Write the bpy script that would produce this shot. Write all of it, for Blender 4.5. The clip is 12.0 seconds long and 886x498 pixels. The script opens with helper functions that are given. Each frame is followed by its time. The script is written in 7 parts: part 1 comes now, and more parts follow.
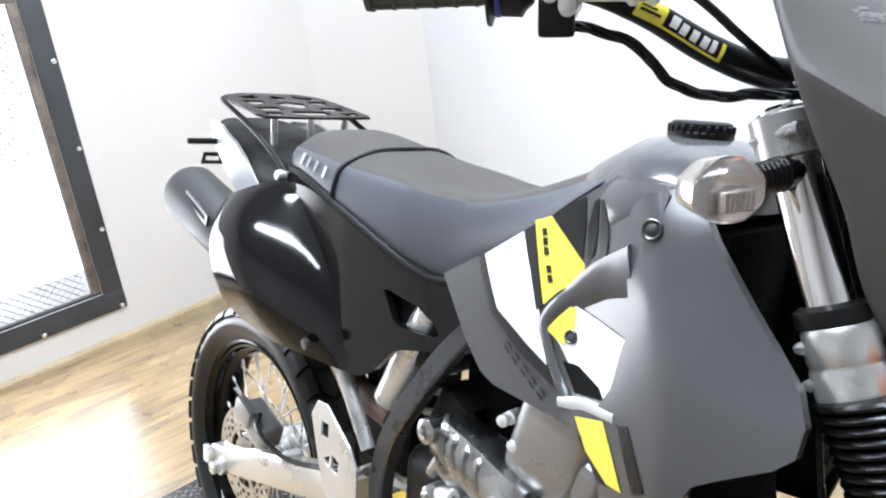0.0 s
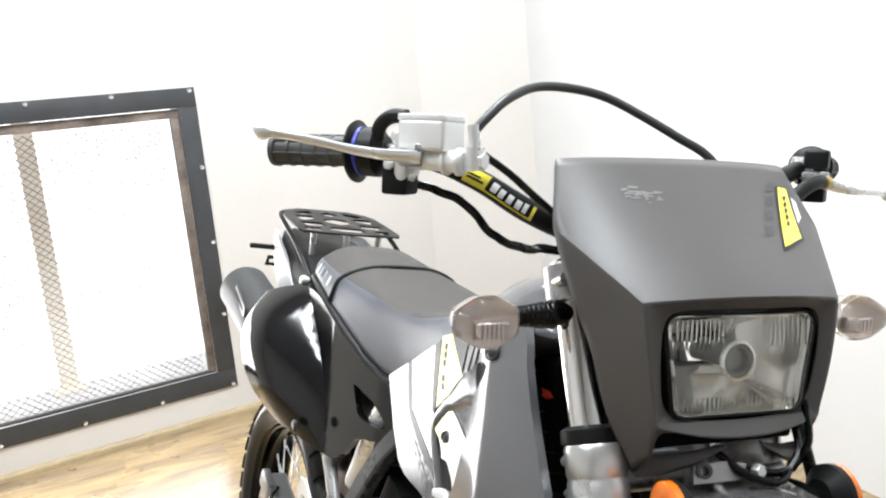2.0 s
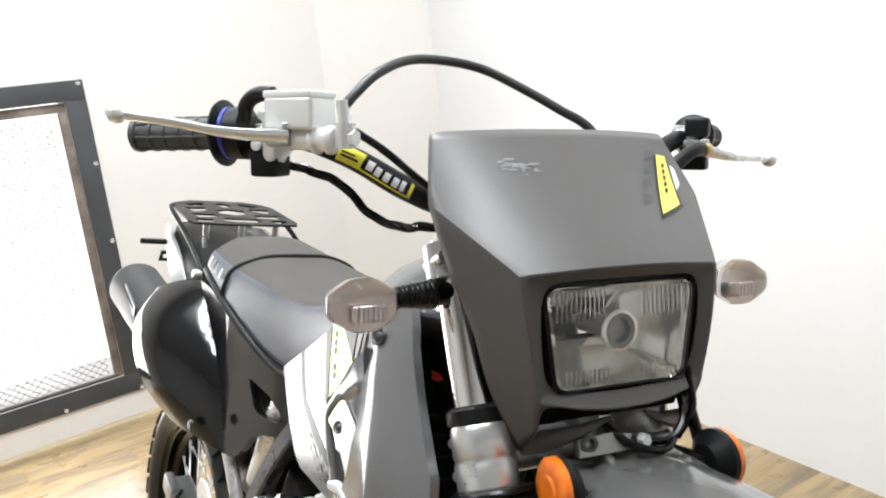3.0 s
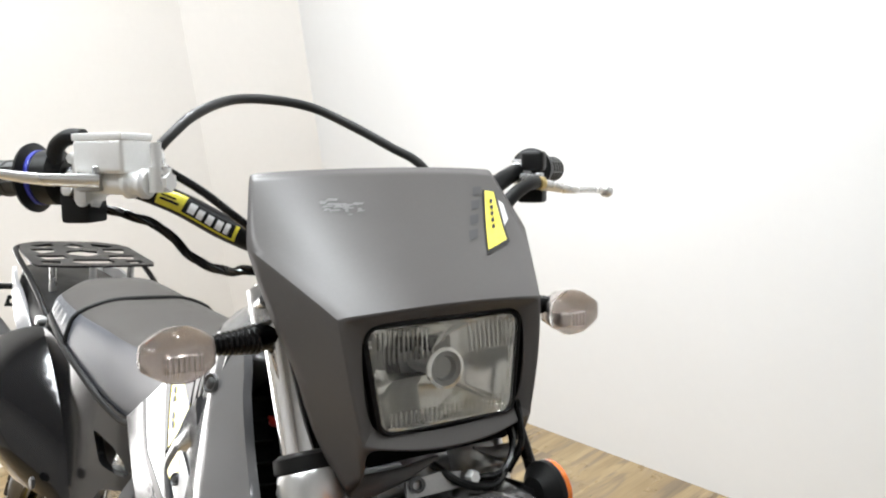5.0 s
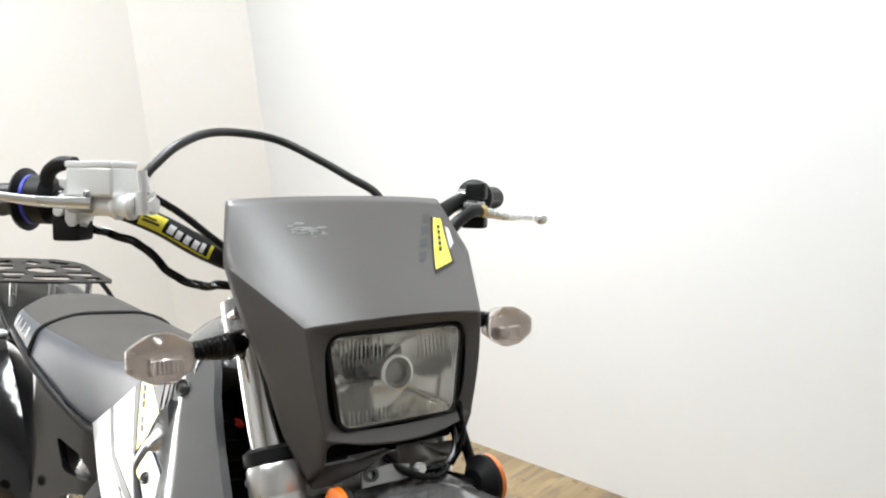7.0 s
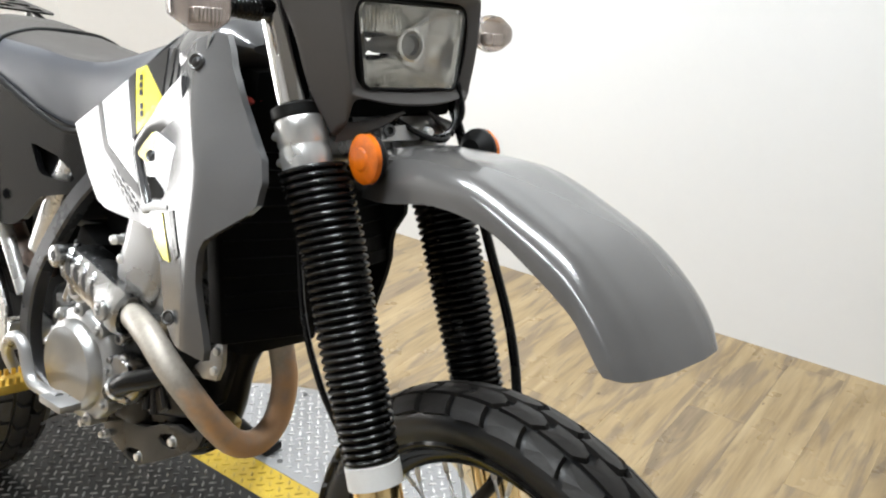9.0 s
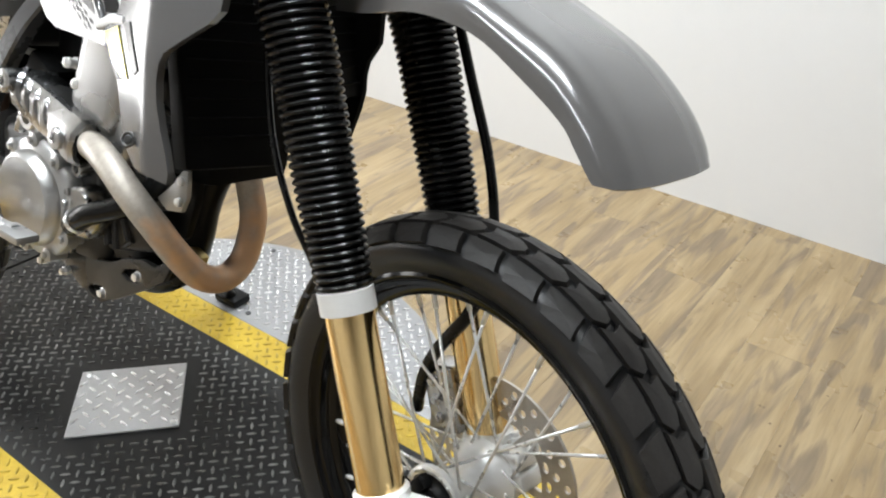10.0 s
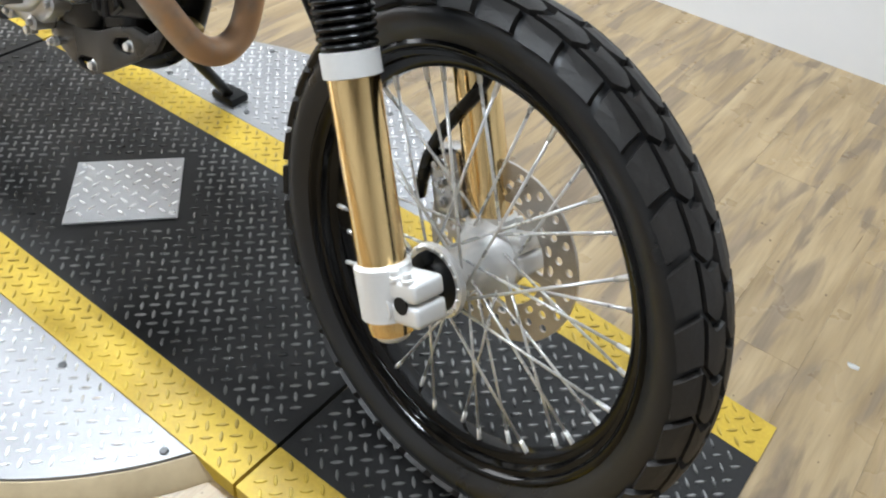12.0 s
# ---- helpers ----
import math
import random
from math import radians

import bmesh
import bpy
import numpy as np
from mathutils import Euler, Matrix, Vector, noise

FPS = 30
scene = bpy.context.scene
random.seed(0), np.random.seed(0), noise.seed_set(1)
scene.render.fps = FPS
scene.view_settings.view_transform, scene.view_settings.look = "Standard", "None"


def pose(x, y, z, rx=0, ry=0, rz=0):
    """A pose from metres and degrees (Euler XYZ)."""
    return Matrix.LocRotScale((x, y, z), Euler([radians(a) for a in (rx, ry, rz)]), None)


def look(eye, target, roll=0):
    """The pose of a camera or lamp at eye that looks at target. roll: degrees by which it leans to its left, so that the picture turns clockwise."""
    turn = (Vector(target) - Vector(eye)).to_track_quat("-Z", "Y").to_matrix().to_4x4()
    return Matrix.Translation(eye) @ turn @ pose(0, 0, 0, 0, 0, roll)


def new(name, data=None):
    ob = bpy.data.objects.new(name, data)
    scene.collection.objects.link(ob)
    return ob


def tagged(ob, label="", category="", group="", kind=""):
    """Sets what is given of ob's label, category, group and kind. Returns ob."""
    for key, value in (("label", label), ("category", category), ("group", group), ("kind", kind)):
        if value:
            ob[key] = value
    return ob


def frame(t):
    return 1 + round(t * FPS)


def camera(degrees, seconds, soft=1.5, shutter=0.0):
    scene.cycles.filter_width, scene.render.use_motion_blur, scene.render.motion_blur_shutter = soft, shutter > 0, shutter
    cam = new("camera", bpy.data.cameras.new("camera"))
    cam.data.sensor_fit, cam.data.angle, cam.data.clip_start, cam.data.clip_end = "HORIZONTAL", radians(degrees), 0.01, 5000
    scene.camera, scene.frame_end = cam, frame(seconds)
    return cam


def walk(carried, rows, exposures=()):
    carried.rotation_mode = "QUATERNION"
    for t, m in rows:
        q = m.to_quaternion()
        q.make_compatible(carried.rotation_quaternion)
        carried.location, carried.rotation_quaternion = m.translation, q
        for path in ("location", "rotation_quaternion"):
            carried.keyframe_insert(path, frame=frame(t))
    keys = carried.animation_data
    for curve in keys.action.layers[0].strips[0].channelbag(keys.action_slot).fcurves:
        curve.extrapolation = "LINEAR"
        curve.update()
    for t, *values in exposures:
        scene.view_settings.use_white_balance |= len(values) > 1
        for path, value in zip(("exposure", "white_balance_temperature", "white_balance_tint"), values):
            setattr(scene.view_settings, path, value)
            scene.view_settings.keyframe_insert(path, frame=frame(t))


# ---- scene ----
cam = camera(56.8, 12.0, 2.1)
PATH = [
    (0, (1.451, -0.519, 1.298), (-0.031, 0.624, 0.593), -7.45),
    (0.5, (1.658, -0.429, 1.308), (-0.076, 0.396, 0.748), -3.98),
    (1, (1.745, -0.397, 1.315), (-0.040, 0.346, 0.806), -3.69),
    (1.5, (1.772, -0.392, 1.331), (-0.028, 0.371, 0.910), -4.50),
    (2, (1.782, -0.360, 1.327), (0.030, 0.515, 0.923), -5.27),
    (2.5, (1.781, -0.332, 1.313), (0.080, 0.620, 0.865), -5.77),
    (3, (1.779, -0.308, 1.308), (0.127, 0.724, 0.856), -6.76),
    (5, (1.815, -0.245, 1.312), (0.305, 0.997, 0.892), -6.95),
    (5.5, (1.827, -0.236, 1.318), (0.325, 1.029, 0.938), -6.73),
    (6, (1.844, -0.231, 1.321), (0.358, 1.061, 0.970), -6.16),
    (6.5, (1.874, -0.241, 1.330), (0.403, 1.072, 0.992), -6.81),
    (6.7, (1.886, -0.265, 1.335), (0.428, 1.058, 0.983), -6.24),
    (8.3, (1.902, -0.569, 1.268), (0.702, 0.938, 0.732), -2.74),
    (8.5, (1.899, -0.568, 1.246), (0.714, 0.928, 0.647), -1.98),
    (9, (1.883, -0.548, 1.190), (0.743, 0.905, 0.423), -0.67),
    (9.5, (1.870, -0.541, 1.146), (0.792, 0.880, 0.242), 0.87),
    (10, (1.868, -0.547, 1.111), (0.869, 0.853, 0.091), 1.74),
    (10.5, (1.868, -0.567, 1.075), (0.963, 0.807, -0.062), 3.79),
    (11, (1.869, -0.578, 1.037), (1.023, 0.740, -0.207), 4.97),
    (11.5, (1.873, -0.577, 1.004), (1.075, 0.677, -0.334), 5.73),
    (12, (1.872, -0.562, 1.028), (1.024, 0.666, -0.304), 4.50),
]
EXPOSURES = [(0, 0.34, 5900, 12), (1.5, 0.32, 6250, 11), (3, 0.20, 6420, 11), (5, 0.10, 6480, 11), (6.7, 0.10, 6480, 10), (8.5, 0.18, 6420, 10), (9.5, 0.21, 6450, 10), (10.5, 0.20, 6280, 10), (12, 0.25, 6050, 10)]
walk(cam, [(t, look(eye, target, roll)) for t, eye, target, roll in PATH], EXPOSURES)

# ---- world and lights ----
FLOOR_Z = -0.036
CEIL_Z = 3.3
world = bpy.data.worlds.new("world")
world.use_nodes = True
scene.world = world
sky = world.node_tree.nodes.new("ShaderNodeTexSky")
sky.sky_type, sky.sun_disc = "NISHITA", False
sky.sun_elevation, sky.sun_rotation = radians(40), radians(200)
world.node_tree.links.new(sky.outputs[0], world.node_tree.nodes["Background"].inputs[0])
world.node_tree.nodes["Background"].inputs[1].default_value = 0.15


def area_lamp(name, m, sx, sy, watts, colour):
    data = bpy.data.lights.new(name, "AREA")
    data.shape, data.size, data.size_y, data.energy, data.color = "RECTANGLE", sx, sy, watts, colour
    ob = new(name, data)
    ob.matrix_world = m
    return ob


# daylight through the window opening
area_lamp("window_daylight", look((-1.62, -0.46, 0.74), (1.0, -0.40, 0.55)), 1.35, 1.1, 32, (1.0, 0.98, 0.95))
LAMPS = [(-0.05, 0.45, 88), (-0.05, -1.1, 46), (1.15, 0.45, 66), (1.15, -1.1, 27)]  # place and power; powers differ to steer where light and shadow fall
for lx, ly, power in LAMPS:
    area_lamp("tube_light", pose(lx, ly, CEIL_Z - 0.09), 1.2, 0.16, power, (0.92, 0.975, 1.0))

from mathutils.bvhtree import BVHTree
from mathutils.geometry import delaunay_2d_cdt

# ---- materials ----
def mat(name, base, rough=0.5, metal=0.0, vary=0.12, grain=120.0, bump=0.05, blot=6.0, rough_vary=0.1, tint=None, coat=0.0, spec=0.5, trans=0.0, emit=None):
    """A surface with grain and larger blotches in colour, gloss and relief."""
    m = bpy.data.materials.new(name)
    m.use_nodes = True
    nt = m.node_tree
    b = nt.nodes["Principled BSDF"]
    b.inputs["Metallic"].default_value = metal
    b.inputs["Coat Weight"].default_value = coat
    b.inputs["Coat Roughness"].default_value = 0.16
    b.inputs["Specular IOR Level"].default_value = spec
    b.inputs["Transmission Weight"].default_value = trans
    co = nt.nodes.new("ShaderNodeTexCoord")
    fine, big = nt.nodes.new("ShaderNodeTexNoise"), nt.nodes.new("ShaderNodeTexNoise")
    for n, s in ((fine, grain), (big, blot)):
        n.inputs["Scale"].default_value = s
        n.inputs["Detail"].default_value = 6
        nt.links.new(co.outputs["Object"], n.inputs["Vector"])
    add = nt.nodes.new("ShaderNodeMath")
    add.operation = "MULTIPLY_ADD"
    add.inputs[1].default_value = 0.35
    nt.links.new(fine.outputs["Fac"], add.inputs[0])
    nt.links.new(big.outputs["Fac"], add.inputs[2])
    ramp = nt.nodes.new("ShaderNodeMapRange")
    ramp.inputs["From Min"].default_value, ramp.inputs["From Max"].default_value = 0.42, 0.95
    nt.links.new(add.outputs[0], ramp.inputs["Value"])
    mix = nt.nodes.new("ShaderNodeMix")
    mix.data_type = "RGBA"
    dark = [max(c * (1 - vary), 0.0) for c in base]
    light = tint or [min(c * (1 + vary), 1.0) for c in base]
    mix.inputs[6].default_value, mix.inputs[7].default_value = (*dark, 1), (*light, 1)
    nt.links.new(ramp.outputs[0], mix.inputs[0])
    nt.links.new(mix.outputs[2], b.inputs["Base Color"])
    rr = nt.nodes.new("ShaderNodeMapRange")
    rr.inputs["To Min"].default_value, rr.inputs["To Max"].default_value = max(rough - rough_vary, 0.02), min(rough + rough_vary, 1)
    nt.links.new(big.outputs["Fac"], rr.inputs["Value"])
    rr.inputs["From Min"].default_value, rr.inputs["From Max"].default_value = 0.3, 0.7
    nt.links.new(rr.outputs[0], b.inputs["Roughness"])
    if bump:
        bp = nt.nodes.new("ShaderNodeBump")
        bp.inputs["Strength"].default_value, bp.inputs["Distance"].default_value = bump, 0.002
        nt.links.new(fine.outputs["Fac"], bp.inputs["Height"])
        nt.links.new(bp.outputs[0], b.inputs["Normal"])
    if emit:
        b.inputs["Emission Color"].default_value = (*emit[:3], 1)
        b.inputs["Emission Strength"].default_value = emit[3]
    return m


def glow(name, colour, strength):
    m = bpy.data.materials.new(name)
    m.use_nodes = True
    nt = m.node_tree
    e = nt.nodes.new("ShaderNodeEmission")
    e.inputs[0].default_value, e.inputs[1].default_value = (*colour, 1), strength
    nt.links.new(e.outputs[0], nt.nodes["Material Output"].inputs[0])
    return m


def clear(name, colour, rough=0.05, weight=0.9, bump=0.0, grain=60):
    """Clear or tinted plastic or glass whose back lets light through."""
    m = mat(name, colour, rough, 0, 0.03, grain, bump, 8, 0.02, trans=weight)
    m.node_tree.nodes["Principled BSDF"].inputs["IOR"].default_value = 1.3
    return m


M_GREY = mat("grey_plastic", (0.088, 0.0815, 0.0785), 0.40, 0, 0.06, 260, 0.03, 9, 0.03, spec=0.32)
M_FENDER = mat("grey_fender_plastic", (0.082, 0.079, 0.077), 0.18, 0, 0.04, 260, 0.01, 7, 0.02, coat=0.35, spec=0.5)
M_SHROUD = mat("grey_shroud_plastic", (0.070, 0.070, 0.072), 0.16, 0, 0.05, 260, 0.01, 5, 0.02, coat=0.3, spec=0.5)
M_BLACKGLOSS = mat("black_gloss_plastic", (0.0065, 0.0065, 0.007), 0.10, 0, 0.2, 200, 0.01, 8, 0.02, spec=0.5)
M_BLACK = mat("black_plastic", (0.006, 0.006, 0.006), 0.5, 0, 0.2, 300, 0.06, 12, 0.1, spec=0.22)
M_SATIN = mat("satin_black_paint", (0.006, 0.006, 0.006), 0.33, 0, 0.2, 300, 0.03, 15, 0.08, spec=0.15)
M_FRAME = mat("frame_paint", (0.085, 0.085, 0.088), 0.30, 0.5, 0.2, 200, 0.03, 15, 0.08)
M_BOOT = mat("gaiter_rubber", (0.0035, 0.0035, 0.0035), 0.26, 0, 0.2, 350, 0.04, 14, 0.06, spec=0.25)
M_SEATPRINT = mat("pale_seat_print", (0.5, 0.5, 0.5), 0.5)
M_RES = mat("bright_silver_cast", (0.84, 0.84, 0.83), 0.36, 0.35, 0.05, 300, 0.04, 14, 0.06)
# side vinyl; the window's bluish sheen is put into its base colour
M_SEAT = mat("seat_vinyl_side_sheen", (0.062, 0.066, 0.078), 0.36, 0, 0.08, 900, 0.2, 7, 0.06, spec=0.5)
M_SEATTOP = mat("seat_vinyl_top", (0.058, 0.0525, 0.0485), 0.56, 0, 0.08, 1100, 0.5, 7, 0.06, spec=0.25)
M_CHROME = mat("chrome", (0.90, 0.90, 0.90), 0.08, 1.0, 0.04, 200, 0.01, 10, 0.03)
M_CLAMP = mat("machined_clamp", (0.70, 0.70, 0.69), 0.32, 0.8, 0.06, 300, 0.04, 14, 0.08)
M_ALU = mat("cast_aluminium", (0.43, 0.43, 0.43), 0.24, 1.0, 0.25, 420, 0.16, 14, 0.14)
M_ALUB = mat("brushed_aluminium", (0.80, 0.80, 0.79), 0.30, 0.7, 0.08, 300, 0.05, 14, 0.1)
M_CLUTCH = mat("clutch_cover_metal", (0.46, 0.46, 0.455), 0.36, 0.9, 0.08, 420, 0.06, 14, 0.08)
M_SWING = mat("swingarm_metal", (0.74, 0.73, 0.70), 0.34, 0.75, 0.08, 300, 0.05, 14, 0.1)
M_SUMP = mat("oily_black_case", (0.010, 0.010, 0.010), 0.3, 0.2, 0.4, 120, 0.2, 18, 0.15)
M_SKID = mat("black_skid_plastic", (0.020, 0.020, 0.020), 0.30, 0.1, 0.3, 160, 0.06, 12, 0.12, tint=(0.035, 0.033, 0.030))
M_TYRE = mat("tyre_rubber", (0.0070, 0.0075, 0.0085), 0.34, 0, 0.25, 300, 0.08, 9, 0.10, tint=(0.0105, 0.0115, 0.013), spec=0.5)
M_GRIP = mat("worn_grip_rubber", (0.075, 0.075, 0.073), 0.55, 0, 0.25, 350, 0.12, 14, 0.12, spec=0.3)
M_HOSE = mat("matt_black_hose", (0.022, 0.022, 0.022), 0.5, 0, 0.2, 350, 0.08, 14, 0.1)
M_DARKMETAL = mat("dark_metal", (0.1, 0.1, 0.1), 0.4, 0.8, 0.3, 300, 0.1, 20, 0.12)
M_GOLD = mat("gold_anodised", (0.90, 0.66, 0.32), 0.17, 1.0, 0.05, 200, 0.01, 8, 0.04)
M_WHITE = mat("white_decal", (0.82, 0.82, 0.82), 0.2, 0, 0.03, 120, 0, 6, 0.05, coat=0.4)
M_YELLOW = mat("yellow_decal", (0.75, 0.66, 0.06), 0.25, 0, 0.05, 120, 0, 6, 0.05, coat=0.4)
M_DKDECAL = mat("dark_decal", (0.008, 0.008, 0.008), 0.3, 0, 0.1, 120, 0, 6, 0.05, spec=0.3)
M_ORANGE = mat("amber_reflector", (0.78, 0.17, 0.006), 0.12, 0, 0.25, 900, 0.3, 60, 0.05, coat=0.6)
M_STEEL = mat("spoke_steel", (0.85, 0.85, 0.84), 0.30, 0.6, 0.1, 300, 0.02, 20, 0.1)
M_PIPE = mat("heat_stained_pipe", (0.33, 0.295, 0.25), 0.46, 0.25, 0.3, 160, 0.08, 14, 0.1, tint=(0.50, 0.455, 0.39))


def stain_pipe(m, lo, hi, colour):
    """Heat has browned the pipe from the bend onwards."""
    nt = m.node_tree
    b = nt.nodes["Principled BSDF"]
    old = b.inputs["Base Color"].links[0].from_socket
    co = nt.nodes.new("ShaderNodeTexCoord")
    sep = nt.nodes.new("ShaderNodeSeparateXYZ")
    nz = nt.nodes.new("ShaderNodeTexNoise")
    nz.inputs["Scale"].default_value = 30
    nt.links.new(co.outputs["Object"], sep.inputs[0])
    nt.links.new(co.outputs["Object"], nz.inputs["Vector"])
    wob = nt.nodes.new("ShaderNodeMath")
    wob.operation = "MULTIPLY_ADD"
    wob.inputs[1].default_value = 0.08
    nt.links.new(nz.outputs["Fac"], wob.inputs[0])
    nt.links.new(sep.outputs["X"], wob.inputs[2])
    rg = nt.nodes.new("ShaderNodeMapRange")
    rg.inputs["From Min"].default_value, rg.inputs["From Max"].default_value = lo, hi
    nt.links.new(wob.outputs[0], rg.inputs["Value"])
    mx = nt.nodes.new("ShaderNodeMix")
    mx.data_type = "RGBA"
    mx.inputs[7].default_value = (*colour, 1)
    nt.links.new(rg.outputs[0], mx.inputs[0])
    nt.links.new(old, mx.inputs[6])
    nt.links.new(mx.outputs[2], b.inputs["Base Color"])


stain_pipe(M_PIPE, 1.070, 1.105, (0.60, 0.37, 0.21))
M_RUSTPIPE = mat("rusty_pipe", (0.07, 0.045, 0.035), 0.6, 0.3, 0.4, 160, 0.2, 20, 0.1, tint=(0.2, 0.13, 0.1))
M_MUFF = mat("muffler_black", (0.035, 0.035, 0.035), 0.5, 0.2, 0.15, 400, 0.08, 12, 0.08)
M_LENSCLEAR = clear("smoked_clear_lens", (0.96, 0.92, 0.89), 0.05, 0.97)
M_SIGRIB = mat("smoked_flutes", (0.60, 0.55, 0.52), 0.22, 0.85)
M_DISC_CAP = mat("grey_shield_metal", (0.42, 0.42, 0.41), 0.35, 0.6)
M_GLASS = clear("headlamp_glass", (0.98, 0.98, 0.96), 0.02, 1.0)
M_REFLECTOR = mat("reflector_bowl", (0.97, 0.96, 0.93), 0.12, 0.82, 0.03, 60, 0, 8, 0.03)
M_WALLBEIGE = mat("wall_paint_warm", (0.62, 0.587, 0.55), 0.55, 0, 0.03, 40, 0.1, 1.5, 0.08)
M_WALLWHITE = mat("wall_panel_white", (0.636, 0.632, 0.626), 0.38, 0, 0.02, 30, 0.04, 1.2, 0.08)
# tan wood; on the turntable rim it stands for the floor's reflection
M_TRIM = mat("tan_wood_and_reflection", (0.42, 0.33, 0.20), 0.5, 0, 0.2, 60, 0.05, 8, 0.1)
M_PAVING = mat("pale_paving", (0.68, 0.67, 0.65), 0.7, 0, 0.1, 40, 0.1, 3)
M_CEIL = mat("ceiling_grey", (0.30, 0.30, 0.30), 0.8, 0, 0.03, 30, 0.05, 1, 0.05)
M_SOUTHWALL = mat("wall_paint_warm_grey", (0.48, 0.465, 0.45), 0.55, 0, 0.04, 40, 0.1, 1.5, 0.08)
M_DARKWALL = mat("wall_paint_grey", (0.45, 0.45, 0.45), 0.6, 0, 0.1, 40, 0.1, 1.5, 0.08)
M_LAMPWHITE = mat("white_enamel", (0.8, 0.8, 0.8), 0.4)
# near-black for matt black parts and for shade put in as colour
M_VOID = mat("matt_black_and_shade", (0.0025, 0.0025, 0.0025), 0.7, 0, 0.2, 200, 0.05, 12, 0.1, spec=0.08)
M_WINFRAME = mat("window_frame_steel", (0.05, 0.052, 0.055), 0.5, 0.3, 0.25, 160, 0.1, 8, 0.1)
M_RUST = mat("rusty_steel", (0.09, 0.07, 0.06), 0.6, 0.3, 0.5, 120, 0.2, 9, 0.1, tint=(0.3, 0.24, 0.2))
M_TAILWHITE = mat("white_tail_plastic", (0.5, 0.5, 0.505), 0.35, 0, 0.05)
M_MESH = mat("mesh_steel", (0.25, 0.245, 0.24), 0.5, 0.4, 0.2, 160, 0.1, 9, 0.1)
M_PLATEBLACK = mat("black_tread_plate", (0.008, 0.008, 0.008), 0.40, 0.0, 0.5, 220, 0.15, 5, 0.10, tint=(0.021, 0.0205, 0.020), spec=0.28)
M_PLATESILVER = mat("silver_tread_plate", (0.32, 0.32, 0.325), 0.40, 0.5, 0.12, 220, 0.1, 5, 0.12)
M_PLATEYELLOW = mat("yellow_floor_paint", (0.42, 0.275, 0.020), 0.5, 0, 0.25, 160, 0.15, 7, 0.12, tint=(0.60, 0.42, 0.032))
M_COVER = mat("bright_cover_plate", (0.54, 0.54, 0.545), 0.42, 0.5, 0.12, 220, 0.1, 7, 0.12)
M_LUGBLACK = mat("worn_black_lug", (0.09, 0.09, 0.09), 0.30, 0.75, 0.6, 90, 0.1, 9, 0.12, tint=(0.38, 0.38, 0.37))
M_LUGYELLOW = mat("worn_yellow_lug", (0.36, 0.24, 0.025), 0.42, 0.0, 0.5, 40, 0.1, 9, 0.12, tint=(0.66, 0.47, 0.05))
M_CAST = mat("cast_silver", (0.40, 0.40, 0.40), 0.32, 0.75, 0.08, 500, 0.12, 14, 0.1)
M_WHITEPLASTIC = mat("white_plastic", (0.72, 0.72, 0.71), 0.4, 0, 0.06, 200, 0.05, 10, 0.08)
M_BRASSY = mat("brassy_metal", (0.5, 0.38, 0.16), 0.35, 0.9, 0.12)
M_GOLDPAINT = mat("gold_peg", (0.62, 0.42, 0.08), 0.4, 0.7, 0.12)
M_SIGBODY = mat("silvered_signal_shell", (0.58, 0.53, 0.50), 0.20, 0.85, 0.08)
M_DKGREY = mat("dark_grey_print", (0.045, 0.045, 0.047), 0.4)
M_LUGSILVER = mat("polished_lug", (0.90, 0.90, 0.90), 0.24, 0.8, 0.08, 90, 0.05, 12, 0.1)
M_PORT = mat("grey_cast_port", (0.46, 0.46, 0.46), 0.26, 1.0, 0.12, 300, 0.08, 14, 0.08)
M_CASEDARK = mat("grey_cast_case", (0.04, 0.04, 0.04), 0.4, 0.8, 0.25, 300, 0.15, 16, 0.12)
M_BLUE = mat("blue_plastic", (0.03, 0.04, 0.35), 0.35, 0, 0.1)
M_RED = mat("red_plastic", (0.5, 0.03, 0.02), 0.35, 0, 0.1)
M_SKYWHITE = glow("bright_daylight", (1.0, 0.99, 0.98), 1.65)


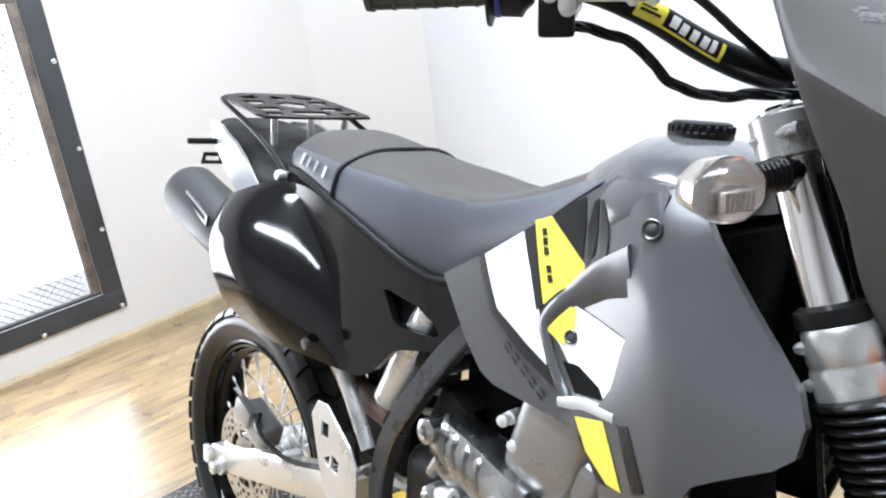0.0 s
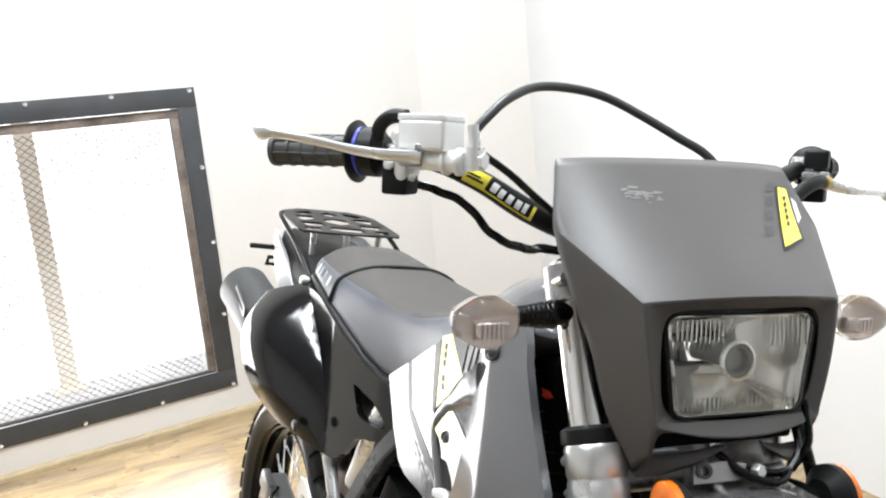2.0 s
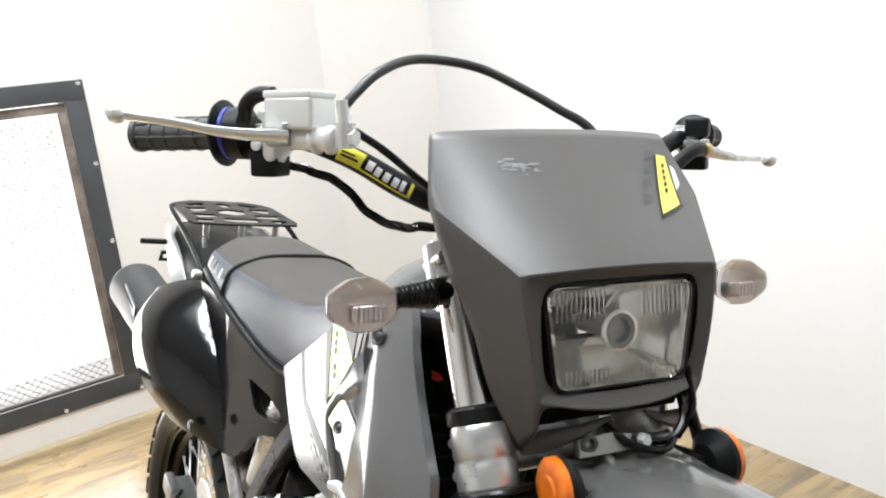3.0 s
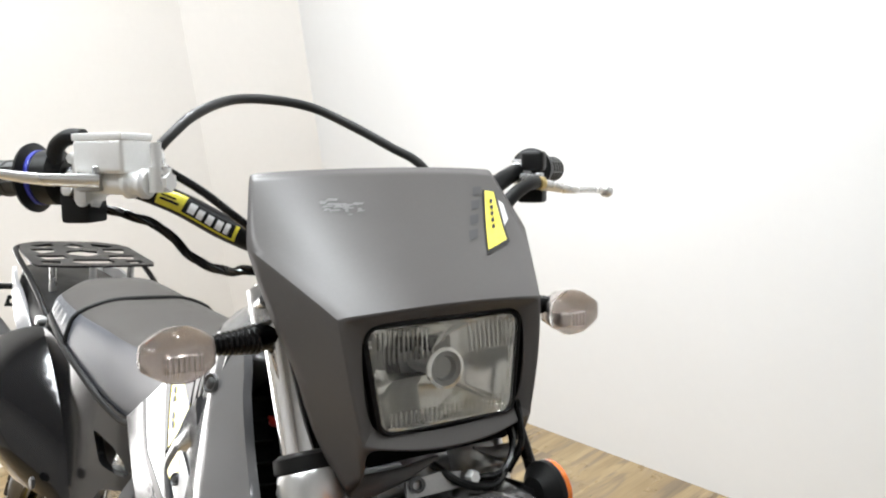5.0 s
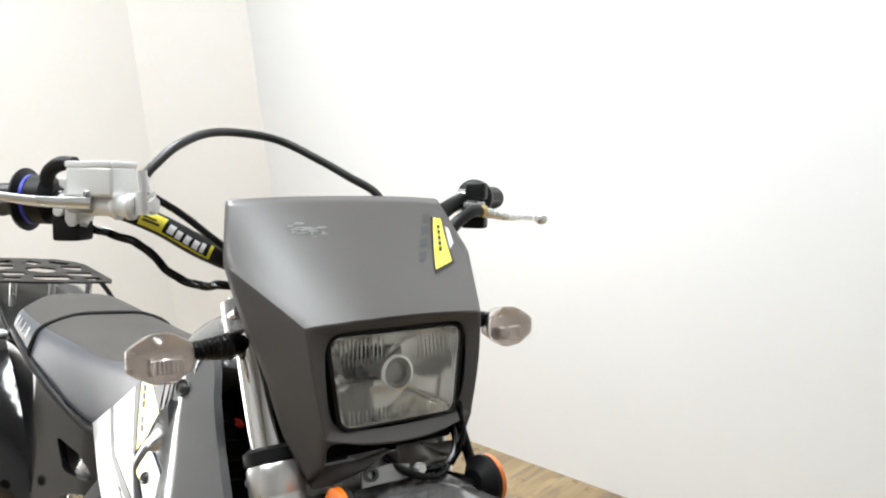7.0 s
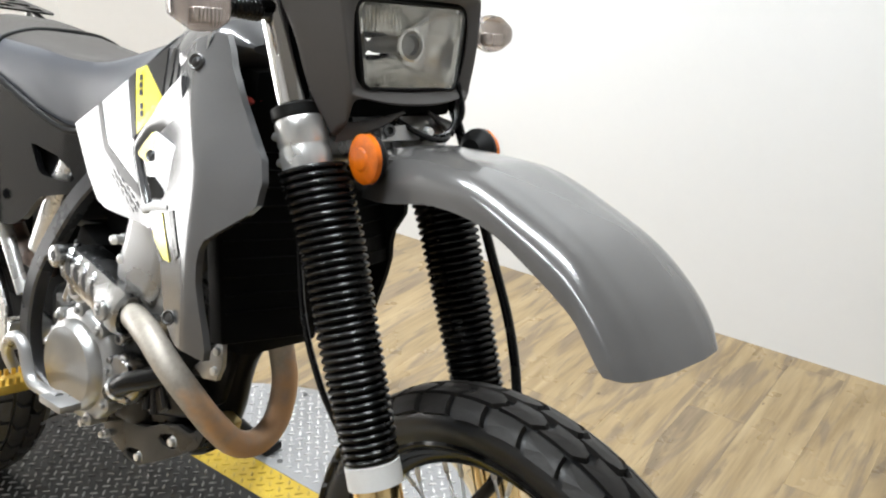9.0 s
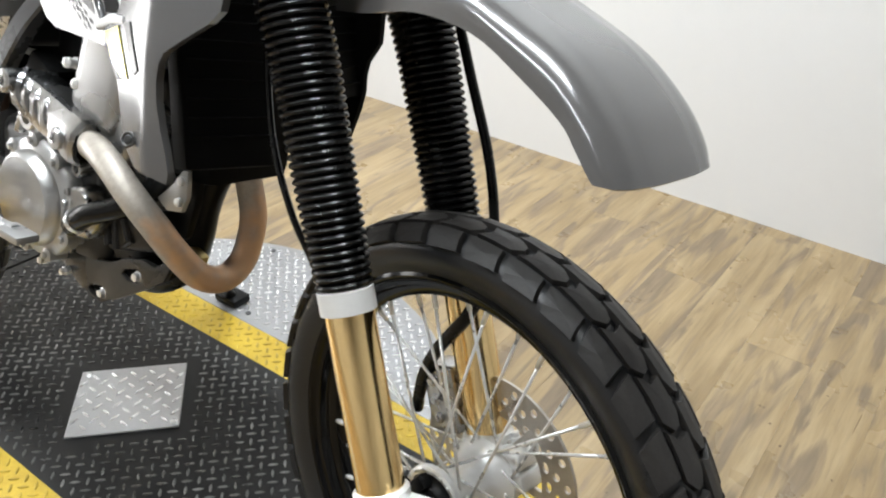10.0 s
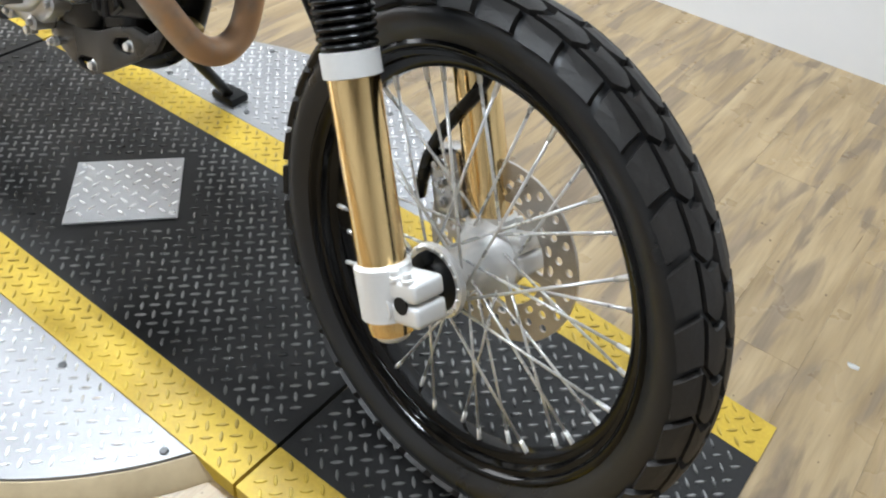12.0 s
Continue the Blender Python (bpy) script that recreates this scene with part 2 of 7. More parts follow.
def wood_mat(name):
    """Worn tan vinyl boards: fine lengthwise grain, grey wear, a few dark checks."""
    m = mat(name, (0.42, 0.33, 0.22), 0.30, 0, 0.2, 60, 0.05, 4, 0.06)
    nt = m.node_tree
    b = nt.nodes["Principled BSDF"]
    co = nt.nodes.new("ShaderNodeTexCoord")
    info = nt.nodes.new("ShaderNodeObjectInfo")
    summed = nt.nodes.new("ShaderNodeVectorMath")
    jump = nt.nodes.new("ShaderNodeCombineXYZ")
    shift = nt.nodes.new("ShaderNodeMath")
    shift.operation = "MULTIPLY"
    shift.inputs[1].default_value = 37.0
    nt.links.new(info.outputs["Random"], shift.inputs[0])
    nt.links.new(shift.outputs[0], jump.inputs["X"])
    nt.links.new(shift.outputs[0], jump.inputs["Z"])
    nt.links.new(co.outputs["Object"], summed.inputs[0])
    nt.links.new(jump.outputs[0], summed.inputs[1])

    def streak(sx, sy, detail, distortion):
        mp = nt.nodes.new("ShaderNodeMapping")
        mp.inputs["Scale"].default_value = (sx, sy, 1)
        nt.links.new(summed.outputs[0], mp.inputs[0])
        nz = nt.nodes.new("ShaderNodeTexNoise")
        nz.inputs["Scale"].default_value, nz.inputs["Detail"].default_value, nz.inputs["Distortion"].default_value = 1.0, detail, distortion
        nt.links.new(mp.outputs[0], nz.inputs["Vector"])
        return nz.outputs["Fac"]

    def ramp_of(fac, stops):
        r = nt.nodes.new("ShaderNodeValToRGB")
        r.color_ramp.elements[0].position, r.color_ramp.elements[0].color = stops[0][0], (*stops[0][1], 1)
        r.color_ramp.elements[1].position, r.color_ramp.elements[1].color = stops[-1][0], (*stops[-1][1], 1)
        for at, col in stops[1:-1]:
            r.color_ramp.elements.new(at).color = (*col, 1)
        nt.links.new(fac, r.inputs[0])
        return r.outputs[0]

    def blend(kind, fac, a, c):
        mx = nt.nodes.new("ShaderNodeMix")
        mx.data_type, mx.blend_type = "RGBA", kind
        mx.inputs[0].default_value = fac if isinstance(fac, float) else 1.0
        if not isinstance(fac, float):
            nt.links.new(fac, mx.inputs[0])
        nt.links.new(a, mx.inputs[6])
        nt.links.new(c, mx.inputs[7])
        return mx.outputs[2]

    tan = ramp_of(streak(26, 3.2, 5, 0.5), [(0.28, (0.205, 0.142, 0.070)), (0.48, (0.290, 0.208, 0.108)), (0.72, (0.365, 0.272, 0.150))])
    grey = ramp_of(streak(40, 4, 6, 0.6), [(0.3, (0.135, 0.098, 0.062)), (0.7, (0.215, 0.160, 0.104))])
    worn = ramp_of(streak(19, 3.0, 8, 1.0), [(0.49, (0, 0, 0)), (0.60, (0.85, 0.85, 0.85))])
    col = blend("MIX", worn, tan, grey)
    fine = ramp_of(streak(170, 9, 4, 0.3), [(0.32, (0.88, 0.88, 0.88)), (0.6, (1.03, 1.03, 1.03))])
    col = blend("MULTIPLY", 1.0, col, fine)
    checks = ramp_of(streak(60, 2.6, 3, 1.6), [(0.25, (0.40, 0.34, 0.28)), (0.28, (1, 1, 1))])
    col = blend("MULTIPLY", 0.9, col, checks)
    specks = ramp_of(streak(55, 40, 2, 0.0), [(0.235, (0.25, 0.2, 0.17)), (0.26, (1, 1, 1))])
    col = blend("MULTIPLY", 0.9, col, specks)
    hsv = nt.nodes.new("ShaderNodeHueSaturation")
    val = nt.nodes.new("ShaderNodeMapRange")
    val.inputs["To Min"].default_value, val.inputs["To Max"].default_value = 0.94, 1.05
    nt.links.new(info.outputs["Random"], val.inputs["Value"])
    nt.links.new(val.outputs[0], hsv.inputs["Value"])
    nt.links.new(col, hsv.inputs["Color"])
    nt.links.new(hsv.outputs[0], b.inputs["Base Color"])
    return m


M_WOOD = wood_mat("vinyl_wood_board")


# ---- mesh helpers ----
def part(name, bm, material, parent=None, label="", smooth=True, front=False):
    """Links a bmesh as one mesh object, as a part of parent."""
    if front:
        bm.transform(STEER)
    bmesh.ops.recalc_face_normals(bm, faces=bm.faces)
    me = bpy.data.meshes.new(name)
    bm.to_mesh(me)
    bm.free()
    if smooth:
        me.polygons.foreach_set("use_smooth", [True] * len(me.polygons))
        me.set_sharp_from_angle(angle=radians(38))
    for m in material if isinstance(material, (list, tuple)) else (material,):
        me.materials.append(m)
    ob = new(name, me)
    ob.parent = parent
    if label:
        ob["label"] = label
    return ob


def subsurf(ob, levels=2):
    md = ob.modifiers.new("subsurf", "SUBSURF")
    md.levels = md.render_levels = levels
    return ob


def solid(ob, thickness, offset=-1.0):
    md = ob.modifiers.new("solidify", "SOLIDIFY")
    md.thickness, md.offset = thickness, offset
    return ob


def spline(points, n=8, closed=False):
    """A smooth line through points (Catmull-Rom)."""
    p = [Vector(q) for q in points]
    if closed:
        p = [p[-1]] + p + p[:2]
    else:
        p = [p[0] * 2 - p[1]] + p + [p[-1] * 2 - p[-2]]
    out = []
    for a, b, c, d in zip(p, p[1:], p[2:], p[3:]):
        for k in range(n):
            t = k / n
            out.append(0.5 * ((2 * b) + (c - a) * t + (2 * a - 5 * b + 4 * c - d) * t * t + (3 * b - a - 3 * c + d) * t ** 3))
    if not closed:
        out.append(p[-2])
    return out


def add_loft(bm, rings, caps=True, closed=True):
    """Skins rings of equally many points."""
    rows = [[bm.verts.new(v) for v in r] for r in rings]
    n = len(rows[0])
    for a, b in zip(rows, rows[1:]):
        for k in range(n if closed else n - 1):
            j = (k + 1) % n
            bm.faces.new((a[k], a[j], b[j], b[k]))
    if caps and closed:
        bm.faces.new(rows[0][::-1])
        bm.faces.new(rows[-1])
    return bm


def add_tube(bm, points, r, seg=12, caps=True, flat=1.0):
    """A round bar along points; r: one radius, or one for each point; flat: its second axis, as a share of the first."""
    p = [Vector(q) for q in points]
    rs = r if isinstance(r, (list, tuple)) else [r] * len(p)
    side, rings = None, []
    for k, q in enumerate(p):
        d = (p[min(k + 1, len(p) - 1)] - p[max(k - 1, 0)]).normalized()
        if side is None:
            side = d.orthogonal().normalized()
        side = (side - d * side.dot(d)).normalized()
        up = d.cross(side)
        rings.append([q + rs[k] * (math.cos(2 * math.pi * j / seg) * side + flat * math.sin(2 * math.pi * j / seg) * up) for j in range(seg)])
    return add_loft(bm, rings, caps)


def tube(points, r, seg=12, smooth=0, caps=True):
    return add_tube(bmesh.new(), spline(points, smooth) if smooth else points, r, seg, caps)


def add_lathe(bm, profile, origin, axis, seg=32, closed=False, caps=True):
    """Turns a profile of (distance along the axis, radius) about an axis."""
    axis, o = Vector(axis).normalized(), Vector(origin)
    u = axis.orthogonal().normalized()
    w = axis.cross(u)
    rings = [[o + axis * h + max(r, 1e-4) * (math.cos(2 * math.pi * j / seg) * u + math.sin(2 * math.pi * j / seg) * w) for j in range(seg)] for h, r in profile]
    if closed:
        rings.append(rings[0])
        add_loft(bm, rings, False)
        bmesh.ops.remove_doubles(bm, verts=bm.verts, dist=1e-5)
        return bm
    return add_loft(bm, rings, caps)


def lathe(profile, origin, axis, seg=32, closed=False):
    return add_lathe(bmesh.new(), profile, origin, axis, seg, closed)


def add_box(bm, m, sx, sy, sz, bevel=0.0, seg=2):
    """A box of that size with softened edges at the pose m."""
    part_bm = bmesh.new()
    bmesh.ops.create_cube(part_bm, size=1, matrix=Matrix.Diagonal((sx, sy, sz, 1)))
    if bevel:
        bmesh.ops.bevel(part_bm, geom=part_bm.edges[:], offset=bevel, segments=seg, affect="EDGES", profile=0.6)
    part_bm.transform(m)
    tmp = bpy.data.meshes.new("tmp")
    part_bm.to_mesh(tmp)
    part_bm.free()
    bm.from_mesh(tmp)
    bpy.data.meshes.remove(tmp)
    return bm


def box(m, sx, sy, sz, bevel=0.0, seg=2):
    return add_box(bmesh.new(), m, sx, sy, sz, bevel, seg)


def add_slab(bm, outline, depth, m, holes=(), bevel=0.0):
    """An upright plate: an outline in x and y, made depth thick along z, at the pose m; holes: outlines cut right through."""
    tmp_bm = bmesh.new()
    edges = []
    for ring in (outline, *holes):
        vs = [tmp_bm.verts.new((x, y, 0)) for x, y in ring]
        edges += [tmp_bm.edges.new((a, b)) for a, b in zip(vs, vs[1:] + vs[:1])]
    bmesh.ops.triangle_fill(tmp_bm, use_beauty=True, edges=edges)
    if holes:
        # filled holes are taken out again
        for f in tmp_bm.faces[:]:
            c = f.calc_center_median()
            if any(inside(c.x, c.y, h) for h in holes):
                tmp_bm.faces.remove(f)
    out = bmesh.ops.extrude_face_region(tmp_bm, geom=tmp_bm.faces[:])
    bmesh.ops.translate(tmp_bm, vec=(0, 0, depth), verts=[g for g in out["geom"] if isinstance(g, bmesh.types.BMVert)])
    bmesh.ops.recalc_face_normals(tmp_bm, faces=tmp_bm.faces)
    if bevel:
        es = [e for e in tmp_bm.edges if len(e.link_faces) == 2 and e.calc_face_angle(0) > 0.6]
        bmesh.ops.bevel(tmp_bm, geom=es, offset=bevel, segments=2, affect="EDGES", profile=0.6)
    tmp_bm.transform(m)
    tmp = bpy.data.meshes.new("tmp")
    tmp_bm.to_mesh(tmp)
    tmp_bm.free()
    bm.from_mesh(tmp)
    bpy.data.meshes.remove(tmp)
    return bm


def slab(outline, depth, m, holes=(), bevel=0.0):
    return add_slab(bmesh.new(), outline, depth, m, holes, bevel)


def inside(x, y, ring):
    hit = False
    for (x0, y0), (x1, y1) in zip(ring, ring[1:] + ring[:1]):
        if (y0 > y) != (y1 > y) and x < (x1 - x0) * (y - y0) / (y1 - y0) + x0:
            hit = not hit
    return hit


def round_outline(points, n=5):
    return [(v.x, v.y) for v in spline([(x, y, 0) for x, y in points], n, True)]


SIDE = Matrix(((1, 0, 0, 0), (0, 0, -1, 0), (0, 1, 0, 0), (0, 0, 0, 1)))  # outline x, y to x, z; depth to -y


def sheet(rows, thick, n=6, mirror=False):
    """A curved panel through rows of points, made smooth both ways and thick metres thick."""
    fine = [spline(r, n) for r in rows]
    cols = [spline([r[k] for r in fine], n) for k in range(len(fine[0]))]
    pts = [[c[j] for c in cols] for j in range(len(cols[0]))]
    bm = bmesh.new()
    add_loft(bm, pts, False, False)
    bmesh.ops.recalc_face_normals(bm, faces=bm.faces)
    bmesh.ops.solidify(bm, geom=bm.faces[:], thickness=thick)
    return bm


def bolt(bm, at, axis, r=0.006, h=0.006):
    add_lathe(bm, [(0, r), (h * 0.7, r), (h, r * 0.75), (h, 0.0)], at, axis, 6)
    return bm


def thing(name, label, category, m=None, group=""):
    ob = new(name)
    ob.empty_display_size = 0.1
    if m is not None:
        ob.matrix_world = m
    return tagged(ob, label, category, group)

# ---- the room ----
def wall_box(name, a, b, z0, z1, material, thick=0.12, label=""):
    """A straight wall whose inner face runs from a to b in plan, the room on its left."""
    a, b = Vector((*a, 0)), Vector((*b, 0))
    d = (b - a).normalized()
    out = Vector((d.y, -d.x, 0))
    bm = bmesh.new()
    rings = [[(*(p + out * o).xy, z) for p, o in ((a, 0), (b, 0), (b, thick), (a, thick))] for z in (z0, z1)]
    add_loft(bm, rings)
    return tagged(part(name, bm, material, smooth=False), label, "wall", kind="structure")


WW = 0.0748  # the window wall's slant
WIN_U = Vector((-WW, 0.9972, 0))
WIN_N = Vector((0.9972, WW, 0))
WIN_M = Matrix(((WIN_U.x, 0, WIN_N.x, -1.69), (WIN_U.y, 0, WIN_N.y, 0), (0, 1, 0, 0), (0, 0, 0, 1)))  # u, z, towards the room
U0, U1, Z0, Z1 = -1.24, 0.318, 0.100, 1.388  # outer edge of the window's steel surround
FW = 0.078
C0, C1 = (-1.7935, 1.383), (-1.56, 1.852)


def window_wall():
    lo, hi = -4.2, 1.387
    hole = [(U0 + FW, Z0 + FW), (U1 - FW, Z0 + FW), (U1 - FW, Z1 - FW + 0.012), (U0 + FW, Z1 - FW + 0.012)]
    bm = bmesh.new()
    add_slab(bm, [(lo, FLOOR_Z), (hi, FLOOR_Z), (hi, CEIL_Z), (lo, CEIL_Z)], 0.12, WIN_M @ pose(0, 0, -0.12), [hole])
    tagged(part("wall_west", bm, M_WALLBEIGE, smooth=False), "warm off-white painted wall around a screened window", "wall", kind="structure")


window_wall()
wall_box("wall_corner", C1, C0, FLOOR_Z, CEIL_Z, M_WALLBEIGE, label="short off-white wall across the corner")
wall_box("wall_north", (4.3, 1.618), C1, FLOOR_Z, CEIL_Z, M_WALLWHITE, label="smooth white wall with a soft sheen")
# unseen walls and ceiling added; their greys shape bounced light and reflections
wall_box("wall_east", (4.3, -3.6), (4.3, 1.618), FLOOR_Z, CEIL_Z, M_DARKWALL, label="unseen grey wall closing the room")
wall_box("wall_south", (-1.4, -3.6), (4.3, -3.6), FLOOR_Z, CEIL_Z, M_SOUTHWALL, label="unseen warm grey wall closing the room")
tagged(part("ceiling", box(pose(1.3, -0.9, CEIL_Z + 0.05), 6.6, 6.2, 0.1), M_CEIL, smooth=False), "unseen grey ceiling closing the room", "ceiling", kind="structure")

trim_bm = bmesh.new()
add_loft(trim_bm, [[WIN_M @ Vector((u, z, d)) for z, d in ((FLOOR_Z, 0.001), (FLOOR_Z, 0.016), (FLOOR_Z + 0.018, 0.0155), (FLOOR_Z + 0.029, 0.010), (FLOOR_Z + 0.032, 0.001))] for u in (-3.6, 1.372)])
tagged(part("baseboard", trim_bm, M_TRIM, smooth=False), "low tan wooden skirting strip", "baseboard", kind="structure")

floor = tagged(part("floor", box(pose(1.3, -0.9, FLOOR_Z - 0.057), 6.6, 6.2, 0.1), M_BLACK, smooth=False), "pale wood-look board floor", "floor", kind="structure")

for lx, ly, power in LAMPS:
    fix = thing("ceiling_light", "white twin-tube ceiling light fitting", "ceiling light", pose(lx, ly, CEIL_Z), "ceiling lights")
    part("housing", box(pose(0, 0, -0.03), 1.3, 0.26, 0.06, 0.01), M_LAMPWHITE, fix)
    for dy in (-0.06, 0.06):
        part("tube", add_tube(bmesh.new(), [(-0.58, dy, -0.078), (0.58, dy, -0.078)], 0.013, 10), glow("tube_glow", (1, 0.98, 0.95), 6.0), fix)


def bm_bar_outline(u0, u1, z0, z1, w):
    return [(u0, z0), (u1, z0), (u1, z1), (u0, z1)], [(u0 + w, z0 + w), (u1 - w, z0 + w), (u1 - w, z1 - w), (u0 + w, z1 - w)]


def make_window():
    win = thing("window_1", "steel-framed window with an expanded metal screen, glaring daylight behind", "window", WIN_M)
    win["kind"] = "structure"
    outer, inner = bm_bar_outline(U0, U1, Z0, Z1, FW)
    # surround of four flat steel bars, butted
    for nm, pts in (("bar", [(U0, Z1 - FW), (U1, Z1 - FW), (U1, Z1), (U0, Z1)]), ("bar", [(U0, Z0), (U1, Z0), (U1, Z0 + FW), (U0, Z0 + FW)]),
                    ("bar", [(U0, Z0 + FW + 0.001), (U0 + FW, Z0 + FW + 0.001), (U0 + FW, Z1 - FW - 0.001), (U0, Z1 - FW - 0.001)]),
                    ("bar", [(U1 - FW, Z0 + FW + 0.001), (U1, Z0 + FW + 0.001), (U1, Z1 - FW - 0.001), (U1 - FW, Z1 - FW - 0.001)])):
        tall = abs(pts[1][0] - pts[0][0]) < 0.2
        part("window_frame", slab(pts, 0.008, pose(0, 0, 0.002), bevel=0.0015), M_WINFRAME, win, "flat dark steel surround" if not tall else "")
    # inner angle of worn steel, leaving a slit of light above
    iu0, iu1, iz0, iz1 = U0 + FW - 0.006, U1 - FW + 0.006, Z0 + FW - 0.004, Z1 - FW - 0.004
    part("inner_frame", slab([(iu0, iz0), (iu1, iz0), (iu1, iz0 + 0.012), (iu0, iz0 + 0.012)], 0.03, pose(0, 0, -0.036), bevel=0.002), M_WINFRAME, win, "low dark inner angle")
    for pts in ([(iu0, iz1 - 0.036), (iu1, iz1 - 0.036), (iu1, iz1), (iu0, iz1)],
                [(iu0, iz0 + 0.013), (iu0 + 0.036, iz0 + 0.013), (iu0 + 0.036, iz1 - 0.037), (iu0, iz1 - 0.037)],
                [(iu1 - 0.036, iz0 + 0.013), (iu1, iz0 + 0.013), (iu1, iz1 - 0.037), (iu1 - 0.036, iz1 - 0.037)]):
        part("inner_frame", slab(pts, 0.03, pose(0, 0, -0.036), bevel=0.002), M_RUST, win, "worn rust-brown inner angle")
    n = 5
    heads = bmesh.new()
    bolt(heads, (0, 0, 0), (0, 0, 1), 0.009, 0.006)
    first = part("bolt", heads, M_ALUB, win, "round steel bolt head")
    spots = [(U0 + 0.02 + k * (U1 - U0 - 0.04) / n, z) for k in range(n + 1) for z in (Z0 + 0.012, Z1 - 0.012)]
    spots += [(u, Z0 + 0.012 + k * (Z1 - Z0 - 0.024) / 4) for k in (1, 2, 3) for u in (U0 + 0.015, U1 - 0.015)]
    for k, (u, z) in enumerate(spots):
        ob = first if k == 0 else new("bolt", first.data)
        ob.parent = win
        ob.location = (u, z, 0.0105)
    # expanded metal: two families of wavy strands that meet in diamonds
    bm = bmesh.new()
    cw, ch = 0.034, 0.0145
    w0, w1, h0, h1 = iu0 + 0.034, iu1 - 0.034, iz0 + 0.006, iz1 - 0.034
    nz = int((h1 - h0) / ch)
    nu = int((w1 - w0) / cw) * 2
    for r in range(nz):
        z = h0 + r * ch
        for k in range(nu):
            a = (w0 + k * cw / 2, z + (ch / 2 if (k + r) % 2 else -ch / 2) * 0.86)
            b = (w0 + (k + 1) * cw / 2, z + (ch / 2 if (k + 1 + r) % 2 else -ch / 2) * 0.86)
            vs = [bm.verts.new((p[0], p[1] + dz, d)) for p in (a, b) for dz, d in ((-0.0017, -0.0282), (0.0017, -0.0238))]
            bm.faces.new((vs[0], vs[2], vs[3], vs[1]))
            low = [bm.verts.new((v.co.x, v.co.y, v.co.z - 0.002)) for v in vs]
            bm.faces.new((low[0], low[1], low[3], low[2]))
    ob = part("screen", bm, M_MESH, win, "expanded steel diamond mesh", smooth=False)
    ob["kind"] = "stuff"
    return win


make_window()

# what is seen through the window: a white glare, a post and a dark case
tagged(part("backdrop", box(WIN_M @ pose(-0.46, 0.9, -0.9), 3.6, 2.6, 0.02), M_SKYWHITE, smooth=False), "white daylight glare outside the window", "backdrop", kind="structure")
tagged(part("ground", box(WIN_M @ pose(-0.46, -0.02, -0.505), 3.6, 0.06, 0.75), M_PAVING, smooth=False), "pale paving outside the window", "ground", kind="structure")
post = thing("orange_post", "orange painted steel post outside the window", "post", WIN_M @ pose(-0.270, 0.0105, -0.80))
M_POST = mat("orange_paint", (0.98, 0.86, 0.74), 0.5, 0, 0.1, 60, 0.05, 5)
part("shaft", box(pose(0, 0.75, 0), 0.082, 1.5, 0.05, 0.006), M_POST, post)
part("foot", box(pose(0, 0.01, 0), 0.16, 0.02, 0.14, 0.004), M_POST, post)
case = thing("dark_case", "dark blue-black case standing outside the window", "case", WIN_M @ pose(-0.885, 0.0105, -0.74))
M_CASE = mat("case_plastic", (0.03, 0.035, 0.05), 0.5)
part("body", box(pose(0, 0.09, 0), 0.22, 0.18, 0.2, 0.015), M_CASE, case)
part("lid", box(pose(0, 0.195, 0), 0.23, 0.03, 0.21, 0.008), M_CASE, case)

# ---- the turntable ----
TC, TR = Vector((0.645, 0.11, 0)), 0.648
Y0, Y1, Y2, Y3 = -0.202, -0.116, 0.346, 0.430
turn = thing("motorcycle_turntable", "round tread-plate turntable with a black runway edged in yellow", "turntable", pose(0, 0, FLOOR_Z))
UP = -FLOOR_Z


def ring_segment(lo, hi, n=40):
    """The outline of the disc between two values of y."""
    pts = []
    for k in range(n + 1):
        y = lo + (hi - lo) * k / n
        dx = math.sqrt(max(TR ** 2 - (y - TC.y) ** 2, 0))
        pts.append((TC.x + dx, y))
    for k in range(n + 1):
        y = hi - (hi - lo) * k / n
        dx = math.sqrt(max(TR ** 2 - (y - TC.y) ** 2, 0))
        if dx > 1e-3:
            pts.append((TC.x - dx, y))
    return pts


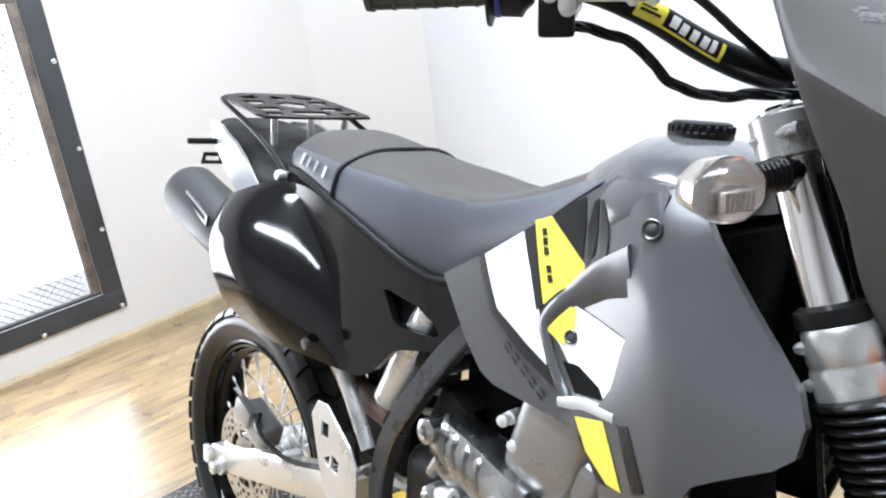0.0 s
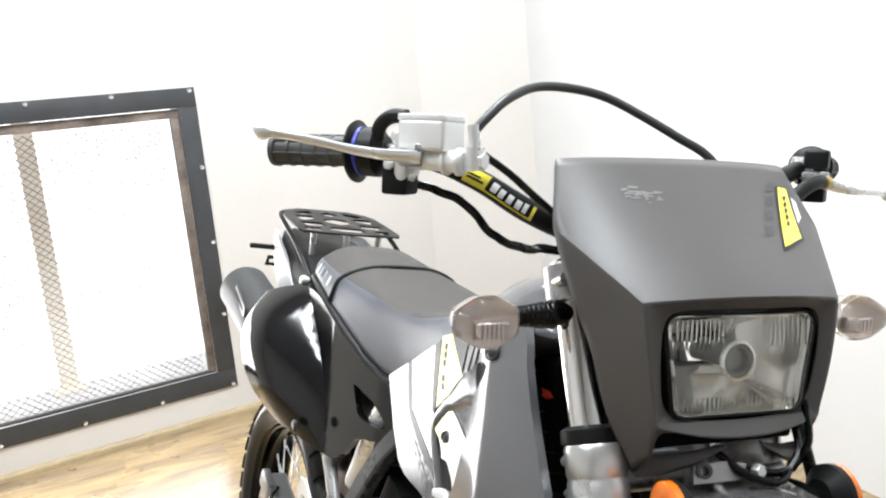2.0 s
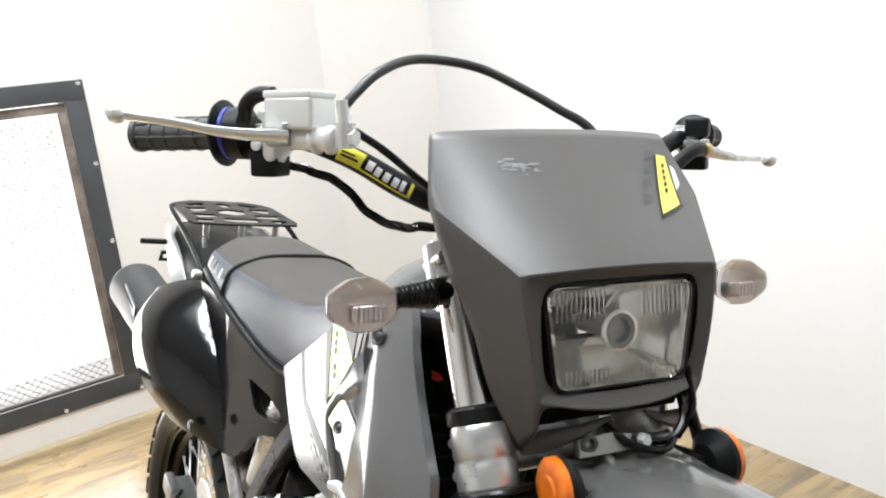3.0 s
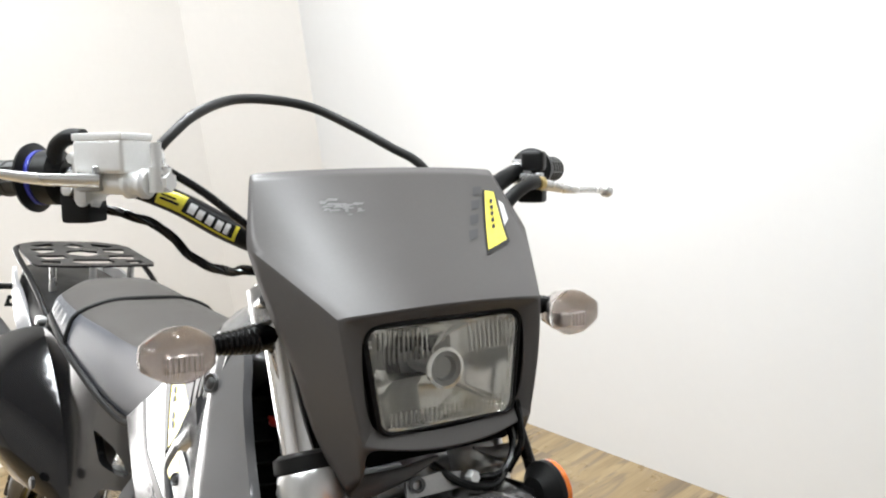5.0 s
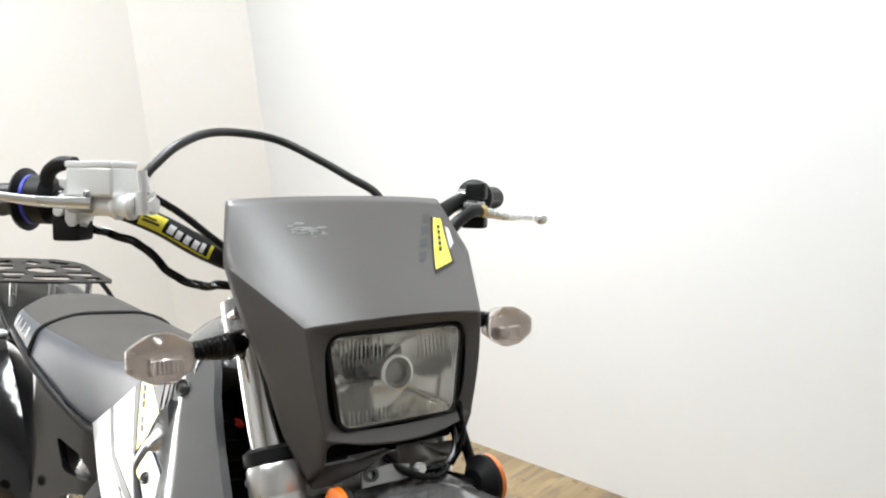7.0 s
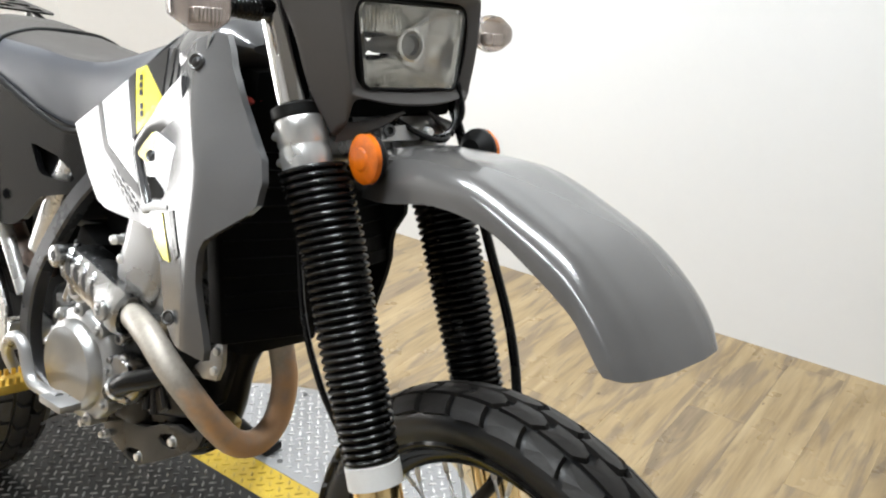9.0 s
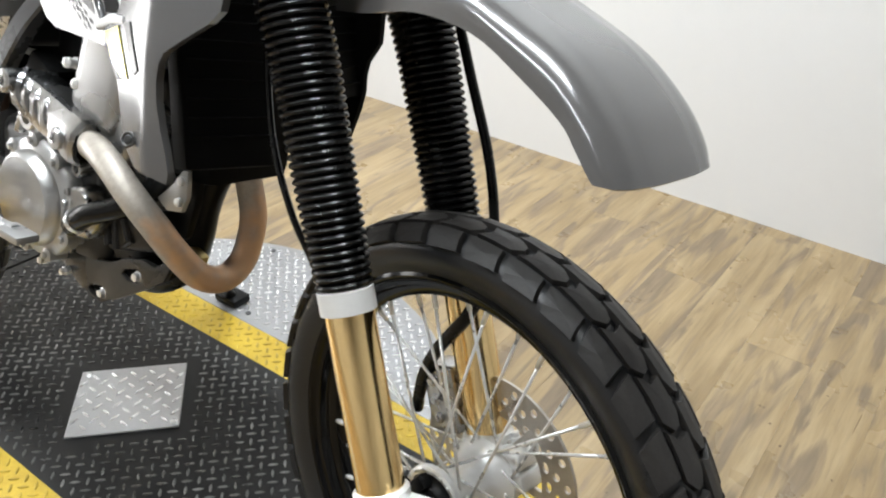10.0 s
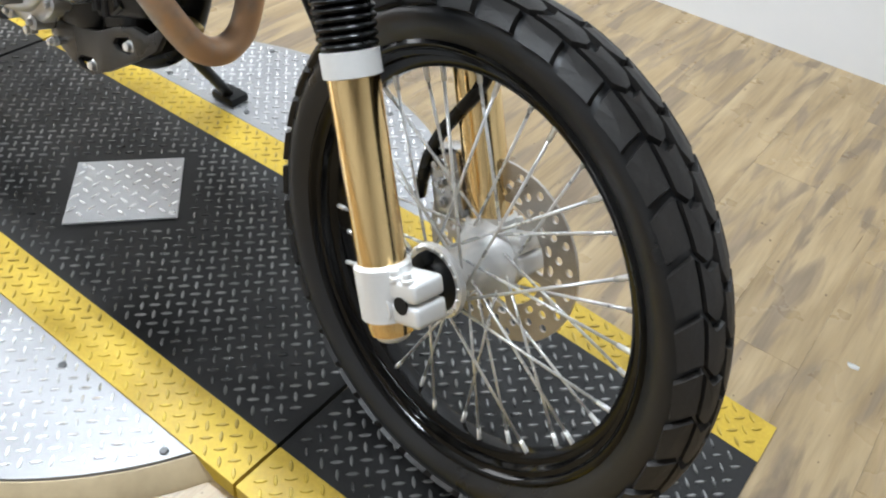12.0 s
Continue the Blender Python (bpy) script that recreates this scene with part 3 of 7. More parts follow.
def lugs(name, parent, material, test, x0, x1, y0, y1, z=UP, pitch=0.0215, big=0.0104, height=0.0019, zfun=None):
    """Raised pointed lozenges on a slanting lattice; each one's tip points at the middle of its neighbour, as on tread plate."""
    verts, faces = [], []
    c45 = math.sqrt(0.5)
    reach = int(((x1 - x0) + (y1 - y0)) / pitch) + 3
    mx, my, hw = (x0 + x1) / 2, (y0 + y1) / 2, 0.0029
    ring = [(-1.0, 0), (-0.5, -0.86), (0, -1.0), (0.5, -0.86), (1.0, 0), (0.5, 0.86), (0, 1.0), (-0.5, 0.86)]
    for i in range(-reach, reach + 1):
        for j in range(-reach, reach + 1):
            x, y = mx + pitch * c45 * (i - j), my + pitch * c45 * (i + j)
            e = big * c45
            if not (x0 + e < x < x1 - e and y0 + e < y < y1 - e and test(x, y)):
                continue
            c, s = (c45, c45) if (i + j) % 2 else (c45, -c45)
            base = len(verts)
            zz = z + (zfun(x) if zfun else 0) + 0.0002
            for scale, h in ((1.0, 0.0), (0.62, height)):
                for u, v in ring:
                    u, v = u * big * (scale + 0.14 * (h > 0)), v * hw * scale
                    verts.append((x + u * c - v * s, y + u * s + v * c, zz + h))
            faces += [(base + k, base + (k + 1) % 8, base + 8 + (k + 1) % 8, base + 8 + k) for k in range(8)]
            faces.append(tuple(base + 8 + k for k in range(8)))
    me = bpy.data.meshes.new(name)
    me.from_pydata(verts, [], faces)
    me.materials.append(material)
    ob = new(name, me)
    ob.parent = parent
    ob["kind"] = "stuff"
    return ob


def on_disc(x, y, m=0.012):
    return (x - TC.x) ** 2 + (y - TC.y) ** 2 < (TR - m) ** 2


for nm, lo, hi in (("deck_near", TC.y - TR + 0.004, Y0 - 0.001), ("deck_far", Y3 + 0.001, TC.y + TR - 0.004)):
    d = part("deck", slab(ring_segment(lo, hi), UP, pose(0, 0, 0), bevel=0.0015), M_PLATESILVER, turn, "bare silver tread plate", smooth=False)
    lugs("deck_lug", d, M_LUGSILVER, lambda x, y, lo=lo, hi=hi: on_disc(x, y) and lo + 0.012 < y < hi - 0.01, 0.0, 1.3, lo, hi)
bp_rim = bmesh.new()
# metal rim; the floor's tan reflection is put into its colour
add_lathe(bp_rim, [(0.0, TR + 0.034), (UP * 0.15, TR + 0.032), (UP * 0.86, TR + 0.004), (UP * 0.86, TR + 0.0015), (0.0, TR + 0.0015)], (TC.x, TC.y, 0), (0, 0, 1), 96, True)
part("rim", bp_rim, M_TRIM, turn, "sloping metal rim with the floor's tan reflection coloured in")
XA, XB = -0.003, 1.297
runway = part("runway", slab([(XA, Y1), (XB, Y1), (XB, Y2), (XA, Y2)], UP, pose(0, 0, 0), bevel=0.001), M_PLATEBLACK, turn, "worn black tread plate", smooth=False)
lugs("runway_lug", runway, M_LUGBLACK, lambda x, y: abs((x - TC.x) * 0.68 + (y - TC.y) * 0.73) > 0.125 or abs(-(x - TC.x) * 0.73 + (y - TC.y) * 0.68) > 0.125, XA + 0.01, XB - 0.01, Y1, Y2)
for lo, hi in ((Y0, Y1 - 0.0005), (Y2 + 0.0005, Y3)):
    s = part("edge_stripe", slab([(XA, lo), (XB, lo), (XB, hi), (XA, hi)], UP, pose(0, 0, 0), bevel=0.001), M_PLATEYELLOW, turn, "yellow painted tread plate stripe", smooth=False)
    lugs("stripe_lug", s, M_LUGYELLOW, lambda x, y: True, XA + 0.004, XB - 0.004, lo - 0.003, hi + 0.003)


def ramp_drop(x):
    return -max(0.0, (x - 1.50) / (1.865 - 1.50)) * (UP - 0.004)


def ramp(x0, x1, flip):
    """A runway end beyond the seam, level at first and then falling to the floor."""
    def put(x):
        return TC.x - (x - TC.x) if flip else x
    made = []
    for nm, lo, hi, m_, lab in (("ramp", Y1, Y2, M_PLATEBLACK, "black tread plate ramp"), ("ramp_stripe", Y0, Y1 - 0.0005, M_PLATEYELLOW, "yellow ramp edge"), ("ramp_stripe", Y2 + 0.0005, Y3, M_PLATEYELLOW, "yellow ramp edge")):
        bm = bmesh.new()
        rings = []
        for x in (x0, 1.50, x1):
            t = UP + ramp_drop(x)
            rings.append([(put(x), lo, 0), (put(x), hi, 0), (put(x), hi, t), (put(x), lo, t)])
        add_loft(bm, rings)
        ob = part(nm, bm, m_, turn, lab, smooth=False)
        xa, xb = sorted((put(x0), put(x1)))
        lugs("ramp_lug", ob, M_LUGBLACK if nm == "ramp" else M_LUGYELLOW, lambda x, y: True, xa + 0.008, xb - 0.012, lo - 0.003, hi + 0.003, zfun=lambda x: ramp_drop(put(x)))
        made.append(ob)
    return made


ramp(1.303, 1.865, False)
ramp(1.303, 1.865, True)
A_PL = radians(47)
acc = part("access_plate", box(Matrix.Translation((TC.x - 0.003, TC.y - 0.002, UP + 0.003)) @ Matrix.Rotation(A_PL, 4, "Z"), 0.208, 0.194, 0.005, 0.001, 1), M_COVER, turn, "square silver tread plate cover", smooth=False)
lg = lugs("cover_lug", acc, M_LUGSILVER, lambda x, y: True, -0.104, 0.104, -0.097, 0.097, z=0, pitch=0.0265, big=0.0125)
lg.matrix_local = Matrix.Translation((TC.x - 0.003, TC.y - 0.002, UP + 0.0056)) @ Matrix.Rotation(A_PL, 4, "Z")
sc = bmesh.new()
bolt(sc, (0, 0, 0), (0, 0, 1), 0.007, 0.004)
screw = part("screw", sc, M_DARKMETAL, turn, "dark countersunk screw head")
screw.location = (0.935, -0.228, UP)
spots = [(1.182, -0.228), (0.40, -0.228), (0.12, -0.228), (0.66, -0.228), (0.343, 0.452), (0.602, 0.457), (0.9, 0.457), (0.10, 0.455), (1.15, 0.455), (0.844, 0.672), (0.44, 0.69), (0.82, -0.46), (0.45, -0.46)]
COVER_SCREWS = ((-1, 1), (1, -1))
bright_screw = screw.data.copy()
bright_screw.materials[0] = M_STEEL
spots += [tuple((Vector((TC.x, TC.y, 0)) + Matrix.Rotation(A_PL, 3, "Z") @ Vector((sx * 0.091, sy * 0.084, 0))).xy) for sx, sy in COVER_SCREWS]
for k, (x, y) in enumerate(spots):
    ob = new("screw", screw.data if k < 13 else bright_screw)
    ob.parent = turn
    ob.location = (x, y, UP + (0.0055 if k > 12 else 0))

# ---- the motorcycle: x ahead, y to its left, z up, built upright, then leaned on its stand ----
LEAN_M = Matrix.Rotation(radians(-13.455), 4, "X")
RAKE = radians(27.5)
AXLE = Vector((1.475, 0, 0.345))
STEER_AXIS = Vector((-math.sin(RAKE), 0, math.cos(RAKE)))
STEER_AT = AXLE - Vector((math.cos(RAKE), 0, math.sin(RAKE))) * 0.07 + STEER_AXIS * 0.5
STEER = Matrix.Translation(STEER_AT) @ Matrix.Rotation(radians(-10.615), 4, STEER_AXIS) @ Matrix.Translation(-STEER_AT)
bike = thing("motorcycle", "grey and black dual-sport motorcycle leaning on its side stand", "motorcycle", LEAN_M)
REAR = Vector((0, 0, 0.328))


def bp(name, bm, material, label="", parent=None, front=False, smooth=True):
    return part(name, bm, material, parent or bike, label, smooth, front)


def mirror_y(bm):
    out = bm.copy()
    out.transform(Matrix.Diagonal((1, -1, 1, 1)))
    bmesh.ops.reverse_faces(out, faces=out.faces[:])
    return out


def both(name, bm, material, label="", front=False):
    other = mirror_y(bm)
    return bp(name, bm, material, label, front=front), bp(name, other, material, label, front=front)


# -- wheels --
def wheel(centre, front, big_r, half_w, rim_r, hub_r, blocks, label):
    axis = (0, 1, 0)
    place = (STEER if front else Matrix()) @ Matrix.Translation(centre)
    core = big_r - 0.007
    depth = core - rim_r
    prof = []
    for k in range(25):
        a = radians(-118 + 236 * k / 24)
        prof.append((half_w * math.sin(a) * (1.0 if abs(a) < 1.6 else 0.98), core - depth * 0.5 + depth * 0.5 * math.cos(a) * (1 if abs(a) < 1.57 else 1.0)))
    prof += [(half_w * 0.55, rim_r - 0.004), (-half_w * 0.55, rim_r - 0.004)]
    tyre = bp("tyre", lathe(prof, centre, axis, 72, True), M_TYRE, label, front=front)

    def on_tyre(ang, cross, lift):
        """Round the wheel by ang, over the crown by cross degrees."""
        c = radians(cross)
        r = core - depth * 0.5 + (depth * 0.5 + lift) * math.cos(c)
        return Vector((r * math.sin(ang), (half_w + lift) * math.sin(c), r * math.cos(ang)))

    step = 2 * math.pi / blocks
    kinds = []
    for sign in (-1, 1):
        for corners in ([(-0.16, 1.5), (0.52, 1.5), (0.78, 9), (0.82, 17), (0.60, 28), (-0.30, 28), (-0.07, 17), (-0.10, 9)], [(-0.40, 32), (0.50, 32), (0.56, 48), (0.66, 66), (-0.16, 70), (-0.32, 48)]):
            bm = bmesh.new()
            base, top = [], []
            m = len(corners)
            ring = []
            for q in range(m):
                (a0, c0), (a1, c1) = corners[q], corners[(q + 1) % m]
                for f in (0, 0.5):
                    ring.append((a0 + (a1 - a0) * f, c0 + (c1 - c0) * f))
            ca = sum(a for a, _ in ring) / len(ring)
            cc = sum(c for _, c in ring) / len(ring)
            for a, c in ring:
                base.append(bm.verts.new(on_tyre(a * step, sign * c, -0.001)))
                top.append(bm.verts.new(on_tyre((ca + (a - ca) * 0.91) * step, sign * (cc + (c - cc) * 0.93), 0.0068)))
            mid = bm.verts.new(on_tyre(ca * step, sign * cc, 0.0072))
            k = len(ring)
            for q in range(k):
                j = (q + 1) % k
                bm.faces.new((base[q], base[j], top[j], top[q]))
                bm.faces.new((top[q], top[j], mid))
            bmesh.ops.recalc_face_normals(bm, faces=bm.faces)
            me = bpy.data.meshes.new("tread_block")
            bm.to_mesh(me)
            bm.free()
            me.materials.append(M_TREAD)
            kinds.append((me, 0.5 if sign > 0 else 0.0))
    for me, off in kinds:
        for k in range(blocks):
            ob = new("tread_block", me)
            ob.parent = tyre
            ob.matrix_local = place @ Matrix.Rotation((k + off) * step, 4, "Y")
    # rim
    w = half_w * 0.62
    half_rp = [(0.0, rim_r - 0.026), (w * 0.30, rim_r - 0.025), (w * 0.46, rim_r - 0.019), (w * 0.52, rim_r - 0.012), (w * 0.60, rim_r - 0.0105), (w * 0.86, rim_r - 0.0100), (w * 0.96, rim_r - 0.0085), (w * 1.02, rim_r - 0.003), (w * 1.10, rim_r - 0.0015), (w * 1.22, rim_r + 0.001), (w * 1.27, rim_r + 0.005), (w * 1.20, rim_r + 0.009), (w * 1.0, rim_r + 0.008)]
    rp = [(-u, v) for u, v in reversed(half_rp)] + half_rp[1:] + [(0, rim_r - 0.012)]
    rim = bp("wheel_rim", lathe(rp, centre, axis, 72, True), M_RIM, "gloss black wheel rim", front=front)
    # spokes, four sorts
    flange = 0.036
    for side in (-1, 1):
        for lead in (-1, 1):
            bm = bmesh.new()
            h = Vector((hub_r * math.sin(radians(lead * 62)), side * flange * (1 if lead > 0 else 0.82), hub_r * math.cos(radians(lead * 62))))
            e = Vector((0, side * 0.006, rim_r - 0.024))
            d = (h - e).normalized()
            add_tube(bm, [h, e + d * 0.016], 0.0020, 6)
            add_tube(bm, [e + d * 0.018, e + d * 0.004, e - d * 0.004], [0.0031, 0.0034, 0.0036], 6)
            bmesh.ops.recalc_face_normals(bm, faces=bm.faces)
            me = bpy.data.meshes.new("spoke")
            bm.to_mesh(me)
            bm.free()
            me.materials.append(M_STEEL)
            me.polygons.foreach_set("use_smooth", [True] * len(me.polygons))
            for k in range(9):
                ob = new("spoke", me)
                ob.parent = rim
                turn_by = (k + (0.25 if side > 0 else 0) + (0.5 if lead > 0 else 0)) * 2 * math.pi / 9
                ob.matrix_local = place @ Matrix.Rotation(turn_by, 4, "Y")
    return tyre, rim


M_TREAD = mat("tread_rubber", (0.012, 0.0115, 0.011), 0.46, 0, 0.3, 260, 0.15, 10, 0.12, tint=(0.028, 0.025, 0.023))
M_RIM = mat("gloss_black_rim", (0.002, 0.002, 0.002), 0.10, 0.0, 0.1, 200, 0.01, 12, 0.03, spec=0.22)
wheel(AXLE, True, 0.346, 0.046, 0.272, 0.034, 37, "black dual-sport front tyre with blocky tread")
wheel(REAR, False, 0.332, 0.062, 0.240, 0.045, 35, "black dual-sport rear tyre with blocky tread")

# front hub
bp("front_hub", lathe([(-0.052, 0.012), (-0.050, 0.020), (-0.046, 0.036), (-0.042, 0.038), (-0.030, 0.030), (-0.012, 0.029), (0.012, 0.033), (0.028, 0.044), (0.034, 0.052), (0.044, 0.052), (0.050, 0.034), (0.056, 0.012)], AXLE, (0, 1, 0), 36), M_RES, "bare aluminium hub", front=True)


def rotor(centre, y, r_out, r_in, n, front, label):
    outline = [(r_out * math.cos(2 * math.pi * k / 72), r_out * math.sin(2 * math.pi * k / 72)) for k in range(72)]
    holes = [[(r_in * math.cos(2 * math.pi * k / 48), r_in * math.sin(2 * math.pi * k / 48)) for k in range(48)]]
    for k in range(n):
        for row, (rr, hr, long_) in enumerate(((0.905, 0.0056, 1.0), (0.785, 0.0056, 1.0), (0.672, 0.0050, 1.5))):
            a = 2 * math.pi * (k + 0.4 * row) / n
            ca, sa = math.cos(a), math.sin(a)
            ring_ = [(r_out * rr + hr * math.cos(q * math.pi / 5), hr * long_ * math.sin(q * math.pi / 5)) for q in range(10)]
            holes.append([(u * ca - v * sa, u * sa + v * ca) for u, v in ring_])
    d = bp("brake_disc", slab(outline, 0.004, Matrix.Translation(centre + Vector((0, y, 0))) @ SIDE, holes), M_DISC, label, front=front, smooth=False)
    for k in range(6):
        a = 2 * math.pi * k / 6
        bp("carrier_arm", box(Matrix.Translation(centre + Vector((0, y - 0.002, 0))) @ Matrix.Rotation(a, 4, "Y") @ Matrix.Translation((0.058, 0, 0)), 0.066, 0.005, 0.014, 0.001, 1), M_DISC, "", d, front)
    carrier = bmesh.new()
    add_lathe(carrier, [(-0.004, 0.030), (-0.004, 0.046), (0.002, 0.046), (0.002, 0.030)], centre + Vector((0, y, 0)), (0, 1, 0), 32)
    bp("disc_carrier", carrier, M_DISC, "", front=front)
    return d


M_DISC = mat("worn_disc_steel", (0.5, 0.47, 0.43), 0.36, 1, 0.2, 300, 0.05, 18, 0.1)
rotor(AXLE, 0.064, 0.125, 0.074, 21, True, "drilled steel front brake disc")

# speedometer drive and bolt ring on the right of the hub
ring = bmesh.new()
add_lathe(ring, [(-0.005, 0.039), (-0.006, 0.044), (-0.004, 0.0475), (0.002, 0.0485), (0.006, 0.046), (0.004, 0.038)], AXLE + Vector((0, -0.052, 0)), (0, 1, 0), 48, True)
for k in range(18):
    a = 2 * math.pi * k / 18
    bolt(ring, AXLE + Vector((0.0435 * math.cos(a), -0.0575, 0.0435 * math.sin(a))), (0, -1, 0), 0.0026, 0.0025)
bp("hub_ring", ring, M_ALUB, "silver drilled hub ring", front=True)
drive = lathe([(0.004, 0.038), (-0.001, 0.037), (-0.003, 0.033), (-0.007, 0.029), (-0.012, 0.027), (-0.014, 0.020), (-0.026, 0.018), (-0.036, 0.014)], AXLE + Vector((0, -0.054, 0)), (0, 1, 0), 36)
add_box(drive, Matrix.Translation(AXLE + Vector((-0.014, -0.066, 0.026))) @ Matrix.Rotation(0.6, 4, "Y"), 0.018, 0.016, 0.024, 0.004)
bp("speedo_drive", drive, M_BLACK, "black speedometer drive housing", front=True)

# -- fork --
FK0 = Vector((1.461, 0, 0.358))
FKD = Vector((-0.371, 0, 0.928)).normalized()
FKF = Vector((FKD.z, 0, -FKD.x))  # ahead, square to the legs


def fk(s, y, o=0.0):
    return FK0 + FKD * s + FKF * o + Vector((0, y, 0))


for sy in (-1, 1):
    y = -0.121 if sy < 0 else 0.062
    bp("fork_leg", lathe([(-0.058, 0.018), (-0.056, 0.0265), (-0.045, 0.0285), (0.24, 0.0285), (0.245, 0.0265)], fk(0, y), FKD, 36), M_GOLD, "gold anodised lower fork leg", front=True)
    cl = bmesh.new()
    add_lathe(cl, [(-0.036, 0.0295), (-0.035, 0.033), (0.028, 0.0335), (0.032, 0.0295)], fk(0, y), FKD, 36)
    rot = Matrix((FKF, Vector((0, 1, 0)), FKD)).transposed().to_4x4()
    for s_, h_ in ((0.006, 0.024), (-0.0225, 0.026)):
        add_box(cl, Matrix.Translation(fk(s_, y * 0.95, 0.040)) @ rot, 0.058, 0.046, h_, 0.006, 3)
    add_box(cl, Matrix.Translation(fk(-0.008, y * 0.95, 0.030)) @ rot, 0.036, 0.040, 0.050, 0.005, 2)
    for o_ in (0.036, 0.056):
        add_lathe(cl, [(0, 0.0075), (0.004, 0.0075), (0.005, 0.0055), (0.011, 0.0052), (0.012, 0.0)], fk(0.018, y + sy * 0.012, o_), FKD, 14)
    add_lathe(cl, [(-0.028, 0.021), (0.028, 0.021)], AXLE + Vector((0, y * 0.95, 0)), (0, 1, 0), 24)
    bp("axle_clamp", cl, M_RES, "cast aluminium axle clamp", front=True)
    bp("leg_foot", lathe([(-0.066, 0.0), (-0.066, 0.017), (-0.063, 0.020), (-0.052, 0.021)], fk(0, y), FKD, 28), M_ALUB, "bare metal leg end", front=True)
    # no hole is cut: a black disc carries the shade of the bore
    hole = bmesh.new()
    add_lathe(hole, [(0, 0.0105), (0.003, 0.0105), (0.003, 0.0)], fk(-0.010, y * 0.95 + sy * 0.0212, 0.044), (0, sy, 0), 20)
    bp("bore_shade_disc", hole, M_BLACK, "", front=True)
    bp("gaiter_clamp", lathe([(0.238, 0.029), (0.239, 0.0322), (0.265, 0.0322), (0.266, 0.029)], fk(0, y), FKD, 40), M_WHITEPLASTIC, "white gaiter clamp band", front=True)
    prof = []
    n = 38
    for k in range(n):
        s0 = 0.266 + (0.610 - 0.266) * k / n
        h = (0.610 - 0.266) / n
        swell = 0.0318 + 0.0082 * (k / n) ** 0.7
        prof += [(s0, swell - 0.0046), (s0 + h * 0.28, swell), (s0 + h * 0.55, swell + 0.0006), (s0 + h * 0.82, swell - 0.001)]
    prof.append((0.610, 0.027))
    boot = lathe(prof, fk(0, y), FKD, 36)
    for v in boot.verts:
        v.co -= FKF * 0.012 * max(0.0, ((v.co - FK0).dot(FKD) - 0.50) / 0.11) ** 2
    bp("fork_gaiter", boot, M_BOOT, "ribbed black rubber fork gaiter", front=True)
    bp("fork_tube", lathe([(0.60, 0.0210), (0.850, 0.0210), (0.853, 0.018)], fk(0, y, -0.022), FKD, 32), M_CHROME, "polished chrome upper fork tube", front=True)
    bp("fork_seal", lathe([(0.668, 0.028), (0.670, 0.030), (0.682, 0.0295), (0.686, 0.0225)], fk(0, y, -0.022), FKD, 32), M_BLACK, "", front=True)
    tc = bmesh.new()
    add_lathe(tc, [(0.608, 0.028), (0.609, 0.0296), (0.632, 0.0300), (0.634, 0.0288), (0.637, 0.0288), (0.639, 0.0300), (0.664, 0.0296), (0.668, 0.0275)], fk(0, y, -0.019), FKD, 40)
    for s in (0.622, 0.653):
        add_tube(tc, [fk(s, y + sy * 0.020, -0.043), fk(s, y + sy * 0.020, -0.006)], 0.0056, 12)
        bolt(tc, fk(s, y + sy * 0.020, -0.042), -FKF, 0.0046, 0.006)
    bp("lower_clamp", tc, M_CLAMP, "bright aluminium fork clamp with two pinch bolts", front=True)
    up = bmesh.new()
    add_lathe(up, [(0.808, 0.027), (0.810, 0.0295), (0.845, 0.0295), (0.847, 0.027)], fk(0, y, -0.022), FKD, 32)
    bolt(up, fk(0.828, y + sy * 0.022, -0.034), -FKF, 0.0055, 0.008)
    add_tube(up, [fk(0.828, y + sy * 0.022, -0.034), fk(0.828, y + sy * 0.022, 0.006)], 0.0065, 10)
    bp("upper_clamp", up, M_CAST, "aluminium upper fork clamp", front=True)
rot = Matrix((FKF, Vector((0, 1, 0)), FKD)).transposed().to_4x4()
br = bmesh.new()
add_box(br, Matrix.Translation(fk(0.637, -0.02, -0.05)) @ rot, 0.045, 0.15, 0.040, 0.01, 3)
add_box(br, Matrix.Translation(fk(0.828, -0.02, -0.04)) @ rot, 0.05, 0.15, 0.03, 0.008, 3)
add_lathe(br, [(0.60, 0.022), (0.89, 0.022)], fk(0, 0, -0.04), FKD, 24)
bp("steering_bridge", br, M_CAST, "aluminium triple clamp bridge", front=True)

# front caliper, hose and guard on the far leg
cal = bmesh.new()
add_box(cal, Matrix.Translation(fk(0.07, 0.068, -0.062)) @ rot, 0.055, 0.05, 0.095, 0.01, 3)
add_box(cal, Matrix.Translation(fk(0.07, 0.094, -0.042)) @ rot, 0.05, 0.016, 0.05, 0.005, 2)
for k in range(3):
    add_lathe(cal, [(0, 0.008), (0.006, 0.008), (0.007, 0.005), (0.010, 0.005), (0.010, 0)], fk(0.045 + 0.026 * k, 0.044, -0.066), (0, -1, 0), 12)
bp("brake_caliper", cal, M_PORT, "dark front brake caliper", front=True)
bp("brake_hose", tube([(1.328, 0.055, 0.355), (1.337, 0.046, 0.385), (1.347, 0.040, 0.425), (1.362, 0.036, 0.462), (1.388, 0.033, 0.505), (1.414, 0.035, 0.548), (1.416, 0.052, 0.585), (1.398, 0.082, 0.635), (1.354, 0.106, 0.715), (1.302, 0.108, 0.815), (1.236, 0.104, 0.952), (1.205, 0.10, 1.01)], [0.0086 if k < 52 else 0.0066 for k in range(89)], 10, 8), M_BOOT, "black brake hose", front=True)
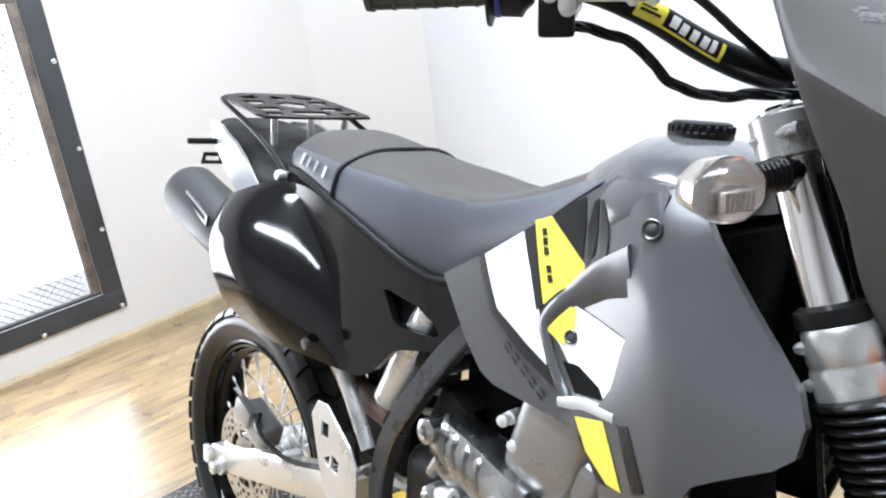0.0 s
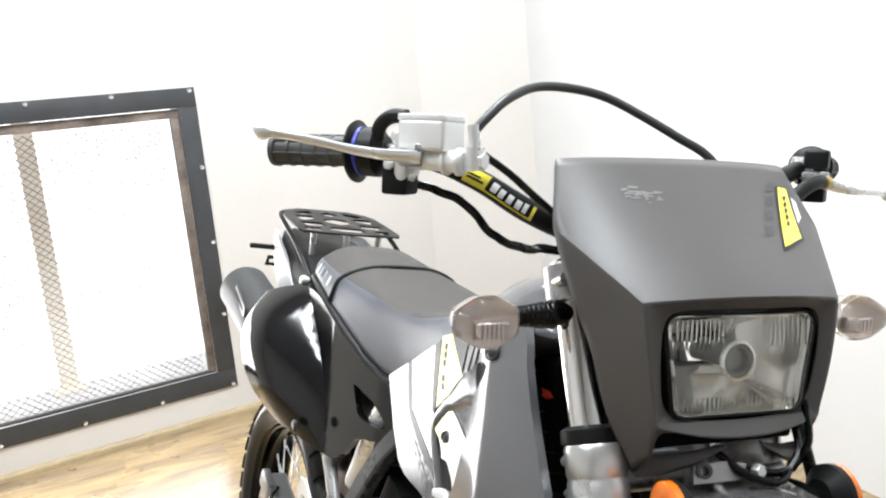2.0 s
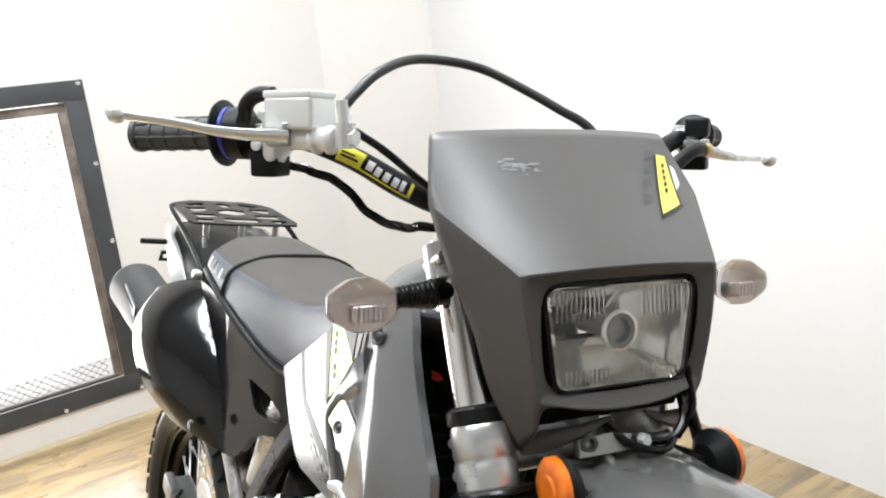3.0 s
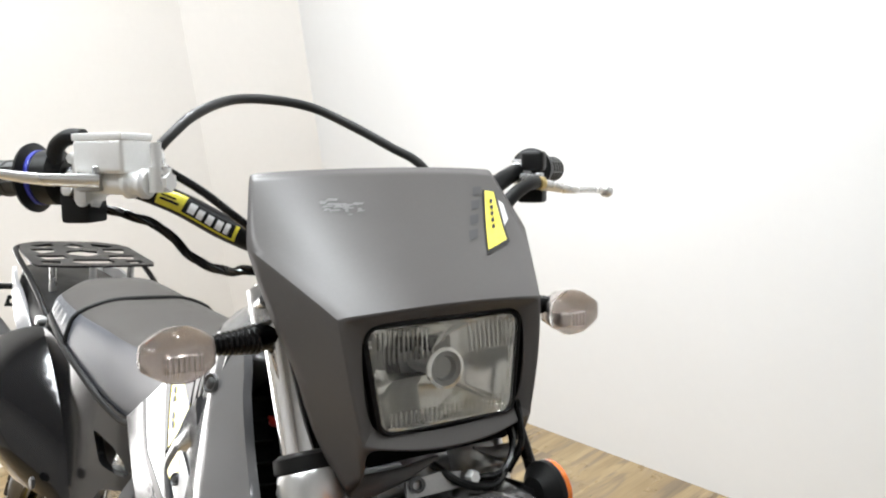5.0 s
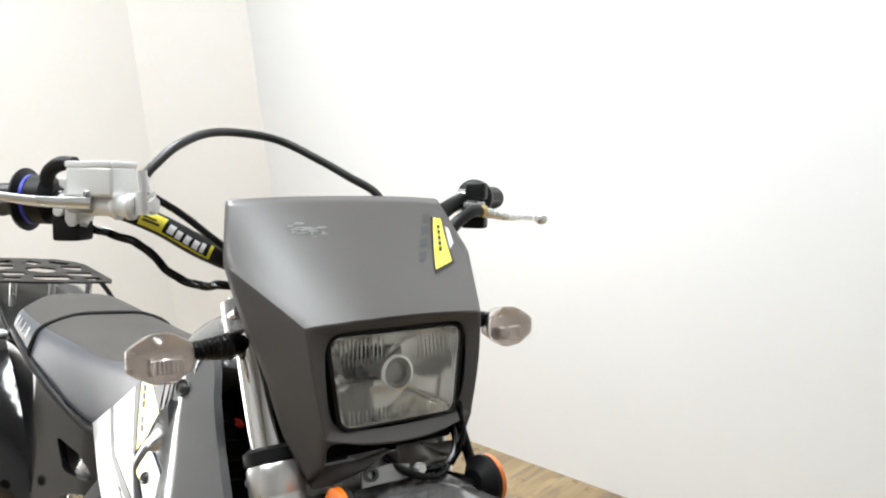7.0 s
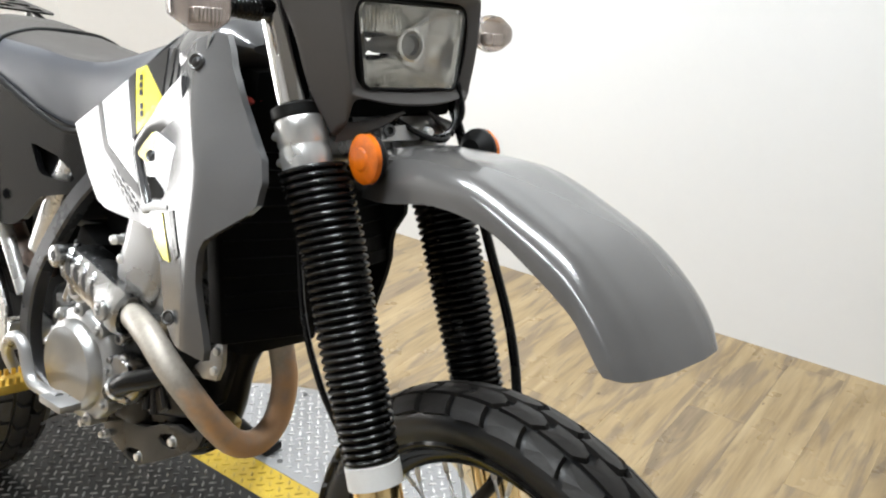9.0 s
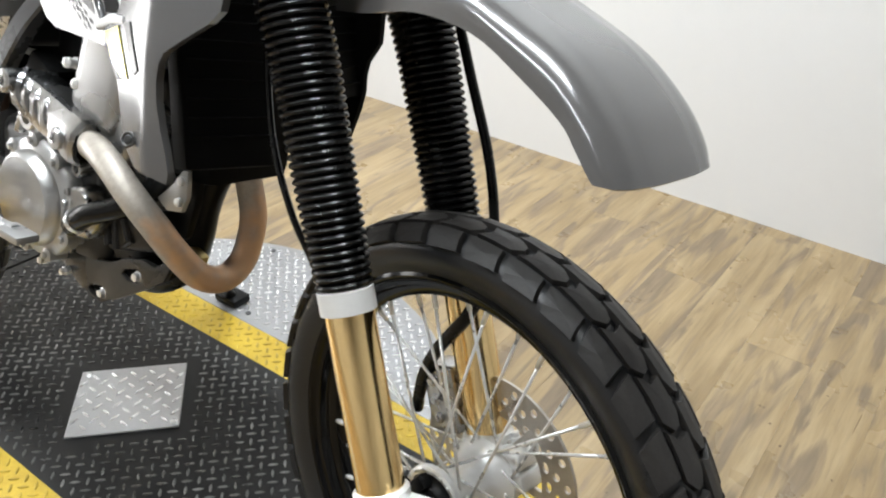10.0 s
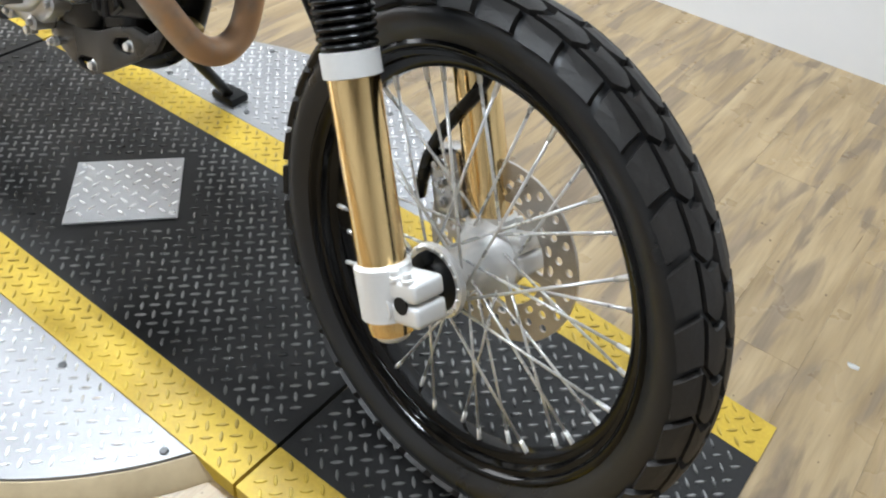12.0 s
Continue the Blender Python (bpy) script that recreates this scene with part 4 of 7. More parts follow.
bp("speedo_cable", tube([AXLE + Vector((-0.030, -0.070, 0.018)), fk(0.06, -0.092, -0.048), fk(0.14, -0.098, -0.056), fk(0.21, -0.104, -0.058), fk(0.28, -0.114, -0.058), fk(0.36, -0.128, -0.068), fk(0.46, -0.125, -0.078), fk(0.6, -0.10, -0.07), fk(0.75, -0.06, -0.03)], 0.0042, 8, 8), M_BOOT, "thin black speedometer cable", front=True)

# -- front fender --
RIDGE = [(1.235, 0.940), (1.303, 0.951), (1.391, 0.952), (1.438, 0.947), (1.510, 0.923), (1.567, 0.899), (1.621, 0.860), (1.652, 0.826), (1.668, 0.802)]
EDGE = [(1.250, 0.884), (1.316, 0.892), (1.396, 0.906), (1.476, 0.900), (1.543, 0.873), (1.593, 0.847), (1.614, 0.828), (1.628, 0.812), (1.636, 0.800)]
rows = []
for k, ((rx, rz), (ex, ez)) in enumerate(zip(RIDGE, EDGE)):
    w = (0.066, 0.082, 0.085, 0.087, 0.089, 0.090, 0.090, 0.088, 0.082)[k]
    bend = (k / 8) ** 2
    row = []
    for f, g in ((-1, 1), (-0.95, 0.52), (-0.76, 0.20), (-0.52, 0.075), (-0.34, 0.012), (0, 0.0), (0.34, 0.012), (0.52, 0.075), (0.76, 0.20), (0.95, 0.52), (1, 1)):
        row.append((rx + (ex - rx) * g + 0.010 * bend, w * f - 0.030 * bend, rz + (ez - rz) * g + 0.015 * bend))
    rows.append(row)
bp("front_fender", sheet(rows, 0.003, 4), M_FENDER, "glossy grey plastic front fender", front=True)
bp("fender_mount", box(Matrix.Translation((1.268, 0, 0.916)), 0.07, 0.14, 0.05, 0.01), M_FENDER, "", front=True)

# reflectors
for sy in (-1, 1):
    at = Vector((1.287, sy * 0.088, 0.938))
    ax = Vector((-0.06, sy * 1.0, 0.0)).normalized()
    backing = bp("reflector_backing", lathe([(-0.016, 0.016), (-0.004, 0.029), (0.002, 0.029)], at, ax, 32), M_BLACK, "", front=True)
    bp("side_reflector", lathe([(0.002, 0.029), (0.008, 0.0285), (0.011, 0.024), (0.011, 0.014), (0.013, 0.012), (0.013, 0.0)], at, ax, 32), M_ORANGE, "round amber reflector", backing, front=True)
    bp("reflector_stay", tube([at - ax * 0.012, (1.25, sy * 0.07, 0.935), (1.22, sy * 0.06, 0.93)], 0.006, 8, 4), M_BLACK, "", front=True)


# -- headlight cowl --
def cage(verts, faces):
    """Right-hand half given; the left is its mirror image."""
    bm = bmesh.new()
    vs, ws = [], []
    for x, y, z in verts:
        v = bm.verts.new((x, y, z))
        vs.append(v)
        ws.append(v if abs(y) < 1e-6 else bm.verts.new((x, -y, z)))
    for f in faces:
        bm.faces.new([vs[k] for k in f])
        if any(abs(verts[k][1]) > 1e-6 for k in f):
            bm.faces.new([ws[k] for k in reversed(f)])
    return bm


def crease(bm, pairs, verts, amount=0.7):
    lay = bm.edges.layers.float.get("crease_edge") or bm.edges.layers.float.new("crease_edge")
    for a, b in pairs:
        for s in (1, -1):
            pa, pb = (Vector((verts[k][0], s * verts[k][1], verts[k][2])) for k in (a, b))
            for e in bm.edges:
                c0, c1 = e.verts[0].co, e.verts[1].co
                if ((c0 - pa).length < 1e-6 and (c1 - pb).length < 1e-6) or ((c0 - pb).length < 1e-6 and (c1 - pa).length < 1e-6):
                    e[lay] = amount


CV = [
    (1.114, -0.1405, 1.246), (1.124, -0.098, 1.249), (1.131, 0, 1.251),  # 0-2 top edge
    (1.158, -0.160, 1.180), (1.180, -0.112, 1.184), (1.197, 0, 1.190),  # 3-5 widest
    (1.176, -0.149, 1.122), (1.250, -0.110, 1.121), (1.263, -0.056, 1.126), (1.268, 0, 1.128),  # 6-9 brow
    (1.250, -0.089, 1.1135), (1.254, -0.048, 1.1145), (1.256, 0, 1.1145),  # 10-12 opening top
    (1.200, -0.131, 1.064), (1.256, -0.104, 1.064), (1.250, -0.0885, 1.062),  # 13-15 cheek
    (1.208, -0.120, 1.006), (1.256, -0.092, 1.006), (1.249, -0.0815, 1.014),  # 16-18 cheek low
    (1.266, -0.050, 0.997), (1.270, 0, 0.995), (1.252, -0.045, 1.009), (1.256, 0, 1.008),  # 19-22 lip under the lamp
    (1.230, -0.097, 0.953), (1.246, -0.086, 0.972),  # 23-24 foot of the cheek
]
CF = [(0, 3, 4, 1), (1, 4, 5, 2), (3, 7, 8, 4), (4, 8, 9, 5), (7, 10, 11, 8), (8, 11, 12, 9), (3, 6, 7),
      (6, 13, 14, 7), (7, 14, 15, 10), (13, 17, 14), (14, 17, 18, 15), (17, 19, 21, 18), (19, 20, 22, 21),
      (13, 16, 23, 24, 17)]
cb = cage(CV, CF)
crease(cb, [(7, 8), (8, 9)], CV, 0.82)
crease(cb, [(10, 11), (11, 12), (10, 15), (15, 18), (18, 21), (21, 22), (19, 20), (17, 19), (14, 17), (7, 14), (7, 10), (17, 18)], CV, 0.9)
crease(cb, [(3, 7), (13, 17)], CV, 0.93)
crease(cb, [(0, 3), (3, 6), (6, 13), (13, 16), (16, 23), (23, 24), (24, 17), (0, 1), (1, 2)], CV, 1.0)
vl = cb.verts.layers.float.new("crease_vert")
for v in cb.verts:
    if any((v.co - Vector((CV[k][0], s_ * CV[k][1], CV[k][2]))).length < 1e-6 for k in (0, 3, 7, 13, 17, 23) for s_ in (1, -1)):
        v[vl] = 0.95
cowl = bp("headlight_cowl", cb, M_GREY, "scuffed grey plastic headlight cowl", front=True)
solid(cowl, 0.0035)
subsurf(cowl, 3)
# deflector wings, and a black box for the shade in the slot below the lip
for sy in (-1, 1):
    wing = bmesh.new()
    rings = []
    for f, h_, d_ in ((0.0, 0.010, 0.012), (0.25, 0.0095, 0.014), (0.6, 0.006, 0.012), (1.0, 0.0015, 0.004)):
        c = Vector((1.231, sy * 0.094, 0.958)).lerp(Vector((1.264, sy * 0.020, 0.986)), f) + Vector((0.006 * math.sin(math.pi * f), 0, -0.003 * math.sin(math.pi * f)))
        rings.append([c + Vector(q) for q in ((-d_, 0, -h_ * 0.6), (0, 0, -h_), (0.002, 0, -h_ * 0.4), (0, 0, h_ * 0.5), (-d_ * 0.5, 0, h_), (-d_, 0, h_ * 0.6))])
    add_loft(wing, rings)
    bp("cowl_wing", wing, M_GREY, "grey chin wing below a dark slot", front=True)
bp("chin_slot_shade", box(Matrix.Translation((1.222, 0, 0.992)), 0.03, 0.16, 0.030, 0.006), M_VOID, "", front=True)



# headlight
def rounded_rect(w_top, w_bot, h, r, n=5):
    pts = []
    for cx, cz, a0 in ((w_top / 2 - r, h / 2 - r, 0), (-w_top / 2 + r, h / 2 - r, 90), (-w_bot / 2 + r, -h / 2 + r, 180), (w_bot / 2 - r, -h / 2 + r, 270)):
        for k in range(n + 1):
            a = radians(a0 + 90 * k / n)
            pts.append((cx + r * math.cos(a), cz + r * math.sin(a)))
    return pts


HL = Matrix.Translation((1.246, 0, 1.0605)) @ Matrix.Rotation(radians(-3), 4, "Y") @ Matrix(((0, 0, 1, 0), (1, 0, 0, 0), (0, 1, 0, 0), (0, 0, 0, 1)))


def hl_ring(scale, depth, dz=0.0):
    return [HL @ Vector((x * scale, z * scale + dz, depth)) for x, z in rounded_rect(0.168, 0.148, 0.098, 0.012)]


bezel = bmesh.new()
add_loft(bezel, [hl_ring(1.14, -0.016), hl_ring(1.14, -0.010), hl_ring(1.02, -0.008), hl_ring(1.02, -0.016)], False)
add_loft(bezel, [hl_ring(1.03, -0.02), hl_ring(1.03, 0.004), hl_ring(1.0, 0.006), hl_ring(0.965, 0.003), hl_ring(0.965, -0.02)], False)
bp("lamp_bezel", bezel, M_BLACK, "black rubber lamp surround", front=True)
glassy = bmesh.new()
add_loft(glassy, [hl_ring(0.97, 0.0), hl_ring(0.955, 0.007), hl_ring(0.90, 0.0095), hl_ring(0.5, 0.0115), hl_ring(0.02, 0.012)], True)
gl = bp("lamp_glass", glassy, M_GLASS, "clear ribbed headlight glass", front=True)
gl.visible_shadow = False
bowl = bmesh.new()
add_loft(bowl, [hl_ring(0.96, -0.004), hl_ring(0.93, -0.012), hl_ring(0.75, -0.035), hl_ring(0.45, -0.052), hl_ring(0.2, -0.058)], False)
solid(bp("lamp_reflector", bowl, M_REFLECTOR, "mirror-bright headlight reflector", front=True), 0.002, 1)
# wide black flange added to keep the gap round the lamp dark
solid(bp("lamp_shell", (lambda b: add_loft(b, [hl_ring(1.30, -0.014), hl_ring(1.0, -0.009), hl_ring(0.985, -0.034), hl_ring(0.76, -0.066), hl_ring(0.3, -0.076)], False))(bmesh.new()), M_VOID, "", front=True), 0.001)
bulb = bmesh.new()
add_lathe(bulb, [(-0.008, 0.0165), (-0.006, 0.0195), (-0.003, 0.0195), (-0.002, 0.0165)], HL @ Vector((0, 0.002, 0)), HL.to_3x3() @ Vector((0, 0, 1)), 28, True)
bp("lamp_ring", bulb, M_REFLECTOR, "bright ring round the bulb", front=True)
bulb = bmesh.new()
add_lathe(bulb, [(-0.056, 0.010), (-0.02, 0.010), (-0.012, 0.0155), (-0.006, 0.0165), (-0.004, 0.012), (-0.010, 0.010), (-0.010, 0.0)], HL @ Vector((0, 0.002, 0)), HL.to_3x3() @ Vector((0, 0, 1)), 28)
bp("lamp_bulb_cap", bulb, M_DISC_CAP, "grey bulb shield", front=True)
flutes = bmesh.new()
for k in range(30):
    x = -0.072 + 0.144 * k / 29
    for z0, z1 in ((0.016, 0.043), (-0.043, -0.03)):
        if abs(x) < 0.022 and z0 > 0 or abs(x) > 0.064 and z0 < 0:
            continue
        add_tube(flutes, [HL @ Vector((x, z0, 0.0045)), HL @ Vector((x, z1, 0.0045))], 0.0013, 5)
fl = bp("lamp_flutes", flutes, M_GLASS, "", front=True)
fl.visible_shadow = False

# turn signals
for sy in (-1, 1):
    at = Vector((1.160, sy * 0.226, 1.088)) if sy < 0 else Vector((1.166, 0.220, 1.081))
    prof = [(0.0, 0.011), (0.030, 0.0125)]
    for k in range(9):
        h = 0.032 + 0.045 * k / 9
        r = 0.0148 - 0.0006 * k
        prof += [(h, r - 0.0014), (h + 0.001, r), (h + 0.003, r), (h + 0.004, r - 0.0014)]
    prof += [(0.085, 0.0085)]
    st = lathe(prof, (1.150, sy * 0.118, 1.092), (0, sy, -0.02), 20)
    bp("signal_stalk", st, M_BOOT, "ribbed black rubber stalk", front=True)

    def sig_ring(scale, dx, at=at, sy=sy, n=3):
        """Eight-cornered outline with eased corners, longer sideways."""
        c8 = [(1.0, 0.40), (0.30, 0.95), (-0.30, 1.0), (-0.97, 0.50), (-0.97, -0.50), (-0.30, -1.0), (0.30, -0.95), (1.0, -0.40)]
        eased = [(u0 + (u1 - u0) * f, v0 + (v1 - v0) * f) for (u0, v0), (u1, v1) in zip(c8, c8[1:] + c8[:1]) for f in (0.17, 0.83)]
        return [at + Vector((dx, sy * 0.0338 * u * scale, 0.0262 * v * scale)) for u, v in round_outline(eased, n)]
    body_s = bmesh.new()
    add_loft(body_s, [sig_ring(0.50, -0.032), sig_ring(0.84, -0.022), sig_ring(0.98, -0.004), sig_ring(1.0, 0.0)])
    sig = bp("signal_body", body_s, M_SIGBODY, "smoke grey signal housing", front=True)
    lens_s = bmesh.new()
    add_loft(lens_s, [sig_ring(0.995, 0.0005), sig_ring(0.98, 0.006), sig_ring(0.92, 0.0105), sig_ring(0.74, 0.0170), sig_ring(0.50, 0.0215), sig_ring(0.25, 0.0235), sig_ring(0.02, 0.024)])
    ln = bp("signal_lens", lens_s, M_LENSCLEAR, "clear smoked signal lens", sig, front=True)
    ln.visible_shadow = False
    ribs_s = box(Matrix.Translation(at + Vector((0.004, -sy * 0.004, -0.006))), 0.004, 0.030, 0.013, 0.001, 1)
    for k in range(7):
        add_tube(ribs_s, [at + Vector((0.0065, -sy * 0.004 - 0.0126 + 0.0042 * k, -0.012)), at + Vector((0.0065, -sy * 0.004 - 0.0126 + 0.0042 * k, -0.0005))], 0.0014, 5)
    bp("signal_flutes", ribs_s, M_SIGRIB, "pale fluted signal insert", sig, front=True)

# -- handlebar and controls --
BARR = [(0.909, -0.395, 1.2415), (0.945, -0.350, 1.243), (0.985, -0.305, 1.244), (1.014, -0.250, 1.240), (1.036, -0.195, 1.219), (1.062, -0.145, 1.188), (1.082, -0.095, 1.168), (1.085, -0.040, 1.163)]
BAR = BARR + [(x, -y, z) for x, y, z in reversed(BARR)]
pts = spline(BAR, 6)
rad = [0.0112 + 0.0035 * max(0.0, 1 - abs(p.y) / 0.24) * 1.6 if abs(p.y) < 0.24 else 0.0112 for p in pts]
bp("handlebar", add_tube(bmesh.new(), pts, rad, 16), M_SATIN, "black tapered handlebar", front=True)
for sy in (-1, 1):
    g = bmesh.new()
    a, b = Vector((0.909, sy * 0.395, 1.2415)), Vector((0.972, sy * 0.317, 1.2437))
    d = (b - a).normalized()
    L = (b - a).length
    prof = [(-0.003, 0.013), (-0.003, 0.0185), (0.003, 0.019), (0.004, 0.0165)]
    n = 5
    for k in range(n):
        s0 = 0.006 + (L - 0.012) * k / n
        h = (L - 0.012) / n
        prof += [(s0, 0.0166), (s0 + 0.74 * h, 0.0166), (s0 + 0.78 * h, 0.0184), (s0 + 0.94 * h, 0.0184), (s0 + 0.98 * h, 0.0166)]
    prof += [(L, 0.017)]
    add_lathe(g, prof, a, d, 24)
    grip = bp("grip", g, M_GRIP, "ribbed black rubber grip", front=True)
    gu = d.cross(Vector((0, 0, 1))).normalized()
    gv = d.cross(gu)
    for k in range(7):
        q = 2 * math.pi * (k + 0.2) / 7
        o_ = (gu * math.cos(q) + gv * math.sin(q)) * 0.0172
        bp("grip_rib", add_tube(bmesh.new(), [a + d * 0.004 + o_, a + d * (L - 0.004) + o_], 0.0014, 6), M_GRIP, "", grip, front=True)
    fl = bmesh.new()
    fr_ = 0.035 if sy < 0 else 0.023
    add_lathe(fl, [(L, 0.018), (L + 0.001, fr_ - 0.001), (L + 0.004, fr_), (L + 0.007, min(fr_, 0.026)), (L + 0.012, 0.018)], a, d, 28)
    bp("grip_flange", fl, M_BLACK, "", front=True)
    if sy < 0:
        bp("throttle_ring", lathe([(L + 0.0075, 0.024), (L + 0.008, 0.0275), (L + 0.012, 0.0275), (L + 0.0125, 0.02)], a, d, 28), M_BLUE, "blue throttle tube ring", front=True)
    hs = bmesh.new()
    add_lathe(hs, [(L + 0.011, 0.020), (L + 0.013, 0.027), (L + 0.030, 0.028), (L + 0.034, 0.022), (L + 0.040, 0.017)], a, d, 24)
    bp("throttle_housing" if sy < 0 else "switch_housing", hs, M_BLACK, "black control housing", front=True)
    sw = bmesh.new()
    c = a + d * (L + 0.052)
    add_box(sw, Matrix.Translation(c + Vector((0.012, 0, -0.028))) @ Matrix.Rotation(radians(sy * 40), 4, "Z"), 0.034, 0.030, 0.034, 0.004)
    bp("switch_box", sw, M_BLACK, "small black switch box", front=True)
    # lever
    piv = Vector((1.058, sy * 0.268, 1.241))
    tip = Vector((1.0075, -0.423, 1.262)) if sy < 0 else Vector((1.003, 0.420, 1.2106))
    if sy > 0:
        piv = Vector((1.058, 0.256, 1.226))
    lv = bmesh.new()
    p1 = piv.lerp(tip, 0.35) + Vector((0.010, 0, -0.004))
    p2 = piv.lerp(tip, 0.7) + Vector((0.006, 0, -0.001))
    add_tube(lv, spline([piv, p1, p2, tip], 6), [0.0085 - 0.0035 * min(1, k / 9) for k in range(19)], 12, flat=0.75)
    add_lathe(lv, [(-0.0095, 0.0), (-0.0085, 0.005), (-0.005, 0.009), (0, 0.0105), (0.005, 0.009), (0.0085, 0.005), (0.0095, 0.0)], tip, (0, 0, 1), 14)
    bp("brake_lever" if sy < 0 else "clutch_lever", lv, M_ALUB, "polished aluminium lever with a ball end", front=True)
    pc = bmesh.new()
    bar_near = Vector((1.008, sy * 0.264, 1.241))
    add_box(pc, Matrix.Translation(piv.lerp(bar_near, 0.4)) @ Matrix.Rotation(radians(sy * 40), 4, "Z"), *((0.034, 0.028, 0.02) if sy < 0 else (0.030, 0.018, 0.014)), 0.004)
    bolt(pc, piv + Vector((0, 0, 0.008)), (0, 0, 1), 0.006, 0.006)
    add_tube(pc, [bar_near - Vector((0.006, sy * 0.010, 0)), bar_near + Vector((0.006, sy * 0.010, 0))], 0.0165, 18)
    bp("lever_perch", pc, M_CAST, "silver lever clamp", front=True)
    if sy > 0:
        bp("cable_boot", tube([piv + Vector((0.004, -0.006, 0.002)), piv + Vector((0.016, -0.030, 0.0)), piv + Vector((0.024, -0.058, -0.012)), piv + Vector((0.030, -0.085, -0.034))], 0.0085, 12, 5), M_BLACK, "black rubber cable boot", front=True)
        bp("cable_adjuster", lathe([(-0.005, 0.0), (-0.005, 0.0085), (0.004, 0.0085), (0.006, 0.006), (0.012, 0.0055)], piv + Vector((0.006, -0.004, 0.001)), (0.3, -1, 0.0), 14), M_BRASSY, "brass cable adjuster", front=True)
        bp("clutch_switch", box(Matrix.Translation(c + Vector((0.020, -0.004, 0.010))) @ Matrix.Rotation(radians(40), 4, "Z"), 0.030, 0.026, 0.026, 0.006, 3), M_BLACK, "black switch block", front=True)

# clamp halves and bolts of the brake perch
pf = bmesh.new()
for q, r in (((1.022, -0.288, 1.232), 0.0062), ((1.030, -0.276, 1.222), 0.0070), ((1.024, -0.282, 1.262), 0.0055), ((1.040, -0.264, 1.246), 0.0075)):
    add_lathe(pf, [(-0.012, r * 1.25), (0.002, r * 1.25), (0.003, r), (0.008, r), (0.009, r * 0.5), (0.009, 0)], q, (0.7, -0.62, 0.1), 12)
add_box(pf, Matrix.Translation((1.028, -0.272, 1.243)) @ Matrix.Rotation(radians(-50), 4, "Z"), 0.030, 0.016, 0.046, 0.004)
bp("perch_clamp", pf, M_CLAMP, "bolted silver lever clamp", front=True)
# master cylinder
mc_rot = Matrix.Rotation(radians(42), 4, "Z")
mcm = Matrix.Translation((1.0465, -0.252, 1.264)) @ mc_rot
reservoir = bp("brake_reservoir", box(mcm, 0.056, 0.046, 0.032, 0.004, 3), M_RES, "square silver brake fluid reservoir", front=True)
bp("reservoir_lid", box(mcm @ pose(0, 0, 0.0185), 0.057, 0.047, 0.007, 0.002), M_RES, "", reservoir, front=True)
cyl = bmesh.new()
add_tube(cyl, [mcm @ Vector((-0.045, -0.006, -0.024)), mcm @ Vector((0.044, -0.006, -0.026))], 0.0115, 18)
for k_ in range(2):
    add_lathe(cyl, [(0, 0.0115), (0.003, 0.0145), (0.007, 0.0145), (0.010, 0.0115)], mcm @ Vector((0.018 + 0.016 * k_, -0.006, -0.026)), mc_rot @ Vector((1, 0, 0)), 18)
add_tube(cyl, [mcm @ Vector((0.050, -0.006, -0.024)), mcm @ Vector((0.068, -0.006, -0.024))], 0.009, 6)
bp("master_cylinder", cyl, M_RES, "silver master cylinder", front=True)
bj = mcm @ Vector((0.056, -0.006, -0.024))
bp("banjo", (lambda b: add_tube(add_tube(b, [bj + Vector((0, 0, -0.01)), bj + Vector((0, 0, 0.014))], 0.0105, 14), [bj + Vector((0, 0, 0.01)), bj + Vector((-0.003, -0.002, 0.036))], 0.0062, 10))(bmesh.new()), M_ALUB, "", front=True)
bp("front_brake_line", tube([bj + Vector((-0.002, -0.001, 0.030)), (1.086, -0.206, 1.284), (1.072, -0.178, 1.305), (1.046, -0.135, 1.321), (1.026, -0.085, 1.324), (1.020, -0.035, 1.317), (1.040, 0.005, 1.296), (1.062, 0.040, 1.273), (1.080, 0.072, 1.250), (1.100, 0.095, 1.20)], 0.0052, 10, 8), M_HOSE, "black arched brake hose", front=True)
bp("throttle_cable_guide", tube([(0.998, -0.300, 1.255), (1.006, -0.297, 1.274), (1.020, -0.288, 1.283), (1.034, -0.276, 1.283)], 0.008, 10, 6), M_BLACK, "", front=True)
loom_line = spline([(0.992, -0.262, 1.214), (1.016, -0.238, 1.206), (1.040, -0.209, 1.192), (1.056, -0.182, 1.161), (1.086, -0.160, 1.150), (1.118, -0.145, 1.153), (1.14, -0.10, 1.15)], 8)
loom = bmesh.new()
for ph in (0.0, 2.1, 4.2):
    strand = []
    for k, q in enumerate(loom_line):
        d_ = (loom_line[min(k + 1, len(loom_line) - 1)] - loom_line[max(k - 1, 0)]).normalized()
        u_ = d_.cross(Vector((0, 0, 1))).normalized()
        a = k * 0.34 + ph
        strand.append(q + (u_ * math.cos(a) + d_.cross(u_) * math.sin(a)) * 0.0026)
    add_tube(loom, strand, 0.0027, 8)
bp("wiring_harness", loom, M_BOOT, "twisted black wiring harness", front=True)
bp("crossbar_cable", tube([(1.060, -0.208, 1.252), (1.078, -0.175, 1.228), (1.096, -0.140, 1.196), (1.11, -0.10, 1.165)], 0.0042, 8, 6), M_BOOT, "thin black cable", front=True)
